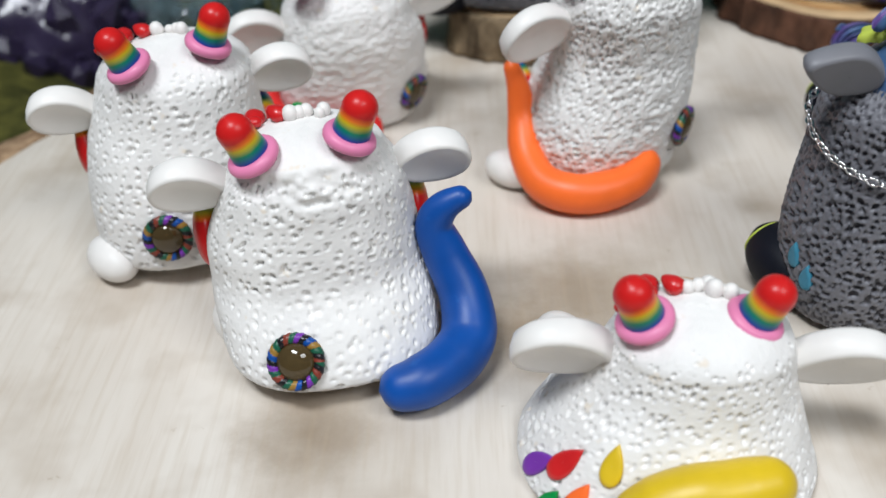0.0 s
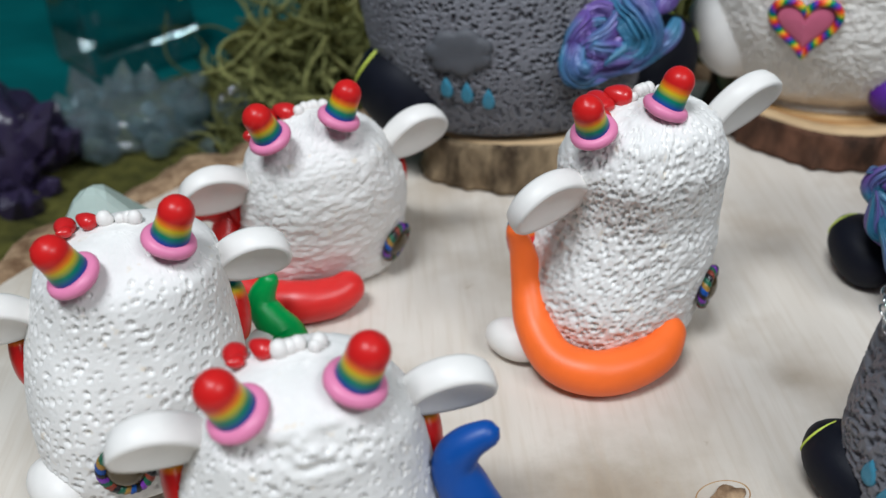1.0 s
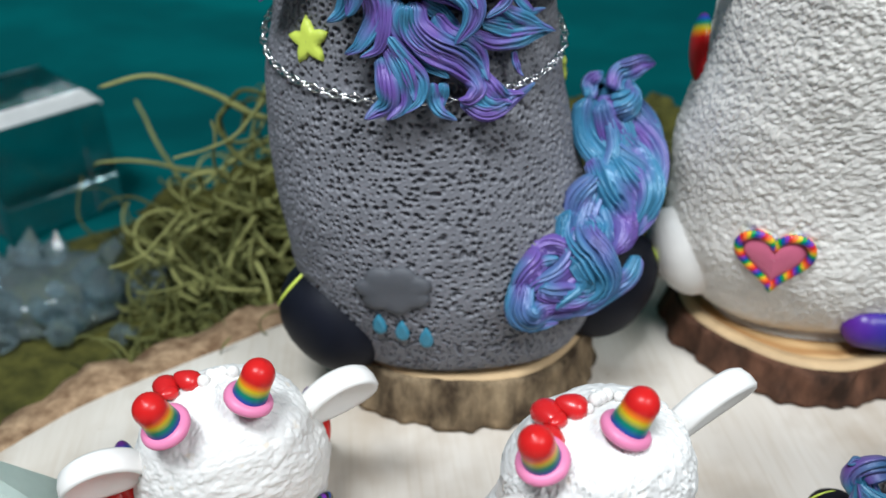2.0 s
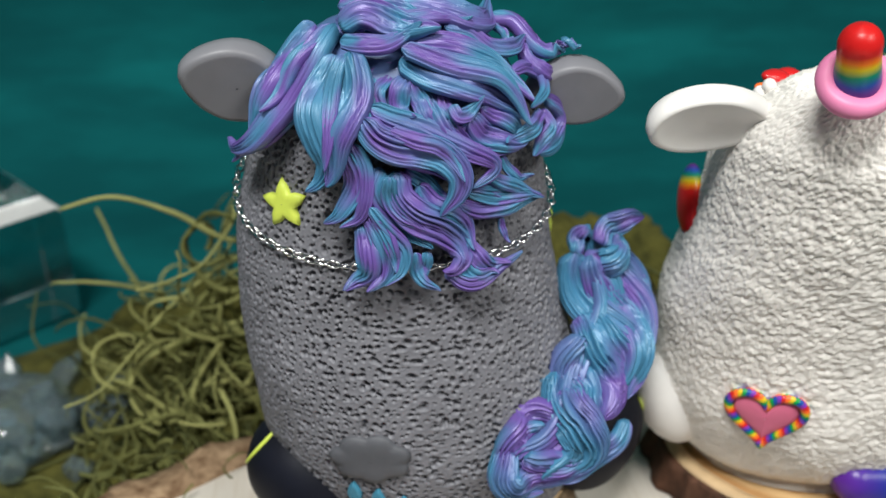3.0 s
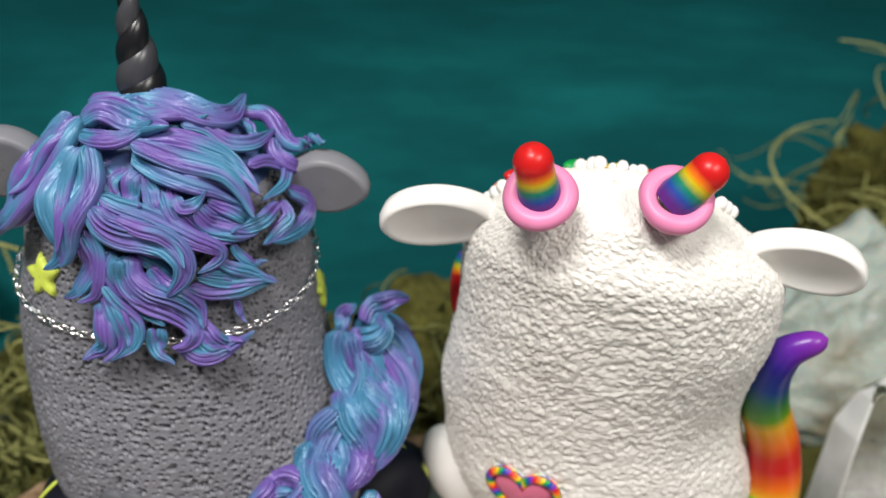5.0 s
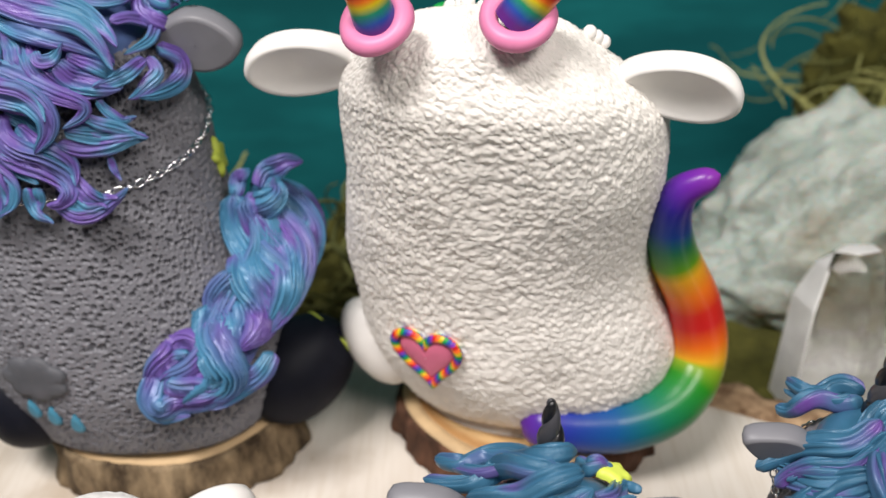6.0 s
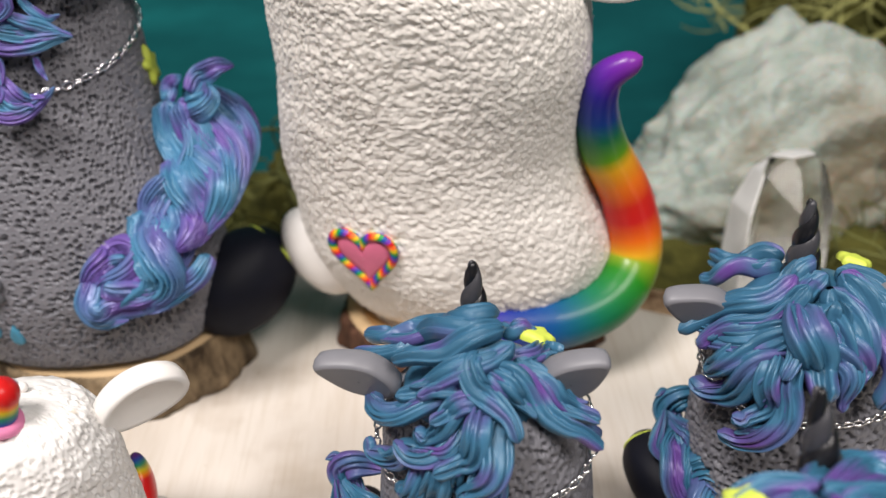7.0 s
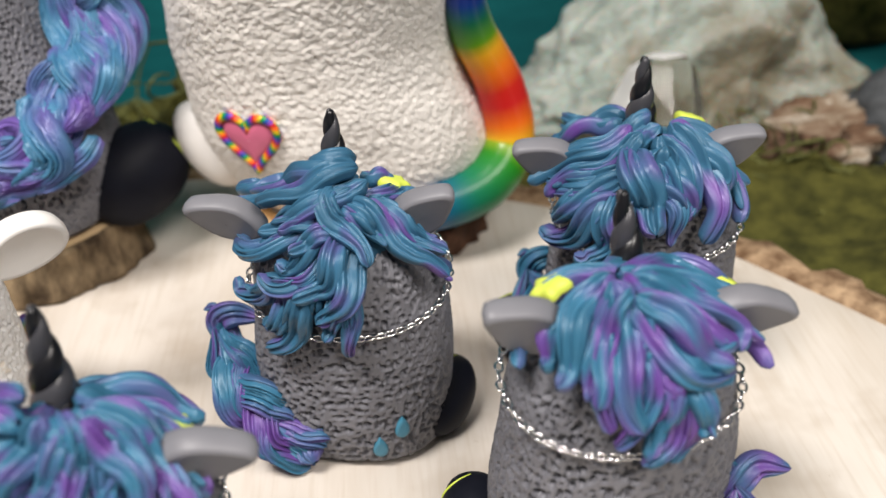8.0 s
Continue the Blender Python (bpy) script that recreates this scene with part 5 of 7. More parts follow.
strand(teal_unicorn, "hair_teal", 14.03, 0.0031, (0.0017, -0.0087, 0.0532), (-0.0005, -0.0128, 0.0505), (-0.0037, -0.0151, 0.0469), (-0.0076, -0.0155, 0.0451), (-0.0098, -0.0137, 0.0467))
strand(teal_unicorn, "hair_teal", 15.34, 0.0024, (-0.0068, -0.0149, 0.0441), (-0.0104, -0.0141, 0.0434), (-0.0133, -0.0130, 0.0406), (-0.0165, -0.0104, 0.0394), (-0.0171, -0.0093, 0.0414))
strand(teal_unicorn, "hair_teal", 16.65, 0.0037, (0.0025, -0.0079, 0.0576), (0.0016, -0.0096, 0.0558), (0.0049, -0.0112, 0.0534), (0.0076, -0.0124, 0.0511), (0.0094, -0.0138, 0.0492))
strand(teal_unicorn, "hair_teal", 17.96, 0.0037, (0.0038, -0.0121, 0.0515), (0.0030, -0.0152, 0.0484), (0.0020, -0.0174, 0.0447), (-0.0007, -0.0182, 0.0426), (-0.0033, -0.0183, 0.0413))
strand(teal_unicorn, "hair_teal", 19.27, 0.0028, (0.0029, -0.0166, 0.0442), (0.0027, -0.0175, 0.0402), (0.0019, -0.0179, 0.0365), (0.0008, -0.0179, 0.0335))
strand(teal_unicorn, "hair_teal", 20.58, 0.0037, (-0.0056, -0.0150, 0.0442), (-0.0060, -0.0162, 0.0391), (-0.0078, -0.0159, 0.0340), (-0.0119, -0.0144, 0.0317))
strand(teal_unicorn, "hair_teal", 21.89, 0.0031, (0.0061, -0.0071, 0.0567), (0.0098, -0.0084, 0.0531), (0.0131, -0.0102, 0.0499), (0.0168, -0.0100, 0.0479), (0.0199, -0.0099, 0.0451))
strand(teal_unicorn, "hair_teal", 23.20, 0.0020, (0.0052, -0.0052, 0.0562), (0.0086, -0.0029, 0.0550), (0.0111, 0.0026, 0.0533), (0.0130, 0.0010, 0.0523))
strand(teal_unicorn, "hair_teal", 24.51, 0.0020, (0.0070, -0.0037, 0.0541), (0.0115, -0.0057, 0.0516), (0.0148, -0.0061, 0.0493), (0.0179, -0.0058, 0.0460))
strand(teal_unicorn, "hair_teal", 25.82, 0.0018, (0.0031, 0.0058, 0.0534), (0.0056, 0.0051, 0.0548), (0.0084, 0.0054, 0.0542))
strand(teal_unicorn, "hair_teal", 27.13, 0.0028, (0.0017, -0.0114, 0.0535), (-0.0026, -0.0121, 0.0526), (-0.0063, -0.0134, 0.0508))
strand(teal_unicorn, "hair_teal", 28.44, 0.0024, (-0.0017, -0.0068, 0.0563), (-0.0041, -0.0096, 0.0535), (-0.0069, -0.0102, 0.0523))
strand(teal_unicorn, "hair_teal", 29.75, 0.0011, (0.0180, -0.0071, 0.0455), (0.0195, -0.0068, 0.0427), (0.0197, -0.0074, 0.0403))
strand(teal_unicorn, "hair_teal", 31.06, 0.0028, (-0.0016, -0.0152, 0.0451), (-0.0007, -0.0162, 0.0419), (-0.0005, -0.0167, 0.0376))
strand(teal_unicorn, "hair_teal", 32.37, 0.0014, (0.0008, -0.0039, 0.0615), (-0.0068, 0.0011, 0.0571), (-0.0128, 0.0014, 0.0542), (-0.0212, 0.0076, 0.0490))
strand(teal_unicorn, "hair_teal", 33.68, 0.0014, (0.0039, -0.0083, 0.0596), (-0.0001, -0.0098, 0.0578), (-0.0044, -0.0108, 0.0558), (-0.0090, -0.0104, 0.0531))
strand(teal_unicorn, "hair_teal", 34.99, 0.0009, (-0.0035, -0.0106, 0.0540), (-0.0082, -0.0114, 0.0519), (-0.0127, -0.0114, 0.0495), (-0.0164, -0.0075, 0.0493))
strand(teal_unicorn, "hair_teal", 36.30, 0.0013, (0.0015, -0.0119, 0.0520), (-0.0006, -0.0147, 0.0492), (-0.0038, -0.0167, 0.0461), (-0.0094, -0.0159, 0.0454))
strand(teal_unicorn, "hair_teal", 37.61, 0.0010, (-0.0082, -0.0152, 0.0451), (-0.0116, -0.0144, 0.0436), (-0.0137, -0.0137, 0.0420), (-0.0148, -0.0128, 0.0425))
strand(teal_unicorn, "hair_teal", 38.92, 0.0015, (0.0026, -0.0103, 0.0567), (0.0045, -0.0110, 0.0554), (0.0072, -0.0114, 0.0530), (0.0098, -0.0127, 0.0507))
strand(teal_unicorn, "hair_teal", 40.23, 0.0015, (0.0027, -0.0144, 0.0506), (0.0019, -0.0169, 0.0478), (0.0008, -0.0182, 0.0455), (-0.0021, -0.0187, 0.0438))
strand(teal_unicorn, "hair_teal", 41.54, 0.0012, (0.0038, -0.0179, 0.0434), (0.0037, -0.0183, 0.0407), (0.0033, -0.0186, 0.0378), (0.0025, -0.0189, 0.0349))
strand(teal_unicorn, "hair_teal", 42.85, 0.0015, (-0.0063, -0.0166, 0.0429), (-0.0068, -0.0170, 0.0397), (-0.0080, -0.0169, 0.0362), (-0.0098, -0.0163, 0.0352))
strand(teal_unicorn, "hair_teal", 44.16, 0.0013, (0.0087, -0.0081, 0.0556), (0.0119, -0.0090, 0.0523), (0.0150, -0.0099, 0.0500), (0.0192, -0.0096, 0.0473))
strand(teal_unicorn, "hair_teal", 45.47, 0.0009, (0.0069, -0.0067, 0.0564), (0.0091, -0.0053, 0.0556), (0.0112, -0.0021, 0.0549), (0.0121, -0.0018, 0.0542))
strand(teal_unicorn, "hair_teal", 46.78, 0.0009, (0.0092, -0.0052, 0.0540), (0.0119, -0.0058, 0.0522), (0.0148, -0.0060, 0.0503), (0.0175, -0.0061, 0.0479))

parted_unicorn = small_grey(0.1890, 0.2290, -4, 113, "hair_teal", "grey pored unicorn figurine with parted teal mane", 0.0540, ((180, 216, 4), (175, 219, 8), (170, 226, 13), (167.5, 232, 18), (167, 236, 21)), horn=(-0.0015, 0.001, 0.0, 0.0), ear_shift=(-0.0030, -0.0024, -0.0014), ear_up=(-30, -38), feet=((165, 233),))
strand(parted_unicorn, "hair_teal", 11.30, 0.0031, (-0.0035, 0.0051, 0.0551), (-0.0084, 0.0069, 0.0532), (-0.0137, 0.0065, 0.0524), (-0.0165, 0.0093, 0.0501))
strand(parted_unicorn, "hair_teal", 12.61, 0.0034, (-0.0038, -0.0078, 0.0590), (-0.0087, -0.0094, 0.0546), (-0.0147, -0.0079, 0.0521), (-0.0189, -0.0072, 0.0490), (-0.0210, -0.0076, 0.0462))
strand(parted_unicorn, "hair_teal", 13.92, 0.0028, (-0.0039, -0.0106, 0.0542), (-0.0090, -0.0127, 0.0508), (-0.0131, -0.0125, 0.0492), (-0.0169, -0.0097, 0.0482), (-0.0197, -0.0055, 0.0469))
strand(parted_unicorn, "hair_teal", 15.23, 0.0042, (-0.0055, -0.0133, 0.0501), (-0.0117, -0.0133, 0.0472), (-0.0157, -0.0128, 0.0421), (-0.0182, -0.0105, 0.0392), (-0.0198, -0.0075, 0.0400))
strand(parted_unicorn, "hair_teal", 16.54, 0.0034, (0.0008, -0.0027, 0.0584), (-0.0028, -0.0038, 0.0555), (-0.0069, -0.0079, 0.0529), (-0.0099, -0.0091, 0.0513))
strand(parted_unicorn, "hair_teal", 17.85, 0.0056, (-0.0019, -0.0104, 0.0563), (-0.0017, -0.0144, 0.0521), (0.0003, -0.0178, 0.0476), (0.0016, -0.0193, 0.0432))
strand(parted_unicorn, "hair_teal", 19.16, 0.0045, (0.0013, -0.0073, 0.0578), (0.0051, -0.0113, 0.0534), (0.0074, -0.0159, 0.0478), (0.0053, -0.0179, 0.0434))
strand(parted_unicorn, "hair_teal", 20.47, 0.0040, (0.0027, -0.0040, 0.0578), (0.0082, -0.0067, 0.0541), (0.0121, -0.0096, 0.0507), (0.0141, -0.0118, 0.0469), (0.0119, -0.0148, 0.0438))
strand(parted_unicorn, "hair_teal", 21.78, 0.0023, (0.0043, -0.0009, 0.0555), (0.0089, -0.0072, 0.0527), (0.0144, -0.0068, 0.0495), (0.0170, -0.0072, 0.0459))
strand(parted_unicorn, "hair_teal", 23.09, 0.0034, (-0.0073, -0.0158, 0.0492), (-0.0088, -0.0180, 0.0457), (-0.0086, -0.0188, 0.0397), (-0.0132, -0.0177, 0.0357), (-0.0159, -0.0162, 0.0366))
strand(parted_unicorn, "hair_teal", 24.40, 0.0023, (-0.0066, -0.0162, 0.0478), (-0.0099, -0.0172, 0.0420), (-0.0111, -0.0171, 0.0387))
strand(parted_unicorn, "hair_teal", 25.71, 0.0025, (-0.0077, -0.0164, 0.0431), (-0.0088, -0.0168, 0.0367), (-0.0114, -0.0159, 0.0337))
strand(parted_unicorn, "hair_teal", 27.02, 0.0040, (-0.0023, -0.0098, 0.0529), (-0.0068, -0.0127, 0.0491), (-0.0109, -0.0131, 0.0462))
strand(parted_unicorn, "hair_teal", 28.33, 0.0034, (-0.0046, -0.0102, 0.0556), (-0.0032, -0.0155, 0.0504), (-0.0048, -0.0187, 0.0459))
strand(parted_unicorn, "hair_teal", 29.64, 0.0013, (-0.0057, 0.0049, 0.0556), (-0.0092, 0.0048, 0.0551), (-0.0124, 0.0072, 0.0535), (-0.0155, 0.0109, 0.0510))
strand(parted_unicorn, "hair_teal", 30.95, 0.0014, (-0.0057, -0.0102, 0.0569), (-0.0102, -0.0110, 0.0537), (-0.0151, -0.0095, 0.0515), (-0.0191, -0.0101, 0.0486))
strand(parted_unicorn, "hair_teal", 32.26, 0.0012, (-0.0066, -0.0119, 0.0533), (-0.0102, -0.0128, 0.0511), (-0.0141, -0.0119, 0.0499), (-0.0181, -0.0086, 0.0492))
strand(parted_unicorn, "hair_teal", 33.57, 0.0018, (-0.0080, -0.0149, 0.0489), (-0.0117, -0.0150, 0.0467), (-0.0146, -0.0147, 0.0425), (-0.0200, -0.0100, 0.0381))
strand(parted_unicorn, "hair_teal", 34.88, 0.0014, (-0.0016, -0.0041, 0.0583), (-0.0043, -0.0050, 0.0562), (-0.0069, -0.0072, 0.0543), (-0.0094, -0.0084, 0.0529))
strand(parted_unicorn, "hair_teal", 36.19, 0.0024, (-0.0007, -0.0130, 0.0544), (0.0002, -0.0160, 0.0510), (0.0021, -0.0189, 0.0476), (0.0013, -0.0209, 0.0415))
strand(parted_unicorn, "hair_teal", 37.50, 0.0019, (0.0019, -0.0105, 0.0560), (0.0041, -0.0132, 0.0528), (0.0055, -0.0164, 0.0493), (0.0045, -0.0182, 0.0466))
strand(parted_unicorn, "hair_teal", 38.81, 0.0017, (0.0058, -0.0056, 0.0570), (0.0103, -0.0075, 0.0538), (0.0142, -0.0098, 0.0499), (0.0143, -0.0144, 0.0451))
strand(parted_unicorn, "hair_teal", 40.12, 0.0009, (0.0048, -0.0060, 0.0555), (0.0076, -0.0087, 0.0534), (0.0117, -0.0093, 0.0511), (0.0144, -0.0100, 0.0487))
strand(parted_unicorn, "hair_teal", 41.43, 0.0014, (-0.0078, -0.0182, 0.0473), (-0.0078, -0.0197, 0.0431), (-0.0097, -0.0200, 0.0376), (-0.0151, -0.0179, 0.0350))

violet_unicorn = small_grey(0.1703, 0.1735, 8, 127, "hair_violet", "grey pored unicorn figurine with violet and teal mane", 0.0570, ((180, 157, 5), (184, 158.5, 9), (187, 161, 14), (188.5, 164, 19), (188.5, 167, 23)), chain=(0.70, 0.80), horn=(0.0040, 0.005, -0.06, 0.20, 0.004), stars=((-0.0105, -0.0005, 0.0024), (0.0185, 0.0030, -0.0048)), ear_up=(-38, -6))
strand(violet_unicorn, "hair_violet", 12.70, 0.0029, (-0.0016, -0.0025, 0.0610), (-0.0053, 0.0001, 0.0581), (-0.0105, -0.0010, 0.0560), (-0.0142, -0.0041, 0.0532), (-0.0146, -0.0078, 0.0513))
strand(violet_unicorn, "hair_violet", 14.01, 0.0036, (-0.0028, -0.0071, 0.0633), (-0.0069, -0.0083, 0.0595), (-0.0095, -0.0118, 0.0552), (-0.0112, -0.0149, 0.0516), (-0.0121, -0.0155, 0.0499))
strand(violet_unicorn, "hair_violet", 15.32, 0.0041, (-0.0028, -0.0053, 0.0630), (-0.0015, -0.0085, 0.0595), (-0.0022, -0.0127, 0.0554), (-0.0025, -0.0162, 0.0508), (-0.0013, -0.0177, 0.0480))
strand(violet_unicorn, "hair_violet", 16.63, 0.0031, (-0.0015, -0.0041, 0.0625), (0.0061, -0.0042, 0.0588), (0.0121, -0.0064, 0.0554), (0.0159, -0.0083, 0.0512), (0.0150, -0.0112, 0.0492))
strand(violet_unicorn, "hair_violet", 17.94, 0.0029, (-0.0020, -0.0015, 0.0613), (0.0092, 0.0060, 0.0557), (0.0147, 0.0023, 0.0549), (0.0189, 0.0008, 0.0511), (0.0197, -0.0041, 0.0494))
strand(violet_unicorn, "hair_violet", 19.25, 0.0036, (-0.0014, -0.0078, 0.0626), (0.0041, -0.0103, 0.0588), (0.0073, -0.0127, 0.0553), (0.0110, -0.0139, 0.0526))
strand(violet_unicorn, "hair_violet", 20.56, 0.0036, (-0.0011, -0.0074, 0.0605), (0.0026, -0.0124, 0.0560), (0.0048, -0.0153, 0.0522), (0.0114, -0.0136, 0.0513))
strand(violet_unicorn, "hair_violet", 21.87, 0.0031, (-0.0004, -0.0124, 0.0548), (0.0001, -0.0159, 0.0500), (-0.0016, -0.0173, 0.0447), (-0.0039, -0.0177, 0.0415))
strand(violet_unicorn, "hair_violet", 23.18, 0.0034, (0.0015, -0.0118, 0.0540), (0.0037, -0.0152, 0.0485), (0.0030, -0.0166, 0.0419), (0.0000, -0.0167, 0.0385))
strand(violet_unicorn, "hair_violet", 24.49, 0.0022, (0.0036, -0.0138, 0.0550), (0.0047, -0.0176, 0.0503), (0.0062, -0.0189, 0.0463), (0.0046, -0.0193, 0.0450))
strand(violet_unicorn, "hair_violet", 25.80, 0.0029, (-0.0069, -0.0064, 0.0591), (-0.0114, -0.0083, 0.0558), (-0.0131, -0.0115, 0.0520))
strand(violet_unicorn, "hair_violet", 27.11, 0.0031, (-0.0054, -0.0089, 0.0568), (-0.0062, -0.0136, 0.0522), (-0.0054, -0.0165, 0.0478))
strand(violet_unicorn, "hair_violet", 28.42, 0.0041, (0.0025, -0.0050, 0.0582), (0.0023, -0.0095, 0.0558), (0.0011, -0.0130, 0.0531))
strand(violet_unicorn, "hair_violet", 29.73, 0.0012, (-0.0042, -0.0013, 0.0604), (-0.0087, -0.0003, 0.0580), (-0.0133, -0.0021, 0.0554), (-0.0157, -0.0061, 0.0522))
strand(violet_unicorn, "hair_violet", 31.04, 0.0015, (-0.0049, -0.0090, 0.0617), (-0.0073, -0.0104, 0.0586), (-0.0089, -0.0131, 0.0552), (-0.0104, -0.0161, 0.0518))
strand(violet_unicorn, "hair_violet", 32.35, 0.0017, (-0.0031, -0.0080, 0.0612), (-0.0032, -0.0112, 0.0579), (-0.0039, -0.0146, 0.0542), (-0.0038, -0.0177, 0.0497))
strand(violet_unicorn, "hair_violet", 33.66, 0.0013, (0.0016, -0.0055, 0.0626), (0.0081, -0.0051, 0.0591), (0.0137, -0.0063, 0.0553), (0.0170, -0.0095, 0.0506))
strand(violet_unicorn, "hair_violet", 34.97, 0.0012, (0.0006, -0.0041, 0.0624), (0.0090, 0.0006, 0.0578), (0.0144, -0.0004, 0.0547), (0.0166, -0.0045, 0.0520))
strand(violet_unicorn, "hair_violet", 36.28, 0.0015, (0.0006, -0.0094, 0.0625), (0.0042, -0.0104, 0.0601), (0.0074, -0.0117, 0.0567), (0.0104, -0.0130, 0.0545))
strand(violet_unicorn, "hair_violet", 37.59, 0.0015, (-0.0008, -0.0102, 0.0591), (0.0012, -0.0130, 0.0564), (0.0028, -0.0159, 0.0528), (0.0087, -0.0160, 0.0514))
strand(violet_unicorn, "hair_violet", 38.90, 0.0013, (0.0003, -0.0144, 0.0536), (0.0007, -0.0165, 0.0503), (-0.0005, -0.0180, 0.0464), (-0.0024, -0.0185, 0.0425))
strand(violet_unicorn, "hair_violet", 40.21, 0.0014, (0.0013, -0.0142, 0.0525), (0.0023, -0.0161, 0.0492), (0.0017, -0.0173, 0.0452), (-0.0001, -0.0176, 0.0422))
strand(violet_unicorn, "hair_violet", 41.52, 0.0009, (0.0043, -0.0152, 0.0539), (0.0048, -0.0174, 0.0518), (0.0056, -0.0191, 0.0494), (0.0058, -0.0200, 0.0456))

banded_unicorn = small_grey(0.0935, 0.1570, 6, 139, "hair_violet", "grey pored unicorn figurine with drops and lime banded feet", 0.0525, ((103, 141, 4), (109, 143, 8), (113, 148, 14), (116, 152, 20), (118, 155, 24)), drops=((-155, 0.0120), (-168, 0.0150)), stars=((-0.0090, 0.0030, 0.0006), (0.0140, 0.0030, -0.0040)), ear_up=(-22, -12), feet=((76.5, 159),), horn=(0.0, 0.005, 0.0, 0.08))
strand(banded_unicorn, "hair_violet", 13.90, 0.0032, (0.0017, -0.0020, 0.0569), (-0.0013, -0.0027, 0.0554), (-0.0051, -0.0030, 0.0536), (-0.0082, -0.0064, 0.0518))
strand(banded_unicorn, "hair_violet", 15.21, 0.0035, (0.0037, -0.0062, 0.0601), (0.0020, -0.0083, 0.0570), (-0.0002, -0.0108, 0.0545), (-0.0024, -0.0136, 0.0513))
strand(banded_unicorn, "hair_violet", 16.52, 0.0037, (0.0039, -0.0042, 0.0593), (0.0053, -0.0071, 0.0552), (0.0057, -0.0100, 0.0524), (0.0050, -0.0138, 0.0499))
strand(banded_unicorn, "hair_violet", 17.83, 0.0035, (0.0036, -0.0006, 0.0572), (0.0090, 0.0002, 0.0536), (0.0130, -0.0035, 0.0512), (0.0161, -0.0066, 0.0477), (0.0171, -0.0091, 0.0449))
strand(banded_unicorn, "hair_violet", 19.14, 0.0030, (0.0007, 0.0095, 0.0506), (0.0074, 0.0096, 0.0503), (0.0136, 0.0096, 0.0465), (0.0172, 0.0070, 0.0439))
strand(banded_unicorn, "hair_violet", 20.45, 0.0035, (0.0053, -0.0054, 0.0591), (0.0098, -0.0071, 0.0543), (0.0121, -0.0100, 0.0510), (0.0131, -0.0131, 0.0481))
strand(banded_unicorn, "hair_violet", 21.76, 0.0028, (-0.0007, -0.0053, 0.0612), (-0.0055, -0.0019, 0.0578), (-0.0095, -0.0023, 0.0548))
strand(banded_unicorn, "hair_violet", 23.07, 0.0029, (-0.0007, -0.0049, 0.0563), (-0.0035, -0.0076, 0.0539), (-0.0062, -0.0112, 0.0506))
strand(banded_unicorn, "hair_violet", 24.38, 0.0029, (0.0063, -0.0012, 0.0535), (0.0092, -0.0075, 0.0510), (0.0083, -0.0121, 0.0482))
strand(banded_unicorn, "hair_violet", 25.69, 0.0014, (0.0004, -0.0041, 0.0582), (-0.0025, -0.0038, 0.0566), (-0.0059, -0.0037, 0.0545), (-0.0081, -0.0053, 0.0531))
strand(banded_unicorn, "hair_violet", 27.00, 0.0015, (0.0039, -0.0084, 0.0592), (0.0025, -0.0104, 0.0569), (0.0008, -0.0120, 0.0545), (-0.0006, -0.0137, 0.0522))
strand(banded_unicorn, "hair_violet", 28.31, 0.0016, (0.0041, -0.0065, 0.0582), (0.0048, -0.0085, 0.0556), (0.0050, -0.0109, 0.0535), (0.0043, -0.0131, 0.0515))
strand(banded_unicorn, "hair_violet", 29.62, 0.0015, (0.0066, 0.0001, 0.0563), (0.0114, -0.0009, 0.0535), (0.0151, -0.0042, 0.0506), (0.0179, -0.0077, 0.0467))
strand(banded_unicorn, "hair_violet", 30.93, 0.0013, (0.0051, 0.0038, 0.0543), (0.0087, 0.0057, 0.0521), (0.0129, 0.0044, 0.0506), (0.0160, 0.0024, 0.0487))
strand(banded_unicorn, "hair_violet", 32.24, 0.0015, (0.0077, -0.0063, 0.0584), (0.0104, -0.0071, 0.0554), (0.0125, -0.0090, 0.0520), (0.0139, -0.0121, 0.0495))



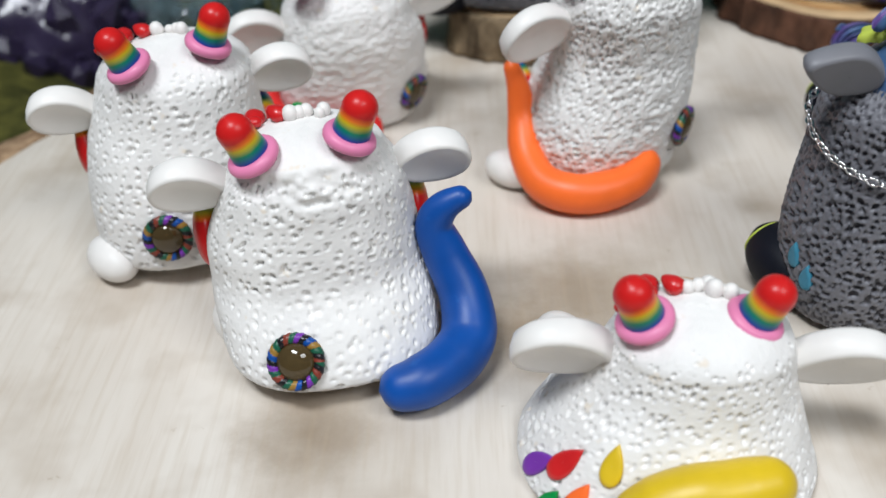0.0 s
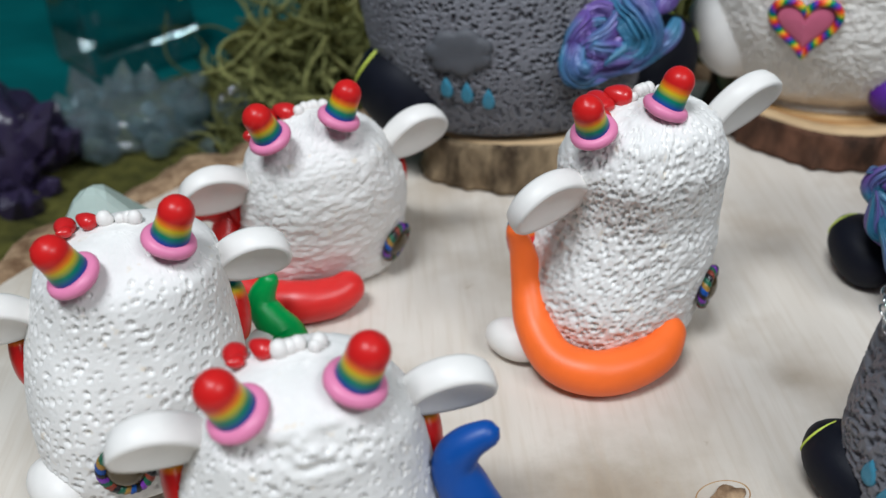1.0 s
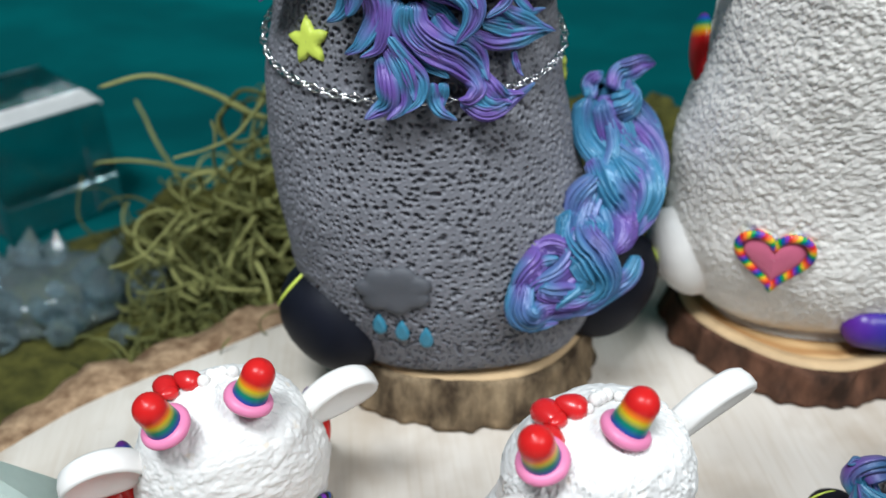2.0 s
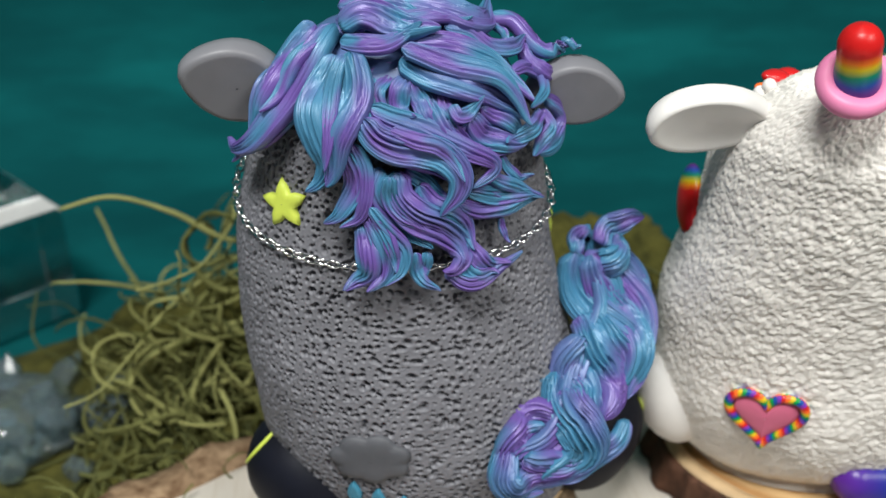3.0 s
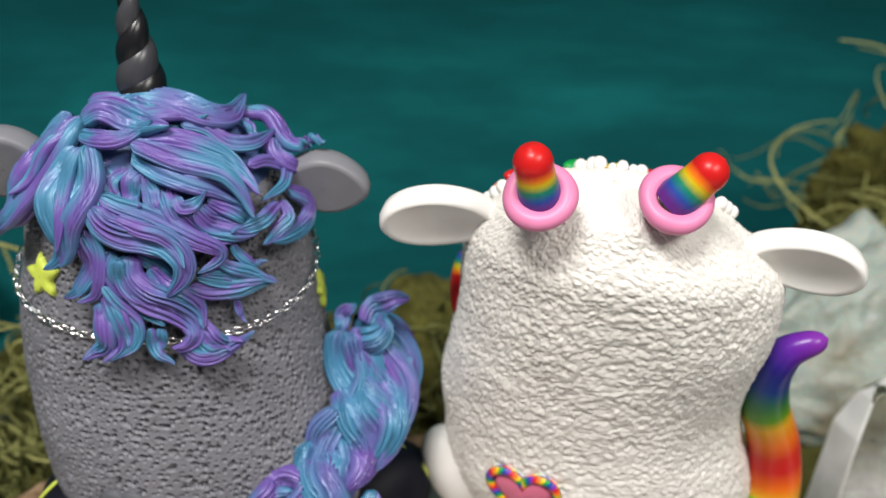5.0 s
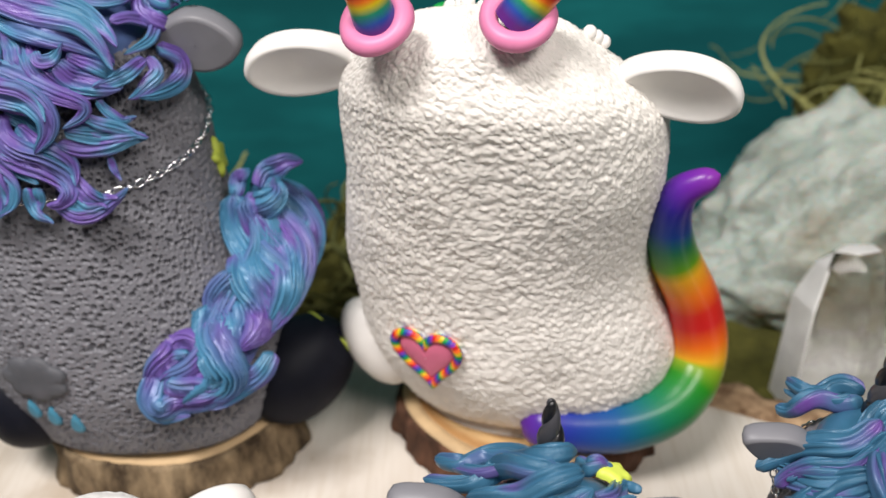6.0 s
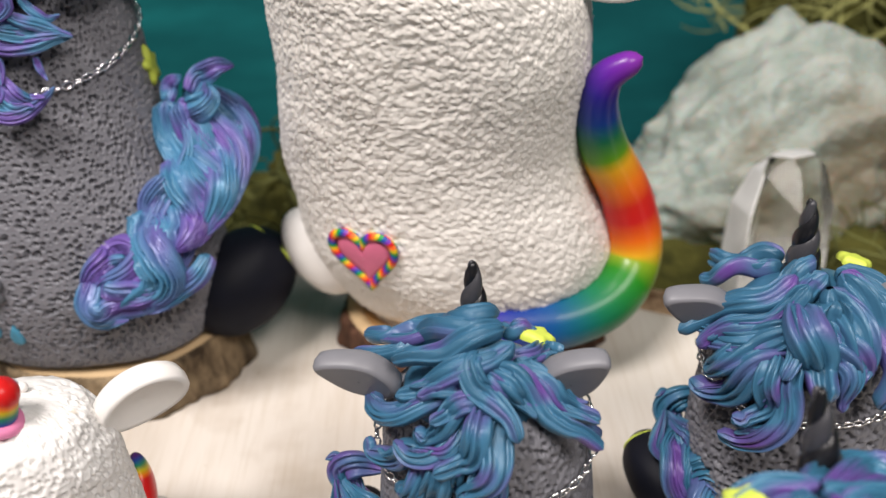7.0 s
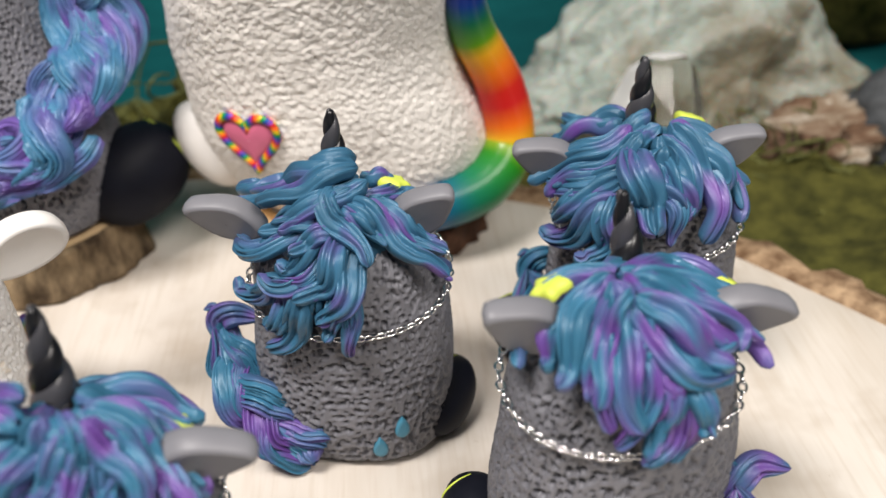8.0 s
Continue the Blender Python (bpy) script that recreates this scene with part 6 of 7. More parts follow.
def large_grey():
    h, base = 0.1060, 0.0142
    rows = ((2.5, -23, 36.5, 4.5), (10.3, -26.5, 40, 4.3), (19.3, -30, 40.4, 4), (27.8, -32, 38.8, 3.5), (34.8, -33.4, 37.2, 2.6), (41.8, -34.3, 35.2, 1.5), (49.8, -34.8, 32.8, 0.2), (56.5, -34.7, 31.2, -0.5),
            (62.8, -34.5, 29.8, -1.2), (70.8, -33.4, 28.6, -1.6), (76.8, -32.2, 27.4, -2))
    form = Form(outline_keys(h, rows, 0.75, 3, 0.0, ((0.315, 0.943), (0.52, 0.842), (0.69, 0.658), (0.83, 0.443), (0.93, 0.235), (1.0, 0.0)), 0.96))
    m = pose(0.0300, 0.2930, base, 0, 0, 0)
    root = thing("unicorn_figurine", m, "large grey unicorn figurine with blue violet mane and braided tail", "clay figurine")
    bpy.context.view_layer.update()
    v, f = form.mesh(580, 510, pores(0.00140, 0.00048, 0.0013, 201, 0.00008, long=1.35))
    link_mesh("body", v, f, M["grey"], root, "grey clay body pressed all over with dark pores")
    twisted_horn("horn", 0.0063, 0.0320, 3.1, aim(Vector((-0.0030, -0.003, 0.1010)), (-0.07, 0.03, 1)), root, "twisted glossy black and grey horn")
    for s, x, z, size, tall, up in ((-1, 0.0220, 0.0922, 0.0196, 0.0182, -23), (1, 0.0222, 0.0930, 0.0174, 0.0156, -3)):
        ear("ear", size, tall, 0.0058, pose(s * x, -0.003, z) @ mirrored(s) @ pose(0, 0, 0, 14, up, 0), M["grey_smooth"], root, 0.0, 0.16, "smooth pointed grey ear")
    for dg, z, spin in ((form.facing(-0.0240, 0.0763), 0.0763, 12), (4, 0.0640, 0)):
        p, nrm = form.point(dg, z)
        plate("star", star_outline(0.0050), 0.0012, 0.3, aim(p - nrm * 0.0001, nrm, spin), M["lime"], root, "lime clay star")
    boot(pose(-0.0222, -0.0125, 0.0108, 0, 0, 145) @ pose(0, 0, 0, 0, -34, 0), (0.0142, 0.0118, 0.0122), root)
    boot(pose(0.0430, -0.0040, 0.0100, 0, 0, 40) @ pose(0, 0, 0, 0, -25, 0), (0.0150, 0.0110, 0.0120), root)
    p, nrm = form.point(form.facing(-0.0095, 0.0265), 0.0265)
    plate("cloud", cloud_outline(0.0071), 0.0014, 0.3, aim(p - nrm * 0.0002, nrm, 3), M["cloud"], root, "dark grey clay cloud")
    for x, z in ((-0.0127, 0.0172), (-0.0079, 0.0160), (-0.0028, 0.0143)):
        p, nrm = form.point(form.facing(x, z), z)
        plate("drop", drop_outline(0.0030), 0.0009, 0.3, aim(p, nrm), M["drop"], root, "blue clay drop")
    chain_round(form, m, 0.0665, 0.0800, 0.0030, "fine silver chain hanging round the large grey figurine", "silver chain necklaces")
    mane = M["hair"]
    blob("scalp", (0.0225, 0.0190, 0.0150), pose(-0.002, 0.0, 0.0935), mane, root, "mane base under the locks", seg=28)

    def tress(name, seed, half, *points):
        """One combed lock, its half width and its places in millimetres."""
        tail = name == "tail_strand"
        half *= 1.16 if tail else 1.05
        centre = (0.030, 0.030, 0.035) if tail else (0.0, 0.002, 0.070)
        lock(name, [(x / 1000, y / 1000, z / 1000) for x, y, z in points], half / 1000 * 1.42, half / 1000 * (1.0 if tail else 0.95), centre, mane, root, seed, max(3, round(half * 2.9)),
             0.0 if tail else 0.0014, "combed blue and violet tail strand" if tail else "combed blue and violet hair lock", 46, 0.30)

    tress("hair_lock", 0.4, 2.6, (-16.9, -4.4, 105.9), (-22.5, -6.5, 101.9), (-25.6, -10.2, 97.5), (-27.8, -12.9, 92.7), (-28.8, -13.7, 89.5))
    tress("hair_lock", 1.8, 2.4, (-13.8, -7.1, 106.9), (-17.3, -10.7, 103.2), (-21.2, -13.8, 98.7), (-24.8, -15.7, 93.7), (-28.1, -15.1, 89.2), (-31.2, -12.8, 86.9), (-32.2, -10.7, 87.9))
    tress("hair_lock", 3.1, 1.2, (-18.8, -14.2, 96.5), (-21.4, -15.2, 93.7), (-24.2, -14.6, 91.1), (-27.0, -13.5, 88.8), (-30.1, -11.4, 86.0), (-31.7, -9.9, 82.5))
    tress("hair_lock", 4.5, 1.4, (-15.2, -8.3, 106.8), (-19.8, -10.7, 103.2), (-23.4, -13.5, 98.6), (-26.5, -15.4, 93.6))
    tress("hair_lock", 5.9, 2.1, (-14.3, -14.6, 104.1), (-17.3, -17.6, 99.9), (-18.8, -20.3, 95.9), (-17.9, -22.1, 91.4), (-16.7, -23.7, 87.7), (-17.7, -23.9, 84.3), (-19.6, -23.6, 82.2))
    tress("hair_lock", 7.3, 2.5, (-11.4, -15.8, 104.6), (-11.5, -19.7, 100.5), (-12.7, -22.5, 96.1), (-14.1, -23.8, 91.5), (-15.2, -24.8, 87.3), (-16.4, -24.8, 84.2))
    tress("hair_lock", 8.6, 1.2, (-13.0, -16.6, 104.7), (-14.7, -19.5, 100.5), (-15.8, -22.4, 96.1), (-16.0, -24.1, 91.7), (-16.0, -25.1, 87.5))
    tress("hair_lock", 10.0, 2.3, (-13.3, -11.6, 108.5), (-9.4, -11.4, 109.8), (-4.6, -12.7, 109.5), (-0.8, -13.7, 108.6), (3.4, -14.9, 107.6))
    tress("hair_lock", 11.4, 1.4, (-13.3, -14.6, 106.8), (-9.7, -16.2, 106.4), (-5.9, -16.8, 106.6), (-2.5, -15.5, 107.8), (0.6, -14.3, 108.6))
    tress("hair_lock", 12.7, 2.5, (-9.5, -9.0, 109.4), (-5.4, -7.4, 111.0), (-0.3, -7.3, 111.3), (4.8, -8.8, 109.9), (9.2, -8.7, 108.5), (12.9, -5.3, 108.1), (14.5, 3.6, 108.3))
    tress("hair_lock", 14.1, 1.3, (-7.8, -12.7, 108.7), (-2.3, -12.1, 109.8), (3.7, -11.4, 109.6), (9.9, -10.4, 108.7))
    tress("hair_lock", 15.5, 1.6, (-13.1, -5.9, 109.8), (-8.2, -7.1, 110.8), (-3.3, -8.7, 110.6), (1.0, -10.3, 109.5))
    tress("hair_lock", 16.8, 1.2, (-13.6, -7.3, 107.8), (-11.0, -9.9, 107.2), (-8.4, -11.2, 107.0))
    tress("hair_lock", 18.2, 1.8, (-2.3, -15.0, 106.5), (3.0, -14.8, 106.3), (9.0, -15.0, 104.4), (14.3, -15.0, 102.2), (17.7, -16.0, 98.8), (19.3, -17.9, 95.7))
    tress("hair_lock", 19.6, 2.2, (-3.2, -16.5, 104.0), (1.7, -18.6, 101.8), (7.5, -19.2, 100.2), (12.6, -18.5, 98.6), (16.2, -18.8, 96.1), (18.4, -19.2, 92.8))
    tress("hair_lock", 20.9, 1.6, (-3.1, -17.6, 105.9), (2.6, -18.6, 104.7), (8.4, -19.2, 103.0), (13.6, -19.2, 100.8), (17.4, -20.0, 97.1), (19.1, -21.1, 92.9))
    tress("hair_lock", 22.3, 1.4, (4.8, -11.3, 107.7), (9.5, -10.6, 106.7), (13.7, -10.8, 104.4), (17.8, -8.5, 103.4), (21.0, -2.1, 102.9))
    tress("hair_lock", 23.7, 1.0, (2.0, -10.1, 107.9), (5.0, -10.3, 106.9), (7.4, -11.5, 105.5))
    tress("hair_lock", 25.1, 1.9, (14.0, 2.3, 106.5), (18.6, 2.6, 105.0), (22.2, 0.0, 103.0), (25.4, -2.6, 101.3), (28.6, -3.4, 101.7), (31.0, -3.6, 103.2))
    tress("hair_lock", 26.4, 0.9, (15.5, -2.2, 106.1), (16.9, -4.1, 104.7), (18.0, -6.4, 103.3))
    tress("hair_lock", 27.8, 1.7, (20.6, -3.5, 102.2), (22.2, -5.8, 100.3), (24.3, -6.1, 98.0), (27.5, -1.6, 95.8))
    tress("hair_lock", 29.2, 1.1, (17.2, -12.5, 99.9), (20.5, -9.0, 99.8), (24.0, -6.6, 97.7), (23.8, -10.7, 95.8), (21.3, -14.7, 94.9), (19.9, -15.9, 94.3))
    tress("hair_lock", 30.5, 1.5, (24.6, -9.8, 94.0), (27.7, -7.1, 90.4), (28.4, -8.4, 87.5), (26.7, -12.1, 86.1), (23.6, -15.5, 85.5), (21.3, -17.4, 86.0))
    tress("hair_lock", 31.9, 1.2, (23.7, -12.5, 93.0), (24.7, -13.6, 89.6), (22.8, -16.7, 87.6), (19.9, -18.7, 86.5))
    tress("hair_lock", 33.3, 1.2, (23.3, -14.2, 93.0), (21.0, -17.3, 91.6), (17.8, -19.6, 90.4), (14.4, -21.4, 89.7))
    tress("hair_lock", 34.6, 1.5, (10.4, -19.8, 96.1), (14.8, -19.2, 94.3), (17.6, -18.7, 91.4), (19.0, -18.8, 89.9))
    tress("hair_lock", 36.0, 1.8, (8.3, -20.8, 94.7), (11.6, -21.0, 91.5), (15.1, -20.3, 89.5), (19.2, -18.3, 89.0))
    tress("hair_lock", 37.4, 1.6, (4.6, -20.0, 95.3), (7.5, -21.2, 92.4), (11.7, -21.0, 89.4), (16.5, -19.7, 87.5))
    tress("hair_lock", 38.8, 1.0, (5.3, -21.9, 97.4), (6.3, -22.7, 95.8), (8.6, -22.1, 96.1), (10.2, -20.4, 98.0))
    tress("hair_lock", 40.1, 1.6, (1.6, -18.3, 98.9), (3.0, -20.2, 96.4), (4.5, -21.5, 93.8), (6.9, -22.0, 91.2), (10.8, -21.9, 88.8))
    tress("hair_lock", 41.5, 1.0, (3.8, -19.2, 98.5), (5.1, -21.2, 95.7), (7.8, -21.8, 93.2))
    tress("hair_lock", 42.9, 1.3, (-0.9, -18.1, 100.0), (0.0, -20.0, 97.4), (1.1, -21.3, 95.2), (3.2, -22.0, 93.2))
    tress("hair_lock", 44.2, 0.9, (-3.2, -14.3, 101.8), (-6.5, -14.0, 102.0), (-9.1, -15.0, 100.9), (-9.8, -16.4, 99.2))
    tress("hair_lock", 45.6, 1.4, (-1.9, -17.3, 100.8), (-3.6, -19.1, 98.7), (-3.2, -20.5, 96.1), (-1.0, -21.6, 95.0))
    tress("hair_lock", 47.0, 1.0, (-4.9, -16.1, 100.9), (-6.8, -18.0, 98.8), (-6.8, -19.6, 96.8), (-4.9, -20.8, 95.0))
    tress("hair_lock", 48.4, 1.0, (-7.7, -16.5, 100.6), (-8.9, -18.0, 98.4), (-8.5, -19.7, 96.0), (-6.0, -21.0, 94.2))
    tress("hair_lock", 49.7, 1.6, (-8.7, -21.4, 97.1), (-4.9, -22.8, 95.5), (-0.2, -23.4, 94.0), (4.1, -23.5, 91.9), (8.0, -23.7, 89.8), (12.6, -23.4, 87.2), (12.0, -23.8, 85.1), (8.5, -24.9, 83.3))
    tress("hair_lock", 51.1, 2.3, (-10.0, -23.2, 95.8), (-7.6, -24.1, 92.6), (-4.4, -25.0, 91.1), (-0.3, -25.3, 90.4), (3.6, -25.5, 89.0), (6.3, -25.6, 85.8), (6.0, -25.9, 82.2), (3.4, -26.6, 79.0))
    tress("hair_lock", 52.5, 1.2, (-10.1, -20.9, 97.1), (-9.5, -23.1, 93.9), (-8.0, -23.8, 91.3), (-5.9, -24.7, 89.4))
    tress("hair_lock", 53.8, 1.1, (-5.6, -25.3, 94.3), (-1.3, -25.5, 92.6), (2.5, -26.1, 91.3), (5.4, -26.4, 88.5), (6.8, -26.7, 85.4))
    tress("hair_lock", 55.2, 1.2, (-5.5, -23.8, 88.7), (-1.6, -23.9, 88.1), (2.4, -24.1, 86.9), (4.4, -24.2, 84.3))
    tress("hair_lock", 56.6, 1.2, (-11.6, -22.8, 91.0), (-9.9, -24.2, 86.9), (-9.9, -24.8, 81.8), (-11.1, -25.2, 78.1), (-14.2, -24.8, 76.1))
    tress("hair_lock", 57.9, 1.5, (-13.0, -22.5, 89.6), (-11.8, -23.4, 85.5), (-12.3, -24.0, 81.5), (-14.0, -24.1, 78.3), (-16.6, -23.5, 76.8))
    tress("hair_lock", 59.3, 1.6, (-7.2, -23.6, 86.8), (-8.1, -24.1, 82.5), (-5.9, -24.6, 78.3), (-2.3, -25.3, 74.9), (1.9, -25.6, 72.6))
    tress("hair_lock", 60.7, 2.4, (-4.4, -24.9, 86.4), (-4.0, -25.2, 81.8), (-0.8, -25.7, 78.0), (3.6, -26.0, 75.7), (7.2, -26.0, 72.6), (7.7, -26.7, 69.8), (5.5, -27.1, 68.4), (3.4, -27.4, 69.1))
    tress("hair_lock", 62.1, 1.5, (-0.4, -24.7, 83.8), (2.0, -24.9, 80.3), (5.7, -25.0, 78.5), (8.2, -25.1, 75.5), (9.0, -25.7, 71.2))
    tress("hair_lock", 63.4, 1.2, (-2.7, -23.3, 86.3), (1.5, -23.5, 83.0), (4.8, -23.6, 81.0))
    tress("hair_lock", 64.8, 1.2, (-5.6, -25.4, 86.0), (-5.6, -25.8, 82.2), (-3.2, -26.4, 78.7), (0.3, -26.7, 76.3))
    tress("hair_lock", 66.2, 1.0, (-9.1, -26.0, 80.4), (-5.7, -26.7, 76.0), (-3.1, -27.5, 72.3), (-3.5, -28.1, 68.7), (-6.6, -28.6, 66.7))
    tress("hair_lock", 67.5, 1.5, (-9.4, -25.6, 78.5), (-7.4, -26.3, 74.7), (-6.1, -27.1, 71.0), (-6.7, -27.7, 67.4), (-10.0, -27.6, 65.6))
    tress("hair_lock", 68.9, 1.7, (-10.5, -25.2, 76.5), (-9.6, -26.4, 72.6), (-9.7, -27.0, 68.3), (-11.8, -27.2, 66.2), (-14.0, -27.0, 64.8))
    tress("hair_lock", 70.3, 1.0, (-8.2, -26.3, 78.1), (-5.2, -27.4, 73.0), (-4.7, -28.1, 68.5))
    tress("hair_lock", 71.6, 1.0, (-1.0, -26.0, 71.3), (-0.8, -26.7, 67.7), (0.5, -27.1, 65.6), (3.3, -27.2, 64.6))
    tress("hair_lock", 73.0, 0.9, (1.1, -25.9, 71.2), (0.7, -26.4, 67.7), (0.1, -26.5, 65.7))
    tress("hair_lock", 74.4, 1.2, (4.3, -27.3, 67.9), (8.2, -27.4, 65.6), (12.5, -26.3, 65.5), (15.8, -24.9, 67.6), (17.7, -23.8, 70.3))
    tress("hair_lock", 75.8, 1.4, (8.5, -25.6, 72.8), (10.3, -26.0, 69.5), (13.1, -25.6, 67.8), (16.2, -24.4, 68.6))
    tress("hair_lock", 77.1, 1.0, (6.7, -27.1, 69.6), (10.3, -26.9, 67.0), (14.3, -25.9, 66.9))
    tress("hair_lock", 78.5, 1.3, (6.7, -24.5, 79.8), (10.8, -23.8, 78.1), (15.1, -22.5, 77.8), (18.6, -20.6, 78.5), (22.2, -18.5, 78.3))
    tress("hair_lock", 79.9, 1.3, (8.3, -24.0, 82.2), (12.8, -22.9, 80.7), (17.3, -21.5, 79.8), (21.8, -19.0, 78.9))
    tress("hair_lock", 81.2, 1.0, (12.4, -23.2, 84.7), (15.4, -22.1, 82.5), (18.9, -21.0, 80.8), (22.2, -19.3, 78.5))
    tress("hair_lock", 82.6, 1.0, (10.7, -22.6, 83.2), (14.2, -22.0, 81.2), (17.9, -20.7, 79.0))
    tress("hair_lock", 84.0, 0.8, (14.7, -20.8, 87.1), (16.7, -20.4, 83.9), (18.5, -19.7, 82.3), (20.8, -18.2, 82.9))
    tress("hair_lock", 85.3, 0.6, (14.9, -21.7, 75.6), (15.5, -22.1, 73.4), (16.2, -22.2, 70.8))
    plait = [(18.5, -30.2, 23.6), (22.0, -30.0, 25.0), (27.5, -28.4, 27.2), (32.5, -26.0, 31.0), (36.2, -22.2, 36.5), (39.2, -16.6, 42.6), (40.6, -11.2, 49.5), (39.4, -7.6, 56.0)]
    lock("tail_core", [(x / 1000, y / 1000, z / 1000) for x, y, z in plait], 0.0068, 0.0030, (0.030, 0.030, 0.035), mane, root, 3.3, 9, 0.0, "combed blue and violet tail strand", 60, 0.55)
    tress("tail_strand", 4.0, 2.9, (27.9, -26.0, 32.1), (23.6, -26.1, 31.9), (20.0, -28.2, 29.2), (17.9, -30.5, 25.7), (18.0, -31.9, 23.2))
    tress("tail_strand", 5.4, 1.4, (25.6, -27.6, 31.5), (21.3, -29.0, 29.7), (19.1, -30.7, 26.6))
    tress("tail_strand", 6.7, 2.3, (17.8, -29.9, 27.9), (16.9, -32.6, 23.2), (19.3, -34.0, 20.8), (23.4, -33.2, 21.9), (29.3, -32.3, 23.6), (33.6, -30.7, 26.5))
    tress("tail_strand", 8.1, 1.2, (16.4, -29.0, 27.9), (15.4, -31.4, 23.4), (16.7, -33.5, 19.8), (20.4, -34.1, 18.9), (24.7, -33.5, 19.7))
    tress("tail_strand", 9.5, 3.4, (28.8, -20.9, 39.9), (29.5, -24.3, 36.1), (31.6, -28.3, 32.0), (33.1, -31.0, 28.0), (30.4, -32.8, 24.5), (23.8, -33.5, 23.2))
    tress("tail_strand", 10.9, 1.4, (29.1, -24.1, 37.4), (31.6, -28.6, 32.9), (33.7, -31.3, 28.5))
    tress("tail_strand", 12.2, 3.1, (35.3, -16.3, 44.1), (32.2, -20.0, 40.1), (33.1, -24.3, 35.8), (35.8, -27.2, 32.4), (35.5, -29.0, 30.1))
    tress("tail_strand", 13.6, 1.4, (33.4, -18.8, 42.8), (32.2, -22.1, 39.2), (34.4, -25.9, 35.3))
    tress("tail_strand", 15.0, 3.2, (35.5, -13.1, 48.1), (38.2, -17.2, 44.5), (40.5, -20.6, 40.8), (40.2, -25.0, 35.9), (36.4, -28.2, 32.6))
    tress("tail_strand", 16.3, 1.4, (37.2, -15.1, 47.3), (40.7, -19.2, 43.2), (41.6, -23.2, 38.7))
    tress("tail_strand", 17.7, 2.8, (34.3, -6.1, 58.9), (34.7, -8.9, 52.5), (38.2, -12.2, 47.9), (43.3, -16.6, 43.5), (43.4, -21.3, 38.6), (39.5, -26.1, 33.6))
    tress("tail_strand", 19.1, 2.8, (37.4, -6.5, 58.5), (39.8, -9.1, 52.4), (44.4, -12.7, 47.5), (46.4, -17.7, 43.0), (45.0, -21.5, 38.6), (41.0, -25.2, 34.8))
    tress("tail_strand", 20.4, 1.3, (38.1, -8.7, 55.7), (42.3, -11.0, 50.0), (45.4, -15.6, 45.9), (45.4, -19.8, 41.6))
    tress("tail_strand", 21.8, 2.1, (42.5, -6.6, 56.2), (47.8, -9.6, 49.6), (49.1, -15.5, 44.2), (47.0, -20.3, 39.1), (42.5, -24.2, 34.6))
    tress("tail_strand", 23.2, 0.9, (44.4, -8.6, 54.0), (47.9, -12.3, 48.4), (47.6, -17.1, 43.9))
    tress("tail_strand", 24.6, 2.3, (36.5, -7.6, 57.6), (40.9, -7.9, 56.5), (43.7, -7.0, 59.2), (43.5, -5.5, 62.4))
    tress("tail_strand", 25.9, 1.8, (40.0, -5.3, 59.9), (42.0, -3.9, 63.1), (45.4, -3.2, 64.7), (49.8, -3.1, 64.8))
    tress("tail_strand", 27.3, 1.3, (34.5, -5.8, 58.5), (35.5, -4.3, 61.7), (37.8, -3.2, 63.8))
    tress("tail_strand", 28.7, 1.8, (43.1, -26.9, 30.8), (39.7, -29.2, 27.0), (34.4, -31.6, 23.4), (27.7, -32.6, 21.3))
    tress("tail_strand", 30.0, 1.3, (37.3, -28.7, 29.6), (35.5, -30.5, 26.2), (29.7, -32.8, 22.4))
    tress("tail_strand", 31.4, 0.8, (48.8, -9.8, 48.9), (49.7, -8.2, 51.4), (50.0, -7.4, 53.5))
    tress("tail_strand", 33.1, 2.6, (38.0, -3.0, 60.0), (44.6, -1.0, 54.8), (48.6, -3.0, 48.6), (48.2, -9.5, 42.4), (44.0, -16.5, 37.0))
    tress("tail_strand", 34.6, 2.2, (40.5, 1.0, 58.0), (47.0, 3.0, 52.4), (49.6, 0.5, 46.6), (47.6, -6.5, 41.0), (43.8, -13.0, 36.2))
    tress("tail_strand", 36.2, 1.2, (46.0, 1.5, 54.5), (50.0, 0.0, 49.6), (50.2, -4.5, 45.0), (47.8, -11.0, 40.4))
    tress("tail_strand", 37.5, 1.9, (20.5, -32.0, 27.4), (25.0, -32.4, 25.6), (30.5, -31.8, 25.4), (35.0, -29.6, 27.6))
    return root


large_grey()


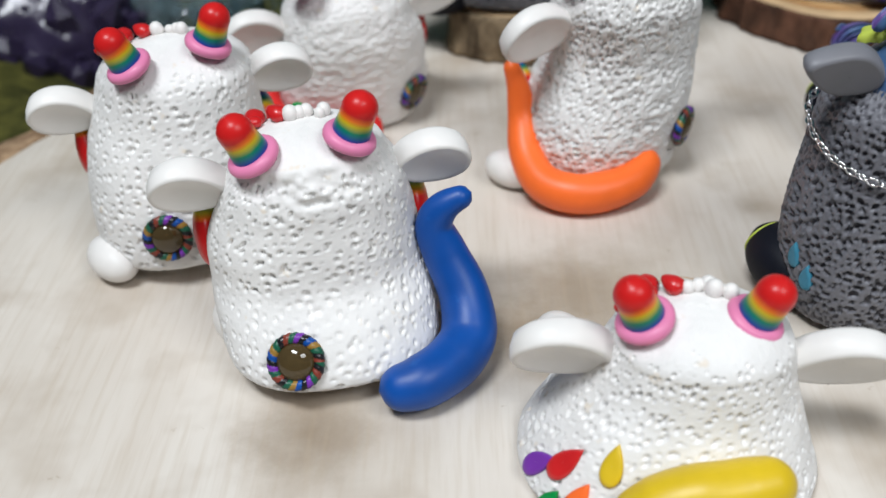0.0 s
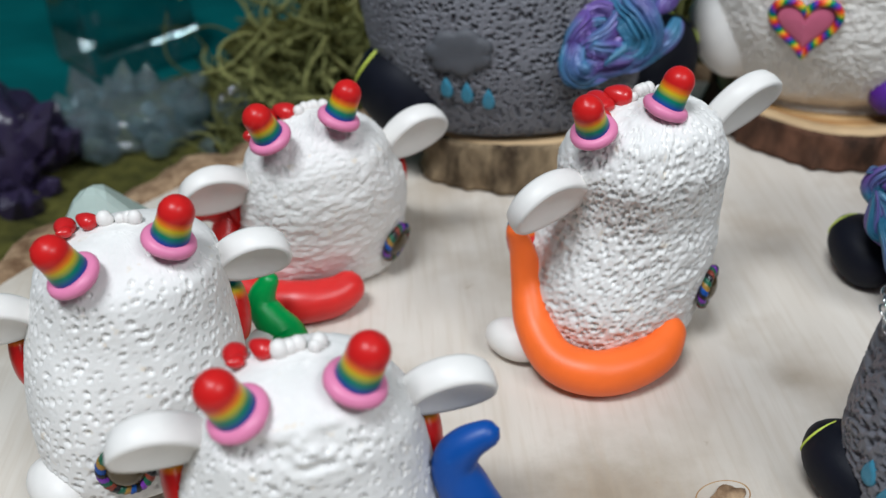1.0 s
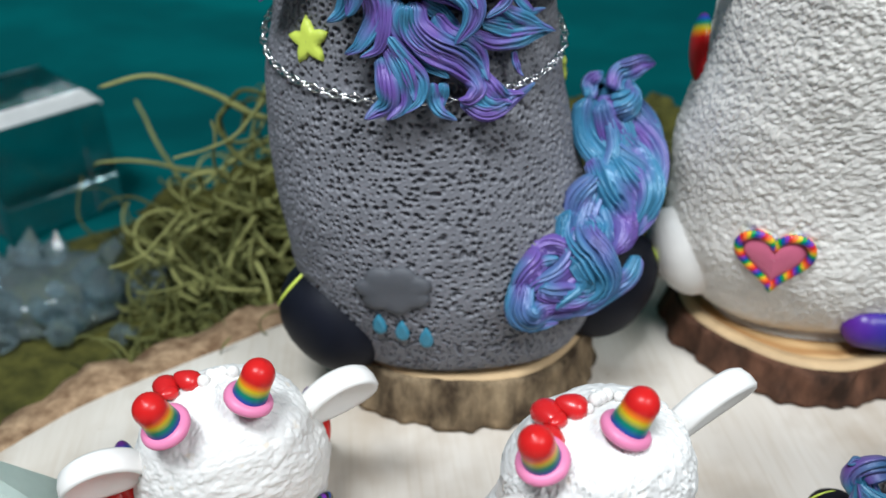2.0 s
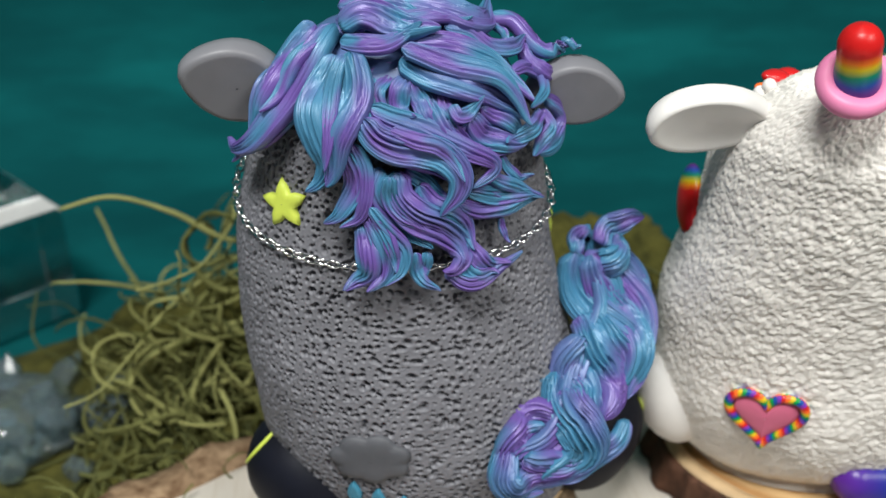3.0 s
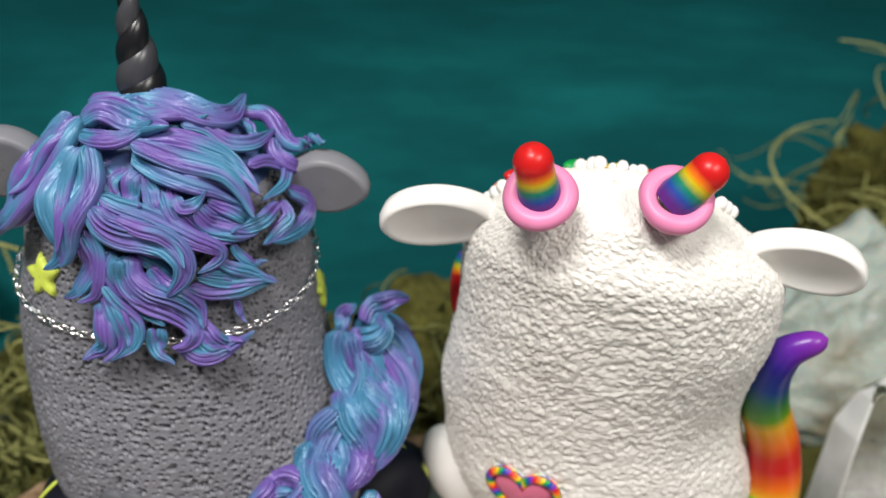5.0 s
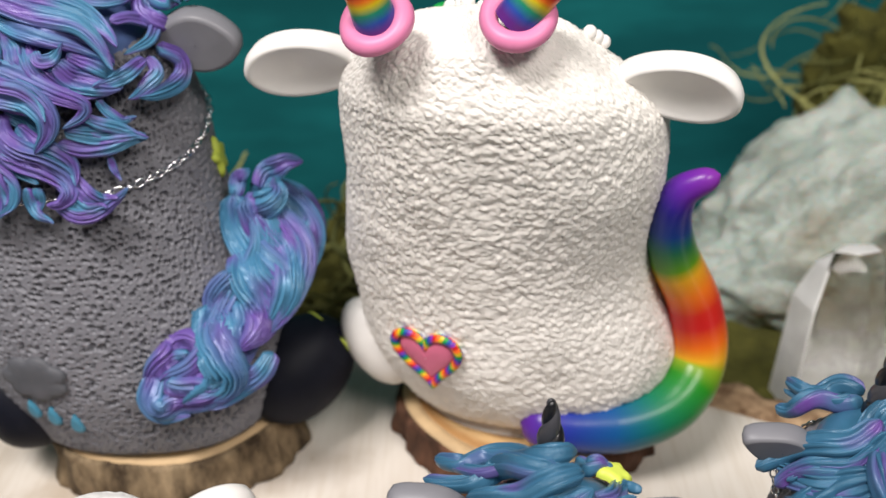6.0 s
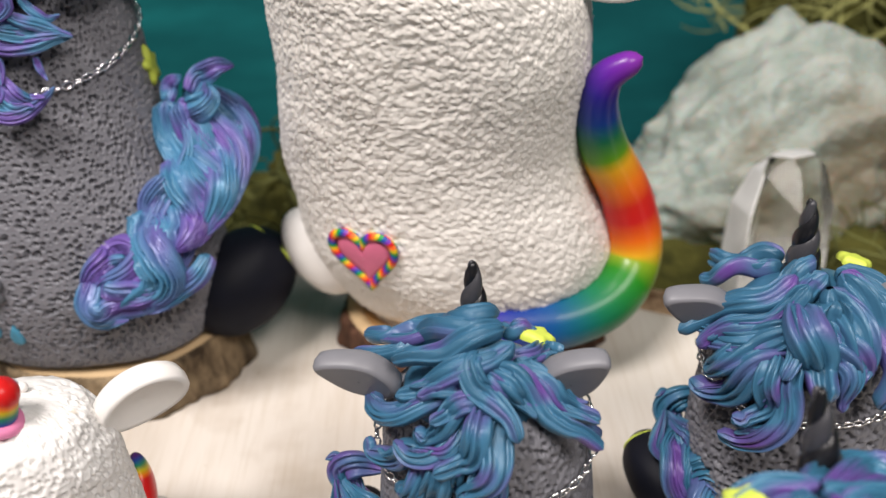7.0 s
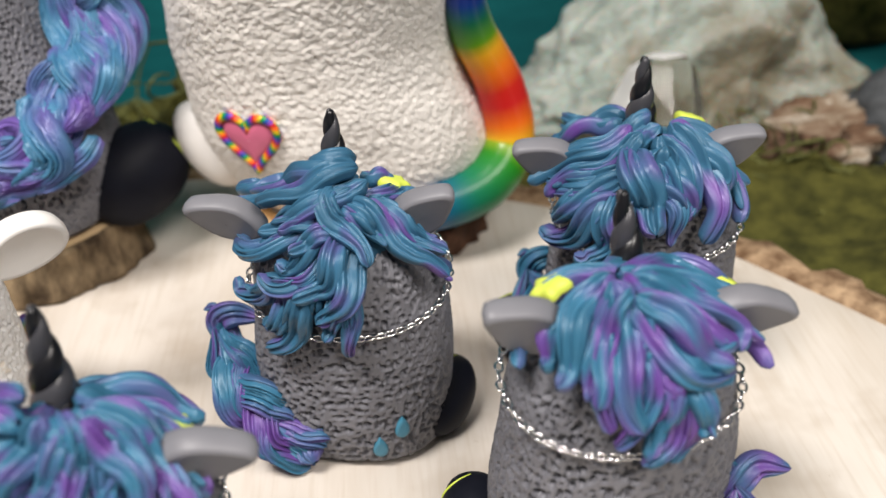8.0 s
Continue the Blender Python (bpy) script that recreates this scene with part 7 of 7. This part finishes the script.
# ---- minerals, moss and stones behind the slab ----
def tangle(name, count, box, length, radius, material, label, seed, droop=0.3, category="moss"):
    """A heap of dry curling strands."""
    rng = np.random.RandomState(seed)
    (x0, x1), (y0, y1), (z0, z1) = box
    seg, sides = 22, 5
    verts, faces = [], []
    a = np.linspace(0, 2 * np.pi, sides, endpoint=False)
    f0 = ring_faces(seg, sides)
    for i in range(count):
        u = rng.rand(3)
        top = z0 + (z1 - z0) * (1 - abs(2 * u[0] - 1) ** 1.6) * (0.35 + 0.65 * rng.rand())
        pos = np.array((x0 + (x1 - x0) * u[0], y0 + (y1 - y0) * u[1], z0 + (top - z0) * u[2] ** 0.7))
        d = rng.randn(3) * (1, 0.7, 0.6)
        d /= np.linalg.norm(d)
        bend = rng.randn(3) * 0.13
        step = length * (0.5 + rng.rand()) / seg
        pts = []
        for k in range(seg):
            pts.append(pos.copy())
            bend = bend * 0.93 + rng.randn(3) * 0.07
            d = d + np.cross(bend, d) + rng.randn(3) * 0.05
            d[2] -= droop * 0.06
            if pos[2] < z0 + 0.002 and d[2] < 0:
                d[2] = abs(d[2]) * 0.4
            if pos[2] > z1 and d[2] > 0:
                d[2] *= 0.3
            d /= np.linalg.norm(d)
            pos = pos + d * step
        pts = np.array(pts)
        pts[:, 2] = np.maximum(pts[:, 2], z0 + radius)
        _, side, up = frames_along(pts, np.tile((0.31, 0.2, 0.93), (seg, 1)))
        r = radius * (0.6 + 0.8 * rng.rand()) * np.linspace(1.0, 0.45, seg)
        p = pts[:, None] + r[:, None, None] * (np.cos(a)[None, :, None] * side[:, None] + np.sin(a)[None, :, None] * up[:, None])
        verts.append(p.reshape(-1, 3))
        faces.append(f0 + i * seg * sides)
    return tagged(link_mesh(name, np.vstack(verts), np.vstack(faces), material), label, category, kind="stuff")


def lump_rock(name, size, m, material, label, seed, rough=0.25, fine=0.06, category="rock", sub=5, parent=None, cut=None, crust=0.0):
    bm = bmesh.new()
    bmesh.ops.create_icosphere(bm, subdivisions=sub, radius=1.0)
    here = np.array([v.co for v in bm.verts])
    knobs = (0.5 - cells(here * 7.0, 3)[0]) + 0.5 * (0.5 - cells(here * 17.0, 8)[0])
    for v, knob in zip(bm.verts, knobs):
        q = v.co.copy() * (1 + crust * knob)
        k = 1 + rough * noise.noise(q * 1.6 + Vector((seed, 0, 0))) + rough * 0.5 * noise.noise(q * 3.7 + Vector((0, seed, 0))) + fine * noise.noise(q * 11 + Vector((0, 0, seed)))
        q = q * k
        if cut:
            q = cut(q)
        v.co = Vector((q.x * size[0], q.y * size[1], max(q.z, -0.55) * size[2]))
    ob = part(name, bm, material, parent, "" if not parent else label)
    ob.matrix_local = m
    if not parent:
        tagged(ob, label, category)
    return ob


def crystal(bm, p, d, r, length, sides=6, tip=0.35, spin=0.0):
    """Adds one pointed crystal to a bmesh."""
    f = aim(Vector(p), Vector(d), spin)
    rings = []
    for z, k in ((0, 1.0), (length * (1 - tip), 0.92)):
        rings.append([bm.verts.new(f @ Vector((r * k * math.cos(2 * math.pi * i / sides), r * k * math.sin(2 * math.pi * i / sides), z * (1 + 0.04 * math.sin(i * 2.3))))) for i in range(sides)])
    top = bm.verts.new(f @ Vector((r * 0.18, 0.1 * r, length)))
    for i in range(sides):
        j = (i + 1) % sides
        bm.faces.new((rings[0][i], rings[0][j], rings[1][j], rings[1][i]))
        bm.faces.new((rings[1][i], rings[1][j], top))
    bm.faces.new(rings[0][::-1])


def facet(name, m, rows, material, label, category, bevel=0.0008, glint=None, top_only=False):
    """A cut or broken crystal block: rings of (z, half x, half y, dx, dy, corners); the second material is a matt white
    that paints bright reflections on its edges and side facets.
    """
    bm = bmesh.new()
    for z, rx, ry, dx, dy, n in rows:
        for i in range(n):
            a = 2 * math.pi * (i + 0.5) / n
            bm.verts.new((dx + rx * math.cos(a), dy + ry * math.sin(a), z))
    bmesh.ops.convex_hull(bm, input=bm.verts)
    loose = [v for v in bm.verts if not v.link_faces]
    bmesh.ops.delete(bm, geom=loose, context="VERTS")
    bmesh.ops.dissolve_limit(bm, angle_limit=0.22, verts=bm.verts, edges=bm.edges)
    bmesh.ops.bevel(bm, geom=list(bm.edges), offset=bevel, segments=1, affect="EDGES")
    ob = part(name, bm, material, None, "", smooth=False)
    ob.matrix_world = m
    if glint:
        ob.data.materials.append(glint)
        for poly in ob.data.polygons:
            if (0.25 < poly.normal.z < 0.85) if top_only else (poly.normal.x < -0.7 or poly.normal.z > 0.8):
                poly.material_index = 1
    return tagged(ob, label, category)


def cluster(name, x, y, z, spread, count, size, material, label, seed):
    rng = random.Random(seed)
    root = thing(name, pose(x, y, z), label, "crystal")
    lump_rock("matrix", (spread[0] * 0.9, spread[1] * 0.9, spread[2] * 0.9), pose(0, 0, spread[2] * 0.35), material, "rough crystal base", seed, 0.3, 0.1, sub=4, parent=root)
    shapes = []
    for i in range(5):
        bm = bmesh.new()
        crystal(bm, (0, 0, 0), (0, 0, 1), size * rng.uniform(0.7, 1.0), size * rng.uniform(1.6, 2.6), 6, 0.45, rng.uniform(0, 60))
        bmesh.ops.recalc_face_normals(bm, faces=bm.faces)
        ob = part("crystal_point", bm, material, root, smooth=False)
        shapes.append(ob.data)
        bpy.data.objects.remove(ob)
    for i in range(count):
        u, v = rng.uniform(-1, 1), rng.uniform(-1, 1)
        hgt = max(0.0, 1 - (u * u + v * v) * 0.8)
        d = Vector((u * 0.9 + rng.uniform(-0.4, 0.4), v * 0.9 + rng.uniform(-0.4, 0.4), 0.7))
        ob = new("crystal_point", shapes[i % 5])
        ob.parent = root
        ob.matrix_local = aim(Vector((u * spread[0], v * spread[1], hgt * spread[2] * 0.8)), d, rng.uniform(0, 60)) @ Matrix.Scale(rng.uniform(0.5, 1.15), 4)
    return root


def moss_mat():
    """Low uneven felt of moss round the back of the slab."""
    nx, ny = 150, 50
    ang = np.radians(np.linspace(3, 172, nx))
    rad = np.linspace(0.195, 0.322, ny)
    p = np.stack([SLAB_X + rad[:, None] * np.cos(ang), SLAB_Y + rad[:, None] * np.sin(ang) * 1.02, np.zeros((ny, nx))], -1).reshape(-1, 3)
    r = np.hypot(p[:, 0] - SLAB_X, p[:, 1] - SLAB_Y)
    edge = np.clip((0.314 - r) / 0.03, 0, 1) * np.clip((lumps(p / 0.05, 3) + 0.15) * 1.3, 0, 1)
    p[:, 2] = GROUND - 0.003 + edge * (0.0075 + 0.006 * lumps(p / 0.02, 4) + 0.003 * lumps(p / 0.004, 5))
    return tagged(link_mesh("moss_mat", p, ring_faces(ny, nx, False), M["mat"]), "low felt of olive green moss round the slab", "moss", kind="stuff")


moss_mat()
tangle("moss", 150, ((-0.038, 0.016), (0.338, 0.380), (GROUND + 0.004, 0.046)), 0.050, 0.00082, M["moss"], "tangle of dry curling green moss strands", 3)
tangle("moss", 210, ((-0.042, 0.030), (0.350, 0.395), (GROUND, 0.036)), 0.042, 0.00070, M["moss_dark"], "dark tangle of green moss", 4)
tangle("moss", 200, ((0.055, 0.120), (0.350, 0.395), (GROUND, 0.040)), 0.036, 0.00080, M["moss_dark"], "clump of olive moss between the large figurines", 6)
tangle("moss", 150, ((-0.052, 0.010), (0.312, 0.372), (GROUND, 0.004)), 0.034, 0.00055, M["moss_dark"], "thin dark moss strands matted over the ground behind the slab", 14)
lump_rock("moss_mound", (0.042, 0.014, 0.026), pose(-0.014, 0.374, GROUND + 0.006), M["mat"], "low mound of dark olive moss under dry strands", 3.0, 0.35, 0.2, "moss")
lump_rock("moss_mound", (0.034, 0.020, 0.040), pose(0.098, 0.375, GROUND + 0.010), M["mat"], "mound of mustard olive moss", 5.0, 0.3, 0.14, "moss")
lump_rock("moss_mound", (0.062, 0.014, 0.058), pose(0.318, 0.458, GROUND + 0.034), M["mat"], "dark olive brown moss mound behind the pale rock", 7.0, 0.35, 0.2, "moss")
tangle("moss", 230, ((0.256, 0.400), (0.430, 0.490), (0.020, 0.085)), 0.060, 0.0007, M["moss"], "wispy moss hanging behind the pale rock", 8, 0.1)
tangle("moss", 45, ((0.235, 0.310), (0.330, 0.360), (GROUND, 0.000)), 0.040, 0.0006, M["moss_dark"], "loose moss strands in front of the pale rock", 9)


stem = [(-0.058, 0.362, 0.050), (-0.044, 0.366, 0.0515), (-0.028, 0.366, 0.046), (-0.016, 0.360, 0.0415), (-0.008, 0.358, 0.040)]
tagged(tube("dry_stem", stem, [0.0005, 0.0006, 0.0007, 0.0010, 0.0006], M["moss"], None, "", 40, 8), "thin brown dry stem lying over the moss", "moss")


def wedge(q):
    q = q.copy()
    hollow = (q - Vector((0.30, -0.85, -0.05))).length
    if hollow < 0.5:
        q = q * (1 - 0.34 * (1 - hollow / 0.5) ** 0.8)
    q = q * (1 - 0.10 * abs(noise.noise(q * 3.1 + Vector((4, 1, 2)))) - 0.02 * abs(noise.noise(q * 7.3)))
    q.z = q.z * (0.93 - 0.60 * max(0.0, -q.x - 0.08) - 0.46 * max(0.0, q.x + 0.04) - 0.9 * max(0.0, q.x - 0.75))
    return q


rock = thing("mineral_rock", pose(0.246, 0.392, GROUND), "pale green and white crusted mineral rock with brown hollows", "rock")
lump_rock("crust", (0.068, 0.040, 0.0665), pose(0.0, -0.008, 0.010, -20, 0, 0), M["mineral"], "pale green crystalline crust", 2.0, 0.16, 0.03, cut=wedge, crust=0.06, sub=6, parent=rock)
lump_rock("matrix", (0.026, 0.018, 0.012), pose(0.037, -0.040, 0.006, 0, -6, 10), M["mineral_edge"], "brown and white broken edge", 8.0, 0.45, 0.2, parent=rock)
facet("quartz_point", pose(0.2165, 0.3205, -0.0165, -4, 3, 12), [(0.0, 0.0165, 0.0125, 0, 0, 6), (0.035, 0.0148, 0.0115, 0.001, 0.0, 6), (0.0455, 0.0112, 0.0065, 0.0025, 0.001, 6), (0.0495, 0.0068, 0.0032, 0.003, 0.001, 5)], M["milky"], "clear upright quartz point with sharp facets and a milky foot", "crystal", 0.0004, M["glint"])
facet("quartz_point", pose(0.1104, 0.3600, GROUND, 0, -3, 25), [(0.0, 0.0075, 0.0070, 0, 0, 6), (0.0330, 0.0068, 0.0064, 0, 0, 6), (0.0410, 0.0015, 0.0012, 0.001, 0, 4)], M["quartz"], "slim clear quartz point standing behind the large figurines", "crystal", 0.0005)
facet("fluorite_chunk", pose(-0.0600, 0.2360, 0.0, 0, 0, 20), [(0.0005, 0.0220, 0.0170, 0, 0, 5), (0.008, 0.0190, 0.0140, 0, 0, 5), (0.0265, 0.0035, 0.0030, -0.002, 0.002, 3)], M["fluorite"], "frosted pale green fluorite chunk on the slab", "crystal", 0.0012)
facet("glass_block", pose(-0.1005, 0.4200, GROUND, 0, 0, 40), [(0.0, 0.0300, 0.0280, 0, 0, 4), (0.040, 0.0290, 0.0270, 0.0, 0.0, 4), (0.0455, 0.0246, 0.0236, -0.002, 0.0, 4)], M["tower"], "smoky clear glass block behind the slab, highlights painted on its frosted edges", "crystal", 0.0007, M["glint"], True)
cluster("amethyst_cluster", -0.128, 0.326, GROUND, (0.026, 0.022, 0.025), 80, 0.0058, M["amethyst"], "dark purple amethyst cluster with small points", 5)
cluster("quartz_cluster", -0.082, 0.352, GROUND, (0.030, 0.020, 0.011), 34, 0.0068, M["sparkle"], "low cluster of pale glassy quartz points", 12)
lump_rock("stone", (0.026, 0.020, 0.017), pose(0.340, 0.402, 0.052), M["stone"], "smooth dark grey stone", 4.0, 0.15, 0.02)
lump_rock("stone", (0.024, 0.020, 0.020), pose(0.318, 0.352, GROUND + 0.010), M["stone"], "grey stone beside the mineral rock", 6.5, 0.18, 0.03)
